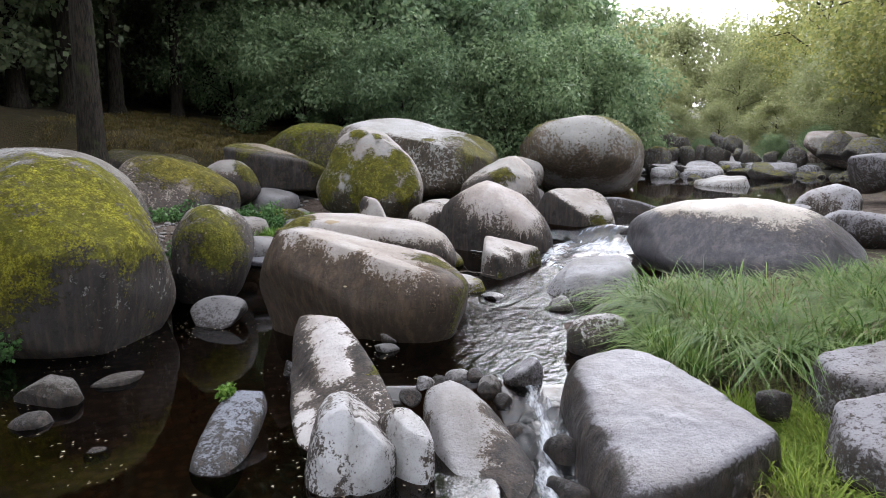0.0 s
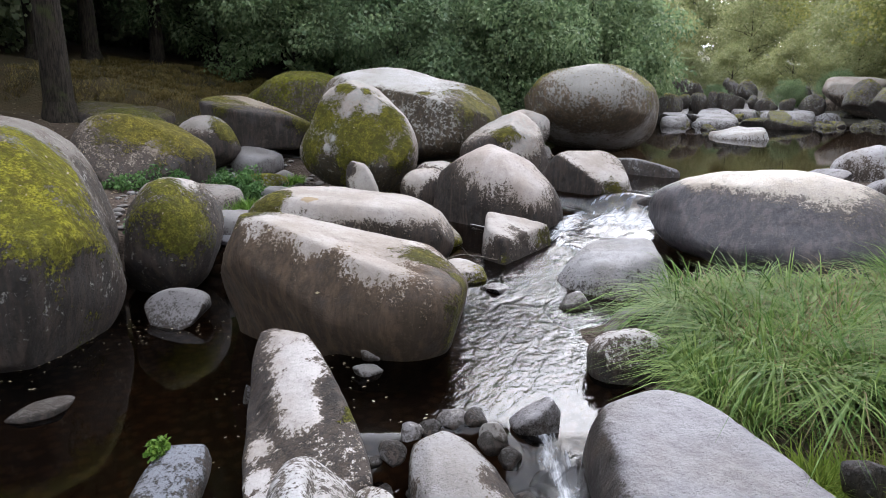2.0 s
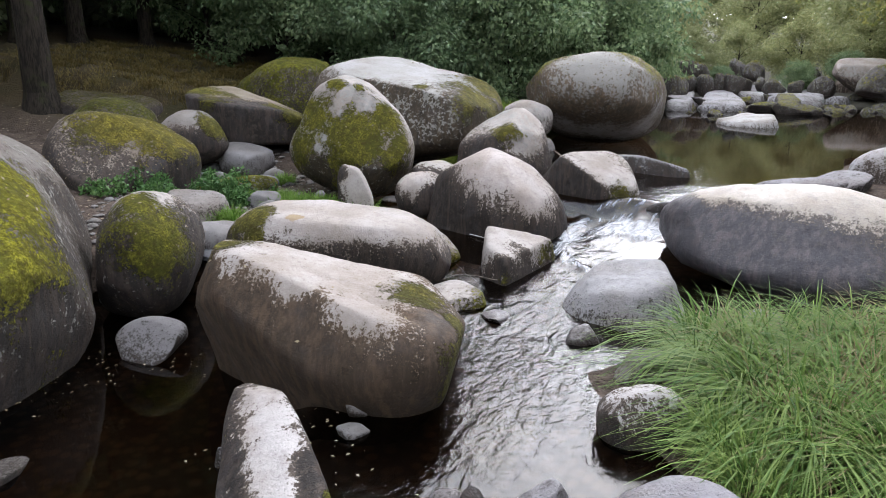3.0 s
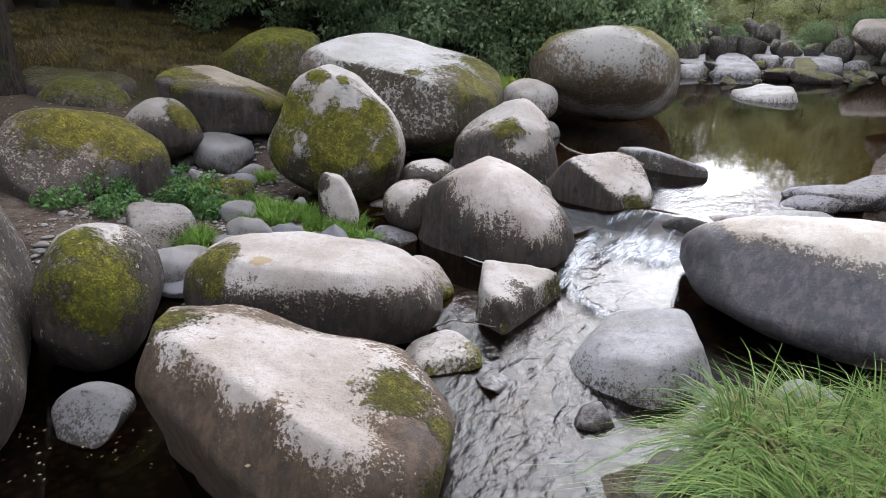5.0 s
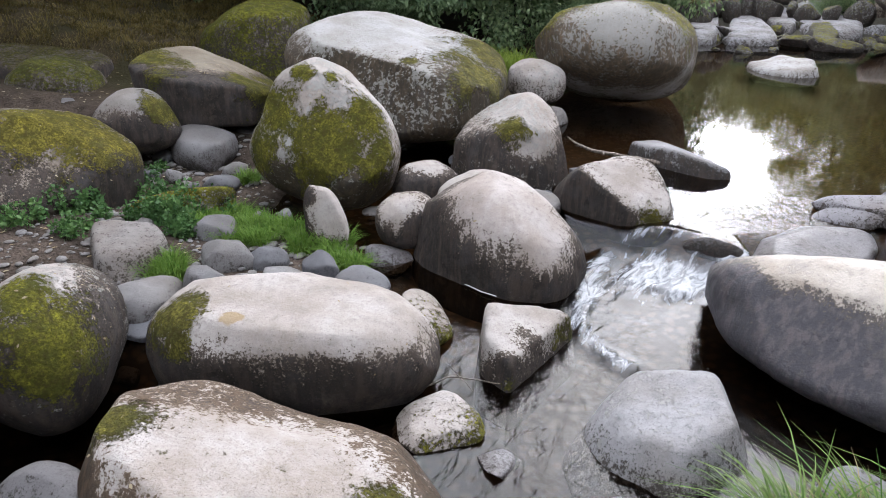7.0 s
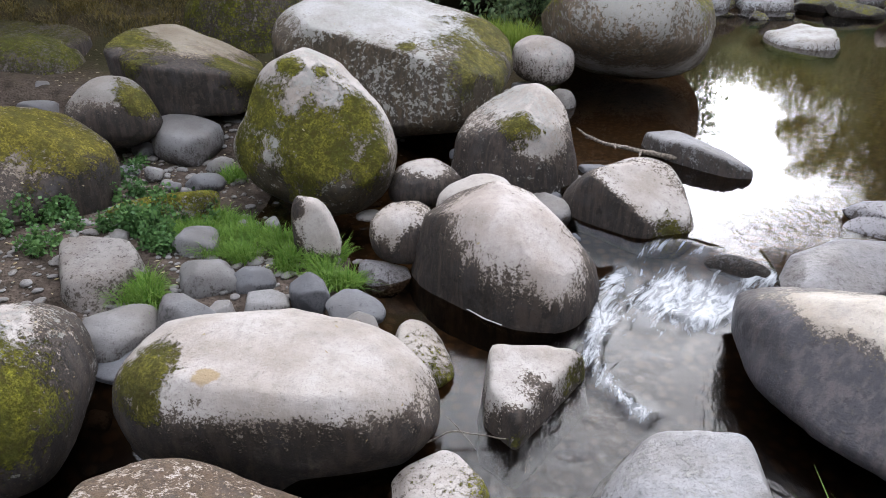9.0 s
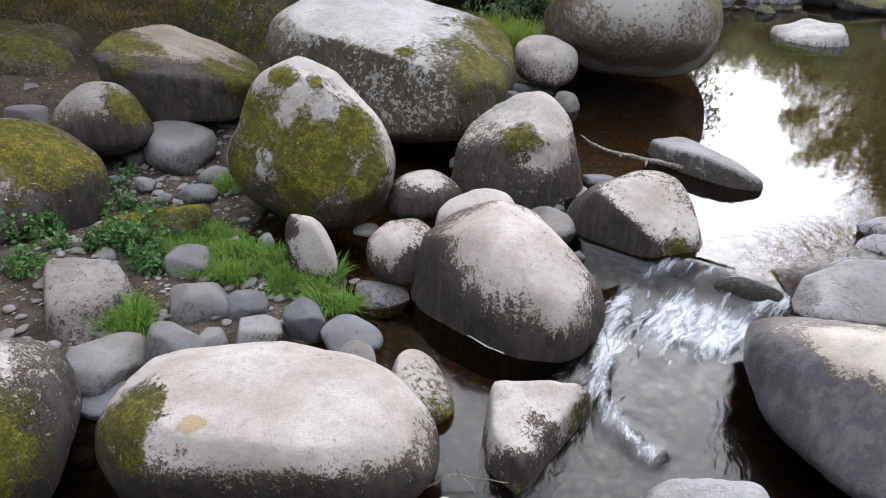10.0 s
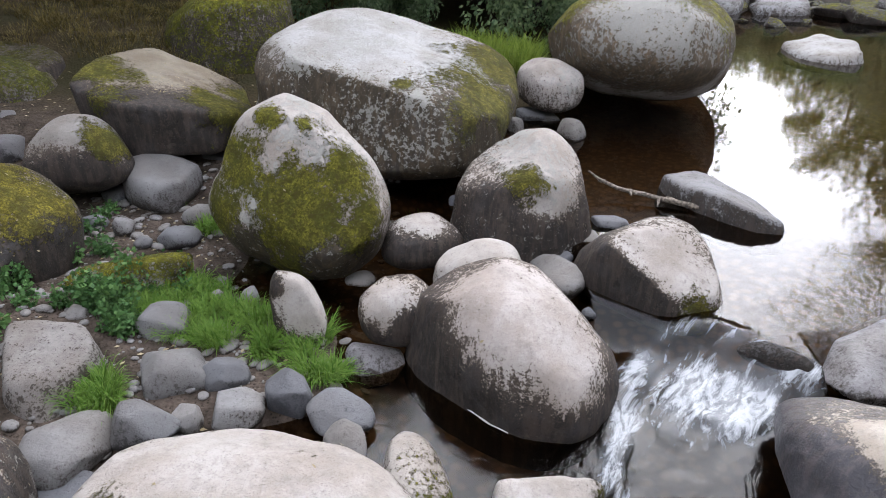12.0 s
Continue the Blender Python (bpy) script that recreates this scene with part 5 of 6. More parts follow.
boulder('stone', 'small grey river stone', COBBLE, (-3.288, 10.261, 0.267), (0.109, 0.093, 0.076), (-2, -1, 15), 2.9, -0.07, (-0.02, -0.05, 0.05, -0.07, -0.01, -0.07, -0.02, -0.01, 0.06, -0.14), 3, angular=0.75, group='river stones')
boulder('stone', 'small grey river stone', COBBLE, (-3.296, 10.516, 0.316), (0.175, 0.149, 0.103), (10, -10, -16), 2.8, 0.14, (-0.04, -0, 0.03, -0.01, -0.04, 0.01, 0.01, -0.07, 0.07, 0.01), 3, angular=0.73, group='river stones')
boulder('stone', 'pale stone awash in the current', WETSTONE, (0.585, 7.815, 0.014), (0.181, 0.154, 0.04), (3, 11, 24), 2.8, 0.02, (-0.08, -0.01, 0.05, 0.02, -0.01, -0.03, 0.04, -0.01, 0.02, 0.03), 4, angular=0.70, group='stones by the stream')
boulder('stone', 'pale stone awash in the current', WETSTONE, (1.272, 7.327, -0.023), (0.15, 0.128, 0.129), (7, -4, 31), 2.7, -0.07, (0.06, 0.05, 0, -0.11, -0.03, 0.01, 0.11, 0.03, 0.04, 0.04), 4, angular=0.77, group='stones by the stream')
boulder('stone', 'squarish wet grey stone in the run', WETSTONE, (0.607, 4.982, 0.033), (0.133, 0.113, 0.14), (-8, -3, 6), 2.5, 0.05, (-0.02, 0.01, -0.05, 0.01, -0.04, 0.11, -0.02, 0.13, 0.08, -0.06), 4, angular=0.74, group='stones by the stream')
boulder('stone', 'smooth grey river cobble on the gravel', COBBLE, (0.342, 4.863, 0.011), (0.084, 0.072, 0.078), (-4, -10, -21), 2.2, -0.04, (-0, 0.02, -0.04, -0, 0.02, -0.01, -0.03, -0.01, -0.05, 0.02), 4, angular=0.71, group='river stones')
boulder('stone', 'small grey river stone', COBBLE, (-0.488, 5.799, 0), (0.098, 0.083, 0.056), (-10, 9, 21), 2.6, -0.20, (0.03, 0.04, -0.06, 0.12, -0.05, 0.02, 0.02, 0.07, 0, -0.07), 3, angular=0.76, group='river stones')
boulder('stone', 'small grey river stone', COBBLE, (-0.505, 6.05, 0.023), (0.074, 0.063, 0.066), (9, 4, 13), 2.7, -0.10, (0.08, -0.01, -0.02, -0.04, -0.04, -0.03, 0.03, -0.07, -0.01, -0.07), 3, angular=0.75, group='river stones')
boulder('stone', 'small grey river stone', COBBLE, (-2.621, 9.164, -0.173), (0.118, 0.101, 0.078), (-3, 2, -9), 2.8, 0.13, (0.04, 0.05, -0.01, -0.05, -0.08, 0.04, 0.07, 0.02, 0.08, -0.02), 3, angular=0.73, group='river stones')
boulder('stone', "small dark stone half hidden at the water's edge", DARKSTONE, (-2.95, 4.727, -0.225), (0.137, 0.116, 0.073), (4, -9, 0), 2.6, -0.16, (0.02, 0.01, 0.09, -0.04, -0.02, -0.1, -0.05, -0.03, -0.02, -0.01), 3, angular=0.81, group='stones by the stream')
boulder('stone', "small dark stone half hidden at the water's edge", DARKSTONE, (-2.267, 4.297, -0.255), (0.075, 0.063, 0.049), (5, -2, 3), 2.8, -0.00, (-0.06, -0.04, 0.09, 0.05, 0.05, 0.03, 0.01, -0.03, 0.03, -0.01), 3, angular=0.78, group='stones by the stream')
boulder('stone', 'small pale stone leaning on the finger-shaped rock', BANKSTONE, (-1.326, 5.777, -0.172), (0.061, 0.052, 0.079), (-11, -4, -34), 2.5, -0.12, (-0.05, 0.13, -0.05, -0.02, 0.05, -0.04, -0.02, 0, -0.15, -0.03), 4, angular=0.72, group='stones by the stream')
boulder('stone', "small dark stone half hidden at the water's edge", DARKSTONE, (2.139, 4.29, 0.095), (0.134, 0.114, 0.101), (1, 7, 13), 2.5, -0.10, (0.05, -0.09, -0.06, -0.01, -0.05, -0, 0, 0.02, -0.01, 0.03), 3, angular=0.72, group='stones by the stream')
boulder('stone', 'grey stone on the grassy bank', BANKSTONE, (2.869, 7.423, 0.067), (0.273, 0.232, 0.076), (9, -8, 36), 2.2, -0.14, (0.02, 0.01, -0.08, 0.03, -0.03, -0.06, 0.07, -0.01, 0.02, 0.05), 4, angular=0.80, group='stones by the stream')
boulder('stone', 'smooth wet slab under thin water', WETSTONE, (4.206, 10.922, 0.285), (0.837, 0.418, 0.2), (5, 0, 34), 2.5, -0.08, (-0.03, -0.16, 0.01, 0.01, 0.04, 0.01, -0.02, 0.01, -0, -0.02), 5, angular=0.80, group='stones by the stream')
boulder('stone', 'grey stone on the grassy bank', BANKSTONE, (5.342, 11.633, 0.494), (0.637, 0.541, 0.154), (-8, -1, -15), 2.3, -0.04, (-0.03, 0.04, 0.04, -0.14, 0.01, -0.01, -0.05, 0.03, -0.07, 0.06), 4, angular=0.82, group='stones by the stream')
boulder('stone', 'grey stone on the grassy bank', BANKSTONE, (5.705, 11.66, 0.497), (0.509, 0.433, 0.162), (-12, -10, 39), 2.9, -0.05, (0.02, -0.06, 0.03, 0.07, 0.06, -0.06, 0.07, 0.08, 0.04, -0.02), 4, angular=0.76, group='stones by the stream')
boulder('stone', 'grey stone on the grassy bank', BANKSTONE, (4.89, 11.488, 0.455), (0.363, 0.309, 0.113), (5, -12, 11), 2.4, -0.07, (-0.04, -0.08, -0.02, -0.07, 0.07, -0.06, 0.02, 0.04, -0.05, 0.05), 4, angular=0.80, group='stones by the stream')
boulder('stone', 'grey stone on the grassy bank', BANKSTONE, (6.634, 10.522, 0.349), (0.899, 0.764, 0.313), (-11, 7, -24), 2.8, -0.05, (0.05, -0.1, 0.03, -0.01, -0.04, -0.01, -0, -0.01, 0.04, -0.05), 4, angular=0.73, group='stones by the stream')
boulder('stone', 'grey stone on the grassy bank', BANKSTONE, (8.854, 14, 1.199), (0.742, 0.631, 0.35), (-11, 1, 30), 2.8, -0.03, (-0.02, 0.04, 0.03, 0.09, -0.01, 0.04, -0.02, -0.02, 0.08, -0.01), 4, angular=0.77, group='stones by the stream')
boulder('stone', "large brown rock on the pool's far bank", BANKROCK, (17.914, 33.371, 0.494), (0.889, 0.533, 1.053), (-7, -10, 34), 2.4, -0.04, (-0.07, 0.01, 0.06, 0, 0.02, 0.02, -0.04, -0.02, -0, 0.02), 4, angular=0.67, group='stones by the stream')
boulder('stone', "large brown rock on the pool's far bank", BANKROCK, (18.258, 31.137, 0.45), (1.119, 0.671, 1.367), (2, -7, 29), 2.9, -0.07, (-0.12, 0.06, 0.02, -0.1, -0, 0.12, 0.02, 0.02, 0.01, -0.04), 4, angular=0.66, group='stones by the stream')
boulder('stone', "large brown rock on the pool's far bank", BANKROCK, (17.098, 30.526, 1.478), (1.274, 0.764, 1.013), (1, 2, 5), 2.5, -0.18, (0.03, 0.09, 0.03, 0.04, -0.02, -0.07, 0.11, 0.03, 0.06, -0.02), 4, angular=0.60, group='stones by the stream')
boulder('stone', 'grey stone in the far stream', FARSTONE, (9.6, 33.371, 1.64), (0.807, 0.484, 0.705), (-10, -3, 29), 2.5, -0.00, (0.01, 0.04, 0.04, -0.11, 0.05, -0.1, 0.03, -0.02, -0.06, -0.03), 3, angular=0.61, group='stones by the stream')
boulder('stone', 'grey stone in the far stream', FARSTONE, (10.944, 32.915, 1.50), (0.916, 0.55, 0.754), (11, -4, -8), 2.4, 0.00, (0, 0.05, 0.02, 0.11, 0.02, -0.03, -0.02, -0.04, -0.02, -0.01), 3, angular=0.69, group='stones by the stream')
boulder('stone', 'grey stone in the far stream', FARSTONE, (9.326, 30.818, 0.96), (0.695, 0.417, 0.745), (-3, -6, -20), 2.6, -0.12, (-0.03, -0.13, -0.04, -0.03, 0.13, -0.07, 0, -0.02, -0.08, 0.01), 3, angular=0.66, group='stones by the stream')
boulder('stone', 'grey stone in the far stream', FARSTONE, (10.33, 31.67, 1.18), (0.375, 0.225, 0.413), (5, 11, 32), 2.5, 0.02, (-0.07, 0.03, -0.02, 0.03, -0.02, 0.08, 0.03, 0.08, 0.01, -0.05), 3, angular=0.68, group='stones by the stream')
boulder('stone', 'grey stone in the far stream', FARSTONE, (11.014, 31.658, 1.13), (0.351, 0.211, 0.513), (-2, -11, 6), 3.0, -0.11, (-0, 0.02, 0, -0.06, 0.05, 0.03, 0.04, -0.05, 0, -0), 3, angular=0.68, group='stones by the stream')
boulder('stone', 'grey stone in the far stream', FARSTONE, (11.826, 32.186, 1.16), (0.415, 0.249, 0.576), (-4, 3, -34), 2.4, -0.04, (-0.02, -0.04, 0.07, 0.01, 0.06, 0.04, 0.06, -0.01, -0.11, 0.03), 3, angular=0.66, group='stones by the stream')
boulder('stone', 'grey stone in the far stream', FARSTONE, (12.337, 31.89, 1.11), (0.877, 0.526, 0.595), (7, -4, -16), 2.3, 0.01, (0.05, 0.06, -0, 0.02, 0, -0.04, 0.08, -0.04, -0.08, -0.02), 3, angular=0.63, group='stones by the stream')
boulder('stone', 'grey stone in the far stream', FARSTONE, (13.172, 33.682, 1.68), (0.41, 0.246, 0.635), (-8, -8, 32), 2.7, 0.08, (-0.11, 0.03, 0.09, -0.04, -0.09, 0.04, -0.01, -0.2, -0.04, -0.07), 3, angular=0.65, group='stones by the stream')
boulder('stone', 'grey stone in the far stream', FARSTONE, (13.7, 33.256, 1.59), (0.581, 0.348, 0.552), (2, -12, 21), 2.4, 0.02, (0.08, -0.05, 0.04, -0.03, 0.05, 0.01, -0.04, 0.06, 0.03, 0.1), 3, angular=0.64, group='stones by the stream')
boulder('stone', 'grey stone in the far stream', FARSTONE, (13.316, 31.61, 1.22), (0.25, 0.15, 0.377), (-4, -11, 19), 2.5, 0.16, (-0.04, 0, 0.07, 0.03, 0.02, 0.02, 0.02, 0.04, -0.01, -0.1), 3, angular=0.63, group='stones by the stream')
boulder('stone', 'grey stone in the far stream', FARSTONE, (14.618, 31.156, 1.08), (0.362, 0.217, 0.378), (-11, -8, 11), 2.6, -0.03, (0.06, 0.02, 0.05, -0.07, 0.01, -0.02, 0, -0.1, -0.11, 0.04), 3, angular=0.66, group='stones by the stream')
boulder('stone', 'grey stone in the far stream', FARSTONE, (15.624, 31.216, 1.08), (0.508, 0.305, 0.511), (-2, -2, -31), 2.6, 0.07, (-0.02, 0.04, -0.01, 0.04, -0.04, -0.09, -0.03, -0.01, -0.06, -0.02), 3, angular=0.62, group='stones by the stream')
boulder('stone', 'grey stone in the far stream', FARSTONE, (16.18, 33.243, 1.49), (0.569, 0.341, 0.813), (-7, -9, 30), 2.3, -0.10, (0.02, 0.07, 0.01, -0, -0.04, 0.04, 0.01, 0.05, -0.01, 0.11), 3, angular=0.64, group='stones by the stream')
boulder('stone', 'grey stone in the far stream', FARSTONE, (8.787, 33.662, 1.77), (0.351, 0.21, 0.406), (-2, 0, -7), 2.5, 0.06, (0.07, -0.03, -0.03, -0.01, -0.02, -0.11, 0.04, 0.06, -0.04, -0.05), 3, angular=0.62, group='stones by the stream')
boulder('stone', 'grey stone in the far stream', FARSTONE, (13.855, 31.222, 1.03), (0.51, 0.306, 0.349), (-8, 2, -34), 2.5, 0.11, (-0.06, -0.07, -0.08, -0.07, 0.02, 0.04, 0.01, 0.01, -0.11, 0.06), 3, angular=0.62, group='stones by the stream')
boulder('stone', 'grey stone in the far stream', FARSTONE, (11.648, 27.123, 0.535), (0.551, 0.469, 0.249), (-2, -1, -29), 2.3, -0.00, (0.03, 0.03, -0.07, -0.06, -0.04, 0.01, 0.04, 0.01, 0.06, -0.03), 3, angular=0.66, group='stones by the stream')
boulder('stone', 'grey stone in the far stream', FARSTONE, (12.283, 26.169, 0.536), (0.816, 0.694, 0.25), (-3, 6, -38), 2.8, 0.11, (-0.05, -0.04, 0.01, -0.06, 0.03, 0.02, 0.02, 0, -0.02, -0.04), 3, angular=0.68, group='stones by the stream')
boulder('stone', 'grey stone in the far stream', FARSTONE, (11.917, 21, 1.654), (0.521, 0.443, 0.432), (-7, 6, -15), 2.7, 0.21, (0.05, 0.07, -0.06, -0, 0.06, -0.03, -0.02, 0.03, -0.01, 0.06), 3, angular=0.61, group='stones by the stream')
boulder('stone', 'grey stone in the far stream', FARSTONE, (12.201, 20, 1.42), (0.763, 0.649, 0.477), (-5, 10, -36), 2.9, 0.14, (-0.05, -0.05, -0, -0.07, 0.03, 0.09, 0.08, -0.04, -0.01, -0.01), 3, angular=0.61, group='stones by the stream')
hewn('stone', 'smooth pale grey bedrock plate at the head of the pool', SHELF,
     [(8.95, 30.24), (10.14, 33.8), (12.12, 35.22), (11.35, 32.59), (9.91, 29.49), (9.17, 27.45), (8.12, 27.31)], 0.10, [((9.97, 30.87, 0.90), (0.008, -0.068, 0.998))], batter=12, wear=16, level=5, rough=0.6, group='stones at the head of the pool')
hewn('stone', 'smooth pale grey bedrock plate at the head of the pool', SHELF,
     [(9.36, 27.31), (10.72, 31.09), (12.49, 33.8), (12.17, 31.09), (11.33, 27.96), (10.89, 27.13)], 0.10, [((11.16, 29.73, 0.83), (-0.000, -0.072, 0.997))], batter=12, wear=16, level=5, rough=0.6, group='stones at the head of the pool')
hewn('stone', 'smooth pale grey bedrock plate at the head of the pool', SHELF,
     [(12.69, 32.94), (15.95, 38.33), (13.23, 30.66), (12.38, 29.5), (12.09, 30.65)], 0.10, [((13.27, 32.42, 1.00), (0.026, -0.052, 0.998))], batter=12, wear=16, level=5, rough=0.6, group='stones at the head of the pool')
hewn('stone', 'smooth pale grey bedrock plate at the head of the pool', SHELF,
     [(15.09, 36.04), (17.88, 38.99), (18.23, 36.93), (15.86, 31.1), (14.54, 28.71), (13.62, 28.53), (12.92, 29.86)], 0.10, [((15.45, 32.88, 1.00), (0.002, -0.048, 0.999))], batter=12, wear=16, level=5, rough=0.6, group='stones at the head of the pool')
hewn('stone', 'dark rounded rock lying on the bedrock', FARSTONE,
     [(12.94, 29.5), (13.98, 29.86), (13.1, 27.46), (12.13, 26.17), (11.65, 26.4)], 0.10, [((12.76, 27.88, 0.86), (0.015, -0.083, 0.996))], batter=12, wear=16, level=5, rough=0.6, group='stones at the head of the pool')
hewn('stone', 'smooth pale grey bedrock plate at the head of the pool', SHELF,
     [(12.05, 35.7), (14.42, 37.9), (12.79, 33.18), (11.73, 32.06), (11.3, 32.59)], 0.10, [((12.46, 34.29, 1.10), (0.006, -0.039, 0.999))], batter=12, wear=16, level=5, rough=0.6, group='stones at the head of the pool')
hewn('stone', 'flat tan-grey rock on the grassy bank', BANKSTONE,
     [(2.5, 4.6), (3.3, 4.9), (3.4, 4.0), (2.75, 3.95), (2.45, 4.2)], -0.1, [((2.8, 4.3, 0.36), (-0.05, -0.05, 1))], batter=8, group='stones by the stream')
hewn('stone', 'angular grey rock with a dark cracked edge in the grass', BANKSTONE,
     [(2.36, 4.08), (2.78, 3.93), (3.3, 3.88), (3.2, 3.3), (2.3, 3.35), (2.2, 3.65)], -0.1, [((2.6, 3.7, 0.27), (-0.22, -0.2, 1))], batter=6, group='stones by the stream')
for x, y, z, rx, ry, rz in ((0.77, 4.27, -0.23, 0.11, 0.17, 0.12), (0.74, 3.84, -0.33, 0.13, 0.17, 0.13), (0.33, 4.82, -0.01, 0.10, 0.07, 0.06), (0.43, 4.74, -0.06, 0.07, 0.06, 0.06), (0.5, 4.52, -0.23, 0.13, 0.12, 0.09), (0.64, 4.66, -0.18, 0.12, 0.10, 0.07), (0.56, 4.2, -0.33, 0.12, 0.14, 0.08), (0.9, 4.0, -0.28, 0.08, 0.12, 0.09), (0.6, 3.5, -0.36, 0.14, 0.14, 0.08)):
    boulder('stone', 'black wet rock in the small fall', DARKSTONE, (x, y, z), (rx, ry, rz), (6, 12, 90 * x), 2.6, 0.05, (0.03, -0.05, 0.04, 0.05, -0.04, 0.03, 0.02, 0, 0.04, 0), 4, angular=0.74, group='stones by the stream')
# flood above the rock's top: colours in the shade of the gap under the turf
hewn('boulder', 'dark rock wedged under the turf edge of the bank', granite('wedge', pale=(0.11, 0.10, 0.09), edge=0.75, sharp=2.4, flood=1.5, rise=1.2, moss=0.4, moss_top=0.8, moss_colour=(0.12, 0.11, 0.025)),
     [(-8.6, 17.2), (-7.4, 16.5), (-6.3, 17.0), (-6.2, 17.9), (-7.4, 18.6), (-8.6, 18.4)], 0.4, [((-7.3, 17.5, 1.45), (0.1, -0.15, 1))], batter=4)


# ---- trees and bushes ----
def leaf_cloud(centres, radii, count, size, droop, rng, narrow=0.42):
    """Many single leaves round clump centres: folded four-cornered blades."""
    k = rng.integers(0, len(centres), count)
    d = rng.normal(size=(count, 3))
    d /= np.linalg.norm(d, axis=1, keepdims=True)
    r = rng.random(count) ** 0.45
    base = centres[k] + d * (radii[k] * r)[:, None] * np.array([1, 1, 0.75])
    way = d + rng.normal(size=(count, 3)) * 0.7
    way[:, 2] -= droop
    way /= np.linalg.norm(way, axis=1, keepdims=True)
    side = np.cross(way, rng.normal(size=(count, 3)))
    side /= np.linalg.norm(side, axis=1, keepdims=True)
    ln = size * (0.6 + 0.8 * rng.random(count))[:, None]
    mid = base + way * ln * 0.5
    v = np.stack([base, mid + side * ln * narrow, base + way * ln, mid - side * ln * narrow], 1).reshape(-1, 3)
    return v, np.arange(count * 4).reshape(-1, 4)


def tube(points, radius0, radius1, sides=7):
    """A tapered limb along points."""
    pts = np.array(points, float)
    n = len(pts)
    t = np.gradient(pts, axis=0)
    t /= np.linalg.norm(t, axis=1, keepdims=True)
    ref = np.array([0.31, 0.95, 0.05])
    a = np.cross(t, ref)
    a /= np.linalg.norm(a, axis=1, keepdims=True)
    b = np.cross(t, a)
    ang = np.linspace(0, 2 * np.pi, sides, endpoint=False)
    rad = np.linspace(radius0, radius1, n)[:, None, None]
    ring = pts[:, None] + rad * (np.cos(ang)[None, :, None] * a[:, None] + np.sin(ang)[None, :, None] * b[:, None])
    v = ring.reshape(-1, 3)
    f = []
    for i in range(n - 1):
        for j in range(sides):
            f.append((i * sides + j, i * sides + (j + 1) % sides, (i + 1) * sides + (j + 1) % sides, (i + 1) * sides + j))
    return v, np.array(f)


def join(pieces):
    vs, fs, o = [], [], 0
    for v, f in pieces:
        vs.append(v)
        fs.append(f + o)
        o += len(v)
    return np.concatenate(vs), np.concatenate(fs)


def tree(name, label, seed, height, bole, crown_r, crown_low, leaves, size, material, trunk_r, droop=0.5, clumps=70, lean=0.05, narrow=0.42, clump_r=0.32):
    """A tree or bush: tapered trunk with limbs, and an uneven crown of single leaves in clumps."""
    rng = np.random.default_rng(seed)
    root = tagged(new(name), label, "bush" if name == "bush" else "tree")
    top = height * 0.82
    line = [(lean * z * math.sin(seed + z * 0.3), lean * z * math.cos(seed * 1.7 + z * 0.25), z) for z in np.linspace(-0.4, top, 9)]
    pieces = [tube(line, trunk_r, trunk_r * 0.25, 12)]
    flare = [(0, 0, -0.4), (0, 0, 0.0), (0, 0, 0.5)]
    pieces.append(tube(flare, trunk_r * 1.7, trunk_r * 0.98, 12))
    d = rng.normal(size=(clumps, 3))
    d /= np.linalg.norm(d, axis=1, keepdims=True)
    rad = 0.35 + 0.65 * rng.random(clumps) ** 0.5
    mid = (height + crown_low) / 2
    half = (height - crown_low) / 2
    c = d * rad[:, None] * np.array([crown_r, crown_r, half]) + np.array([0, 0, mid])
    c[:, :2] *= (1 - 0.35 * np.clip((c[:, 2:] - mid) / half, 0, 1)) * (1 + 0.15 * rng.normal(size=(clumps, 1)))
    limbs = []
    for i in range(0, clumps, 4):
        z0 = max(0.15 * height, min(top * 0.95, c[i, 2] - 0.25 * np.hypot(c[i, 0], c[i, 1]) - 0.3))
        s = np.array([np.interp(z0, [q[2] for q in line], [q[0] for q in line]), np.interp(z0, [q[2] for q in line], [q[1] for q in line]), z0])
        m = (s + c[i]) / 2 + np.array([0, 0, 0.12 * height * rng.random()]) + rng.normal(size=3) * 0.12
        limbs.append(tube([s, m, c[i]], trunk_r * 0.32, trunk_r * 0.06, 6))
    part("trunk", mesh_from("trunk", *join(pieces + limbs)), BARK, root)
    cr = crown_r * clump_r * (0.6 + 0.8 * rng.random(clumps))
    part("crown", mesh_from("crown", *leaf_cloud(c, cr, leaves, size, droop, rng, narrow), smooth=False), material, root)
    return root


def stand(model, spots, group, seed):
    """Copies of a tree at plan places with turn and size, the first being the model itself."""
    rng = random.Random(seed)
    for i, (x, y, k) in enumerate(spots):
        z = float(ground_height(np.array([float(x)]), np.array([float(y)]))[0])
        m = pose(x, y, z - 0.1, 0, 0, rng.random() * 360)
        if i == 0:
            ob = model
            ob.matrix_basis = m @ Matrix.Diagonal((k, k, k, 1))
        else:
            ob = copy_thing(model, m)
            ob.scale = (k, k, k * (0.9 + 0.2 * rng.random()))
        tagged(ob, group=group)


oak = tree("tree", "tall dark broadleaf tree with a mossy trunk in the forest", 3, 15, 6, 4.8, 4.0, 22000, 0.2, LEAF_DARK, 0.42, clumps=110, clump_r=0.26)
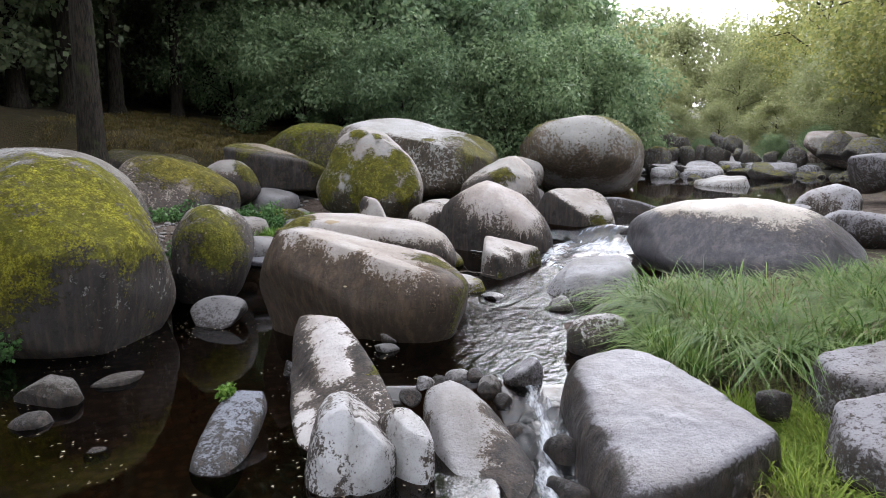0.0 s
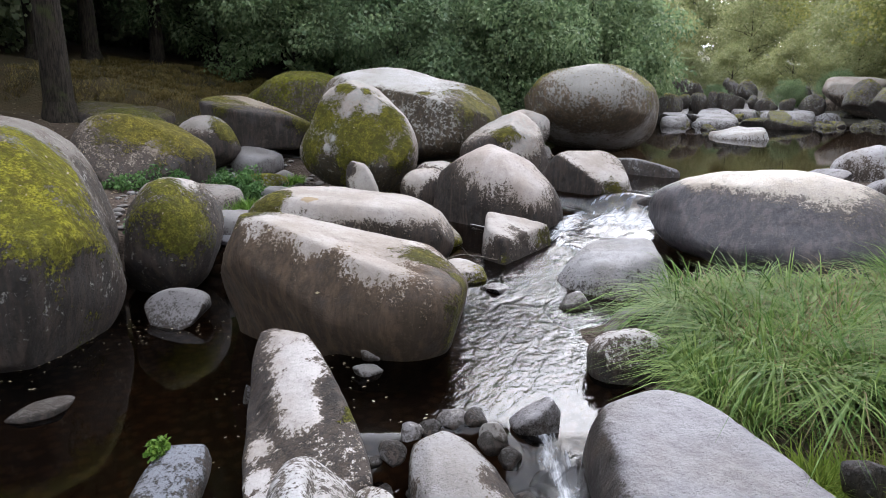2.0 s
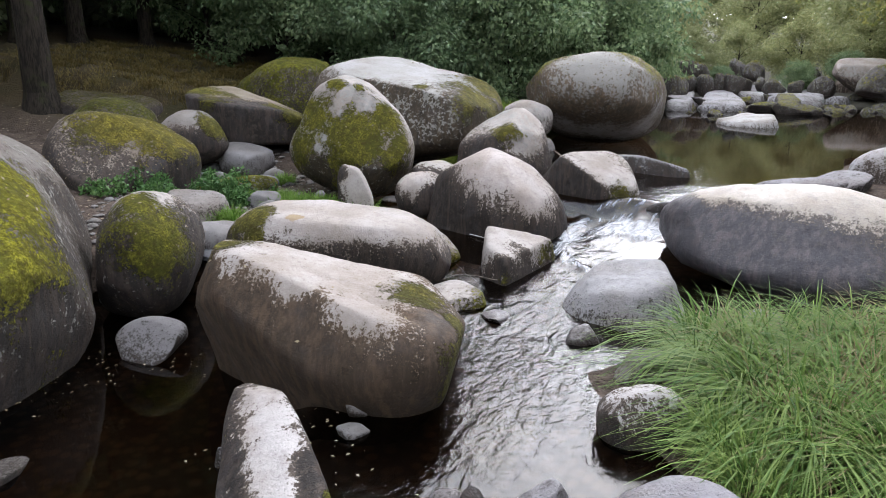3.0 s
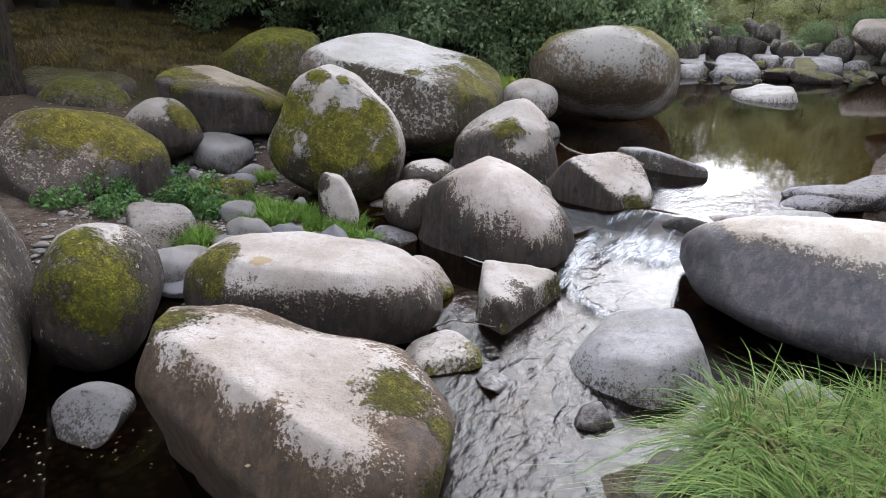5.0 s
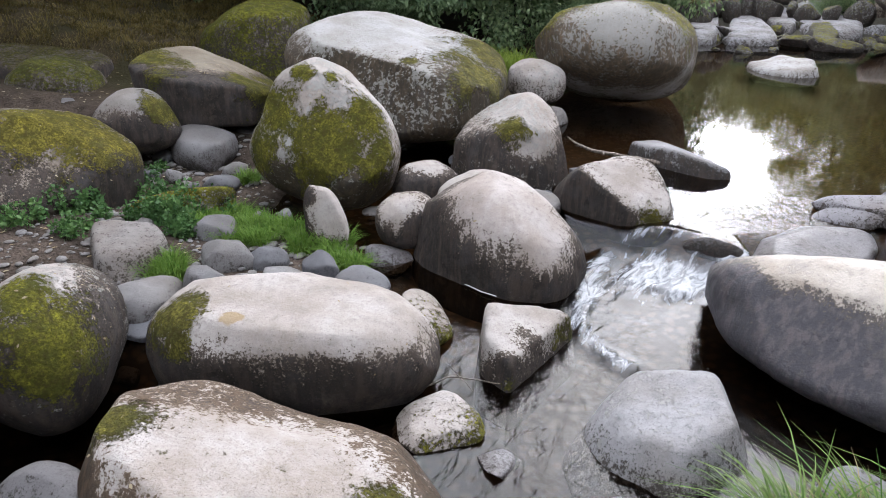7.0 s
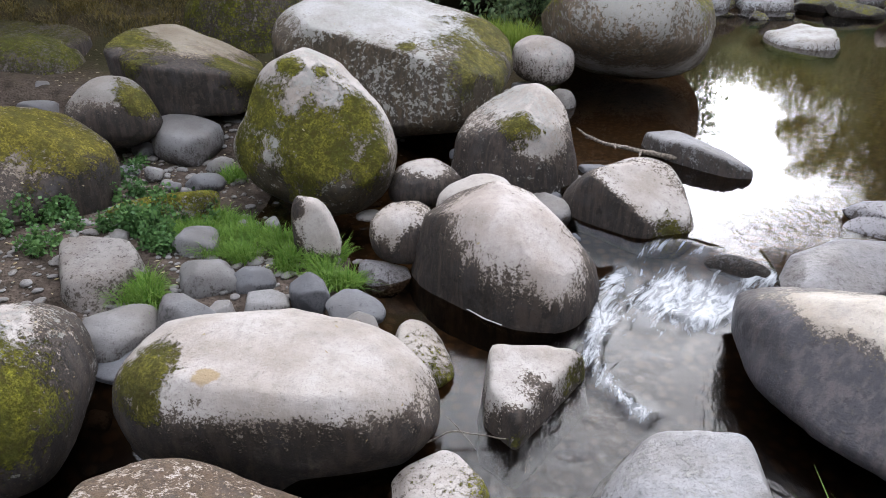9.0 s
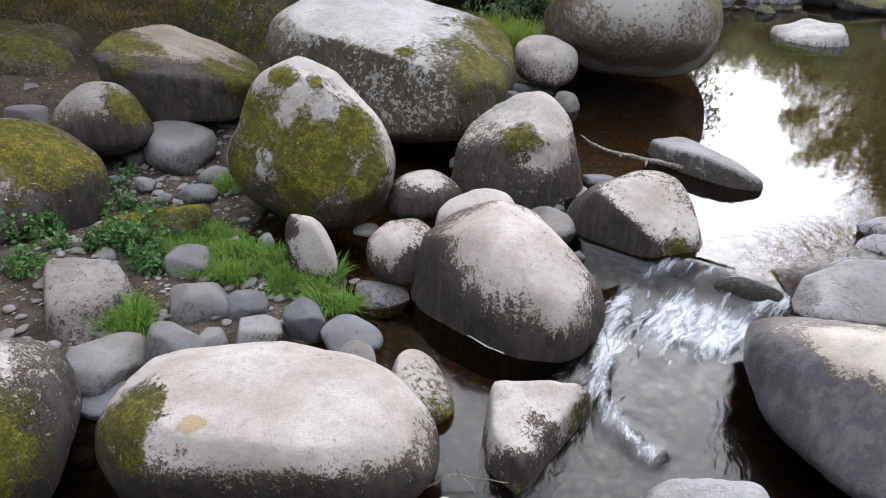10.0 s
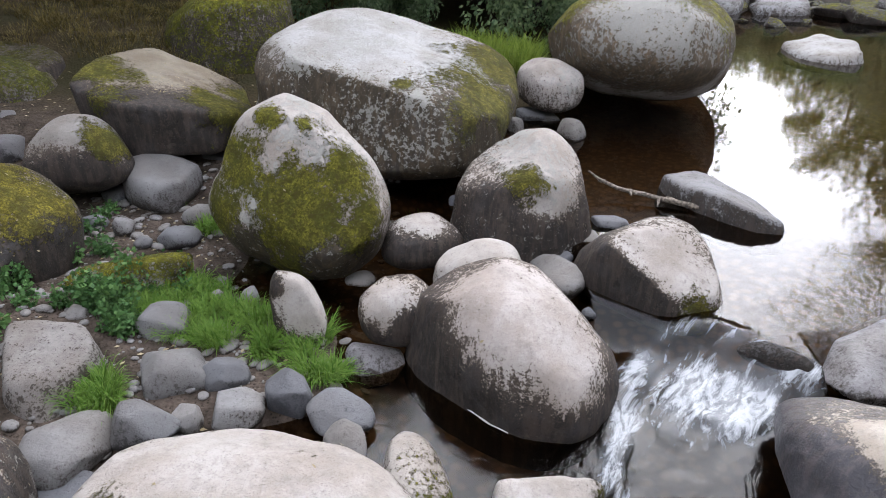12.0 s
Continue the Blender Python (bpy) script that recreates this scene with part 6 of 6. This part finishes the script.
stand(oak, [(-11.2, 21.5, 0.95), (-14, 18, 1.1), (-13, 25, 1.0), (-9, 28, 1.15), (-11.5, 5, 1.0), (-4, 30, 1.1), (-13, -1, 1.0), (-10, -8, 1.0), (-6.5, 25.5, 0.9), (-5, -13, 1.0),
            (13, 7, 1.0), (14, 0.5, 1.0), (11.5, -6, 1.0), (5, -12, 1.1), (17, 13, 1.1), (20, 6, 1.2), (18, -6, 1.2)], "forest trees on the bank", 1)
ash = tree("tree", "dark straight-trunked tree at the forest edge", 7, 15, 6, 4.6, 4.6, 18000, 0.2, LEAF_DARK, 0.33, clumps=100, lean=0.006, clump_r=0.26)
stand(ash, [(-8.45, 16.9, 1.0), (-10.6, 23.0, 0.8), (-9.2, 24.5, 0.7), (-12.6, 21.0, 0.9)], "forest trees on the bank", 9)
hazel = tree("bush", "leafy hazel bush with grey-green leaves at the forest edge", 11, 4.6, 0.3, 2.3, 0.1, 21000, 0.12, LEAF_MID, 0.06, clumps=85, lean=0.1, droop=0.7, narrow=0.27, clump_r=0.25)
stand(hazel, [(-1.2, 22.3, 1.0), (-4.6, 23.8, 1.1), (2.2, 22.8, 1.0), (4.6, 24.8, 1.15), (-7.5, 25.5, 1.1), (1.2, 26, 1.5), (5.0, 28.5, 1.35), (-2.5, 26.5, 1.6), (-11, 28, 1.5), (6.2, 33, 1.2), (-15, 26, 1.6), (-16.5, 21.5, 1.3), (-19, 18, 1.4), (-6, 28.5, 1.8), (-20, 25, 1.8), (-24, 19, 1.7), (12.2, 33.2, 0.28), (15.3, 32.6, 0.33), (9.6, 32.4, 0.3), (17.9, 33.4, 0.4), (18.4, 26.4, 0.35), (17.6, 24.2, 0.3), (13.4, 17.6, 0.3), (10.6, 13.6, 0.32), (3.4, 21.2, 0.45), (-1.0, 20.8, 0.45), (4.4, 21.6, 0.4), (3.5, 30, 2.0), (-1, 31, 2.1)], "bushes along the bank", 2)
willow = tree("bush", "soft grey-green willow bush beside the pool", 17, 6.5, 0.4, 3.1, 0.1, 16000, 0.2, LEAF_WILLOW, 0.09, clumps=100, lean=0.08, droop=0.2, narrow=0.2, clump_r=0.24)
stand(willow, [(11.5, 35.2, 0.42), (14.2, 36.4, 0.45), (16.8, 35.6, 0.5), (19.8, 35.2, 0.6), (9.3, 34.6, 0.5), (22.5, 39, 1.05), (26, 43, 1.3), (7.4, 40, 1.1), (4, 43, 1.5), (9.5, 48, 1.2), (14, 77, 2.1), (12, 92, 2.2), (20, 94, 2.4), (28, 93, 2.1), (36, 90, 2.0), (44, 84, 2.2), (20, 75, 1.9), (26, 76, 1.85), (32, 73, 1.6), (37, 66, 2.0), (18, 60, 0.9), (24, 58, 1.0), (12.5, 56, 1.0), (28.5, 52, 1.1)], "willow bushes beyond the pool", 3)
alder = tree("tree", "tall alder tree with yellow-green leaves by the pool", 23, 12, 3, 4.0, 1.2, 26000, 0.14, LEAF_OLIVE, 0.2, clumps=110, droop=0.3, clump_r=0.25)
stand(alder, [(23, 34.5, 1.0), (19.6, 29.2, 1.2), (17.2, 21.4, 1.05), (26, 28.5, 1.1), (21, 25, 1.0), (18, 19, 0.95), (30, 36, 1.2), (24, 20, 1.2), (-2, -18, 1.1), (4, 56, 1.1), (29.5, 56, 1.35), (34, 45, 1.3), (1, 44, 1.1)], "alder trees on the far bank", 4)


holly = tree("bush", "dense dark understory bush in the forest shade", 29, 5.0, 0.3, 3.0, 0.0, 15000, 0.19, LEAF_DARK, 0.06, clumps=90, droop=0.5, clump_r=0.26)
stand(holly, [(-14, 22, 1.0), (-18, 24, 1.2), (-22, 26, 1.5), (-26, 20, 1.5), (-12, 31, 1.5), (-17, 33, 1.7), (-7, 32, 1.5), (-22, 14, 1.4), (-17, 9, 1.3), (-16, 2, 1.3), (-28, 30, 2.0), (-17, 39, 2.0), (-21, 45, 2.4), (-9, 43, 2.2), (-26, 38, 2.2), (-15, 50, 2.6), (-23, 36, 2.2), (-13, 38, 2.2), (-4, 36, 2.0), (4, 36, 1.6), (-30, 12, 2.0), (16.5, 5, 1.2), (17, -2, 1.3), (13, -10, 1.3), (0, -17, 1.5), (-9, -13, 1.4), (22, 14, 1.4)], "understory bushes in the forest", 6)


# ---- grass ----
def blades(bases, length, rng, bend=0.9, width=0.005, spread=0.5, lean=(0, 0), outward=None):
    """Arching blades: four segments each, tapering to a point; outward: the way each one falls."""
    n = len(bases)
    az = rng.random(n) * 2 * np.pi if outward is None else outward + rng.normal(size=n) * 0.28
    dirs = np.stack([np.cos(az), np.sin(az)], -1) * spread + np.array(lean) + rng.normal(size=(n, 2)) * 0.15
    ln = length * (0.55 + 0.75 * rng.random(n))
    b = bend * (0.5 + rng.random(n))
    s = np.linspace(0, 1, 5)
    out = ln[:, None] * (s[None] * 0.35 + b[:, None] * 0.55 * s[None] ** 2)
    up = ln[:, None] * (s[None] - 0.55 * np.minimum(b, 1.5)[:, None] * s[None] ** 2.4)
    c = np.concatenate([bases[:, None, :2] + dirs[:, None] * out[..., None], (bases[:, 2:3] + up)[..., None]], -1)
    side = np.stack([-dirs[:, 1], dirs[:, 0], np.zeros(n)], -1)
    side /= np.linalg.norm(side, axis=1, keepdims=True) + 1e-6
    w = width * (0.7 + 0.6 * rng.random(n))[:, None] * np.array([0.8, 1, 0.9, 0.6, 0.08])[None]
    v = np.stack([c - side[:, None] * w[..., None], c + side[:, None] * w[..., None]], 2).reshape(-1, 3)
    i = (np.arange(n)[:, None] * 10 + np.arange(4)[None] * 2).ravel()
    return v, np.stack([i, i + 1, i + 3, i + 2], -1)


def tussocks(name, label, spots, material, per, length, radius, seed, bend=0.9, width=0.005, spread=0.5):
    rng = np.random.default_rng(seed)
    pieces = []
    for x, y, k in spots:
        n = int(per * k)
        a, r = rng.random(n) * 2 * np.pi, radius * k * rng.random(n) ** 0.6
        bx, by = x + r * np.cos(a), y + r * np.sin(a)
        base = np.stack([bx, by, ground_height(bx, by) - 0.02], -1)
        pieces.append(blades(base, length * (0.8 + 0.35 * k * 0.5), rng, bend, width, spread, lean=rng.normal(size=2) * 0.2, outward=a))
    ob = part(name, mesh_from(name, *join(pieces), smooth=False), material)
    return tagged(ob, label, "grass", kind="stuff")


def scatter(rng, n, inside):
    out = []
    while len(out) < n:
        q = inside(rng)
        if q:
            out.append(q)
    return out


def bank_spot(rng):
    y = 5.0 + 1.95 * rng.random()
    x0 = float(np.interp(y, (4.6, 5.5, 6.0, 6.4, 6.8, 7.2), (2.0, 2.0, 2.0, 1.95, 1.85, 2.8)))
    x = x0 + 0.1 + (4.6 - 0.2 * (y - 4)) * rng.random() ** 1.2
    if x > 6:
        return None
    return (x, y, 0.55 + 0.75 * rng.random())


def apart(places, gap):
    """Those of the places that keep a gap from one another."""
    kept = []
    for q in places:
        if all((q[0] - k[0]) ** 2 + (q[1] - k[1]) ** 2 > gap * gap for k in kept):
            kept.append(q)
    return kept


r = random.Random(5)
tussocks("sedge_grass", "long arching green sedge grass on the gravel bank", apart(scatter(r, 700, bank_spot), 0.31), GRASS, 380, 0.68, 0.13, 31, bend=1.35, width=0.0056, spread=0.7)
tussocks("sedge_fringe", "long green sedge blades leaning over the stone slab", [(1.66 + 0.25 * r.random(), 4.75 + 0.9 * r.random(), 0.7 + 0.4 * r.random()) for _ in range(12)], GRASS, 170, 0.5, 0.1, 35, bend=1.2, width=0.0045)
tussocks("dry_grass", "straw-coloured dry grass blades among the green sedge", scatter(r, 150, bank_spot), GRASS_DRY, 62, 0.55, 0.17, 32, bend=1.3, width=0.0045)
tussocks("fresh_grass", "bright fresh green grass beside the stone slab", [(1.9 + 1.6 * r.random(), 3.0 + 1.45 * r.random(), 0.6 + 0.6 * r.random()) for _ in range(120)], GRASS_LIME, 120, 0.36, 0.13, 33, bend=0.9, width=0.004)
tussocks("straw_grass", "flattened straw-coloured grass at the foot of the slab", [(1.6 + 1.6 * r.random(), 3.2 + 2.1 * r.random(), 0.6 + 0.5 * r.random()) for _ in range(90)], GRASS_DRY, 70, 0.26, 0.14, 34, bend=1.5, width=0.004)

# turf, dry bank grass and herbs
rg = random.Random(8)
tussocks("bank_grass", "thin brown and olive grass on the shaded bank", [(-10.5 + 8.5 * rg.random(), 17.9 + 6.5 * rg.random(), 0.6 + 0.6 * rg.random()) for _ in range(420)], GRASS_BROWN, 95, 0.18, 0.34, 41, bend=0.9, width=0.006)
tussocks("turf_grass", "short bright green grass between river stones", [(x + 0.8 * w * (rg.random() - 0.5), y + 0.7 * w * (rg.random() - 0.5), 0.6 + 0.5 * rg.random()) for x, y, w, n in ((-2.6, 10.3, 0.6, 14), (-1.9, 11.3, 0.9, 26), (-1.25, 11.15, 0.8, 22), (-0.85, 10.75, 0.4, 10), (-2.4, 11.8, 1.1, 26), (-3.4, 14.2, 0.5, 6), (-0.15, 13.75, 0.2, 5), (-2.55, 13.4, 0.35, 7), (-2.9, 12.0, 0.6, 10)) for _ in range(n)], GRASS_FRESH, 100, 0.27, 0.12, 42, bend=0.9, width=0.0045)
tussocks("bank_turf", "tall fresh green grass behind the great flat boulder", [(0.3 + 1.7 * rg.random(), 19.5 + 1.2 * rg.random(), 0.8 + 0.5 * rg.random()) for _ in range(70)], GRASS_LIME, 100, 0.8, 0.18, 43, bend=0.8, width=0.006)


def herb(x, y, height, spread, stems, seed, label="green nettle clump with toothed leaves among the stones", z=None, leaf=0.05, material=None):
    """A clump of herbs: thin stems with paired leaves."""
    rng = np.random.default_rng(seed)
    root = tagged(new("nettle_clump"), label, "plant", "nettles by the stream")
    z = float(ground_height(np.array([x]), np.array([y]))[0]) if z is None else z
    root.location = (x, y, z)
    st, lf = [], []
    for _ in range(stems):
        a, r0 = rng.random() * 2 * np.pi, spread * rng.random() ** 0.6
        b = np.array([r0 * np.cos(a), r0 * np.sin(a), 0])
        h = height * (0.5 + 0.6 * rng.random())
        tip = b + np.array([rng.normal() * 0.12 * h, rng.normal() * 0.12 * h, h])
        st.append(tube([b, (b + tip) / 2 + rng.normal(size=3) * 0.01, tip], 0.0025, 0.0015, 4))
        n = 9
        at = b + (tip - b) * np.linspace(0.25, 1, n)[:, None]
        lf.append(leaf_cloud(at, np.full(n, leaf * 0.9), n * 3, leaf, 0.25, rng, 0.36))
    part("stem", mesh_from("stem", *join(st)), HERB, root)["kind"] = "stuff"
    part("foliage", mesh_from("foliage", *join(lf), smooth=False), material or HERB, root)["kind"] = "stuff"
    return root


for i, (x, y, h, s, n) in enumerate([(-3.0, 11.75, 0.4, 0.4, 44), (-2.6, 12.05, 0.28, 0.3, 20), (-4.15, 11.7, 0.35, 0.32, 34), (-4.5, 11.2, 0.24, 0.3, 26), (-3.9, 12.4, 0.25, 0.25, 16), (-3.5, 14.2, 0.32, 0.28, 18), (-3.75, 11.5, 0.14, 0.14, 7), (-4.0, 13.2, 0.2, 0.2, 8), (-3.55, 9.3, 0.25, 0.15, 8),
                                      (-4.40, 12.10, 0.3, 0.2, 22), (-3.99, 11.69, 0.28, 0.2, 20), (-4.69, 12.38, 0.25, 0.2, 18), (-3.39, 11.43, 0.2, 0.1, 8), (-2.82, 11.30, 0.26, 0.2, 22), (-3.06, 11.57, 0.3, 0.2, 20), (-3.55, 12.73, 0.2, 0.12, 10), (-3.98, 13.72, 0.16, 0.14, 9), (-3.79, 10.94, 0.2, 0.18, 16), (-2.62, 11.18, 0.22, 0.16, 12)]):
    herb(x, y, h, s, n, 60 + i)


herb(-1.52, 4.68, 0.09, 0.05, 9, 90, "small bright green plant growing on the tilted rock", z=0.0, leaf=0.035, material=GRASS_FRESH)
herb(-4.0, 6.0, 0.3, 0.2, 14, 91, "dark green herbs at the pool's edge", z=-0.2)


# bedrock plates and rubble at the head of the pool
rs = np.random.default_rng(55)
for i in range(46):
    x, y = 6.2 + 11.5 * rs.random(), 25.6 + 5.2 * rs.random()
    if x < 6.2 + 0.45 * (y - 25.6):
        continue
    plate = i < 8 and y > 28.5
    w = (0.55 + 0.9 * rs.random()) if plate else 0.16 + 0.3 * rs.random()
    z = max(POOL, float(ground_height(np.array([x]), np.array([y]))[0]))
    boulder("stone", "low pale bedrock plate at the head of the pool" if plate else "loose grey stone on the bedrock", SHELF if plate else FARSTONE, (x, y, z - 0.03), (w, w * (0.5 + 0.3 * rs.random()), (0.2 + 0.12 * rs.random()) * (1 if plate else w * 2)),
            (rs.normal() * 5, rs.normal() * 5, rs.random() * 180), 2.6, 0.1, tuple(rs.normal(size=10) * 0.07), 4, angular=0.6, group="stones at the head of the pool")

# stones damming the brink of the near pool
for i, (x, y) in enumerate([(-0.5, 4.68), (-0.36, 4.72), (-0.24, 4.78), (-0.14, 4.9), (-0.1, 4.62), (-0.16, 4.45), (-0.12, 4.3), (-0.3, 4.6), (-0.04, 4.99), (0.1, 5.08), (0.24, 5.1), (-0.17, 4.15)]):
    w = 0.045 + 0.04 * rs.random()
    z = float(water_level(np.array([x]), np.array([y]))[0])
    boulder("stone", "small wet stone damming the near pool", DARKSTONE if i % 3 else WETSTONE, (x, y, z + (0.0 if y > 4.5 else -0.02)), (w * 1.2, w, w * 0.7), (5, 8, 40 * i), 2.5, 0.0, tuple(rs.normal(size=10) * 0.07), 3, angular=0.7, group="stones by the stream")


# ---- driftwood, floating bits and fallen leaves ----
def driftwood(name, label, points, r0, r1, twigs, seed):
    rng = np.random.default_rng(seed)
    pts = np.array(points, float)
    root = tagged(new(name), label, "branch")
    s = np.linspace(0, 1, 14)
    k = np.linspace(0, 1, len(pts))
    line = np.stack([np.interp(s, k, pts[:, a]) for a in range(3)], -1) + rng.normal(size=(14, 3)) * r0 * 0.4
    part("stem", mesh_from("stem", *tube(line, r0, r1, 7)), DRIFT, root)
    for _ in range(twigs):
        i = rng.integers(2, 13)
        d = rng.normal(size=3) * np.array([1, 1, 0.4])
        d /= np.linalg.norm(d)
        ln = 0.08 + 0.14 * rng.random()
        part("twig", mesh_from("twig", *tube([line[i], line[i] + d * ln * 0.5 + np.array([0, 0, 0.01]), line[i] + d * ln], r1 * 0.8, r1 * 0.3, 5)), DRIFT, root)
    return root


DRIFT = plain("driftwood", (0.045, 0.034, 0.026), (0.17, 0.14, 0.11), 0.85, 30.0)
driftwood("driftwood_branch", "bleached driftwood branch lying across the pool's edge", [(2.05, 14.2, 0.72), (2.2, 14.15, 0.62), (2.45, 14.0, 0.55), (3.0, 13.75, 0.51), (3.72, 13.35, 0.47)], 0.012, 0.042, 7, 71)
driftwood("fallen_twig", "thin bare twig over the run between stones", [(-0.1, 8.5, 0.1), (0.25, 8.68, 0.16), (0.45, 8.66, 0.14), (0.66, 8.66, 0.1)], 0.008, 0.005, 2, 72)


def bits(name, label, places, size, material, seed, normals=None):
    """Small flat leaves or flakes lying at places."""
    rng = np.random.default_rng(seed)
    n = len(places)
    a = rng.random(n) * 2 * np.pi
    d = np.stack([np.cos(a), np.sin(a), rng.normal(size=n) * 0.15], -1)
    up = np.tile([0, 0, 1.0], (n, 1)) if normals is None else normals
    d -= up * (d * up).sum(1, keepdims=True)
    d /= np.linalg.norm(d, axis=1, keepdims=True)
    e = np.cross(up, d)
    ln = size * (0.5 + rng.random(n))[:, None]
    v = np.stack([places - d * ln, places + e * ln * 0.5 + up * ln * 0.15, places + d * ln, places - e * ln * 0.5 + up * ln * 0.12], 1).reshape(-1, 3)
    ob = part(name, mesh_from(name, v, np.arange(4 * n).reshape(-1, 4), smooth=False), material)
    return tagged(ob, label, "leaves", kind="stuff")


rb = np.random.default_rng(77)
n = 900
fx, fy = -4.2 + 4.2 * rb.random(n), 3.0 + 4.6 * rb.random(n) ** 0.8
keep = vnoise(np.stack([fx * 1.2, fy * 1.2, 0 * fx], -1), 7) > -0.15
fx, fy = fx[keep], fy[keep]
bits("floating_leaves", "small pale leaves and flecks floating on the dark pool", np.stack([fx, fy, water_height(fx, fy) + 0.006], -1), 0.013, FALLEN, 78)
n = 2600
gx, gy = -11 + 10 * rb.random(n), 9.4 + 13 * rb.random(n)
gz = ground_height(gx, gy)
keep = gz > water_level(gx, gy) + 0.04
bits("fallen_leaves", "dry brown leaves scattered over the bank", np.stack([gx, gy, gz + 0.012], -1)[keep], 0.026, FALLEN, 79)
if LEAFY:
    q = np.concatenate([a for a, _ in LEAFY])
    o = np.concatenate([b_ for _, b_ in LEAFY])
    bits("moss_leaves", "tiny yellow leaves caught on the moss of the boulders", q + o * 0.01, 0.015, FALLEN, 80, o)

# gravel between the stones of the bank
ball_v, ball_f = ball(2)
rg2 = np.random.default_rng(91)
gravel = []
for _ in range(1500):
    x, y = (-4.4 + 4.0 * rg2.random(), 9.5 + 5.3 * rg2.random()) if _ < 1400 else (-0.22 + 0.14 * rg2.random(), 3.6 + 1.2 * rg2.random())
    z = float(ground_height(np.array([x]), np.array([y]))[0])
    s = 0.012 + 0.06 * rg2.random() ** 3.0
    v = ball_v * (s * np.array([1 + 0.5 * rg2.random(), 1, 0.55])) * (1 + 0.18 * rg2.normal(size=(1, 3)))
    a = rg2.random() * 6.28
    c, d = math.cos(a), math.sin(a)
    v = v @ np.array([[c, -d, 0], [d, c, 0], [0, 0, 1]]).T
    v = v + 0.15 * s * vnoise(ball_v * 1.7 + 9.1 * _, 3)[:, None] * ball_v
    gravel.append((v + np.array([x, y, z + 0.2 * s]), ball_f))
tagged(part("gravel", mesh_from("gravel", *join(gravel)), COBBLE), "loose grey gravel between the river stones", "gravel", kind="stuff")


def ribbon(name, label, points, z, half, material):
    """A narrow strip lying on the water along plan points."""
    pts = np.array(points, float)
    s = np.linspace(0, len(pts) - 1, 60)
    x, y = np.interp(s, np.arange(len(pts)), pts[:, 0]), np.interp(s, np.arange(len(pts)), pts[:, 1])
    d = np.stack([np.gradient(x), np.gradient(y)], -1)
    d /= np.linalg.norm(d, axis=1, keepdims=True)
    w = half * (0.6 + 0.5 * vnoise(np.stack([x * 9, y * 9, 0 * x], -1), 4))[:, None]
    a = np.stack([x, y], -1)
    nrm = np.stack([-d[:, 1], d[:, 0]], -1)
    low = np.concatenate([a - nrm * w, np.full((60, 1), z)], -1)
    mid = np.concatenate([a, np.full((60, 1), z + half * 0.7)], -1)
    top = np.concatenate([a + nrm * w, np.full((60, 1), z)], -1)
    v = np.concatenate([low, mid, top])
    i = np.arange(59)
    f = np.concatenate([np.stack([i, i + 1, i + 61, i + 60], -1), np.stack([i + 60, i + 61, i + 121, i + 120], -1)])
    return tagged(part(name, mesh_from(name, v, f), material), label, "foam", kind="stuff")


FOAM = plain("foam", (0.30, 0.29, 0.27), (0.42, 0.41, 0.39), 0.6, 60.0)
ribbon("foam_line", "thin pale line of foam along the boulder's waterline", [(-0.01, 10.77), (0.11, 10.64), (0.25, 10.5), (0.43, 10.31), (0.58, 10.15), (0.72, 10.05)], 0.17, 0.012, FOAM)
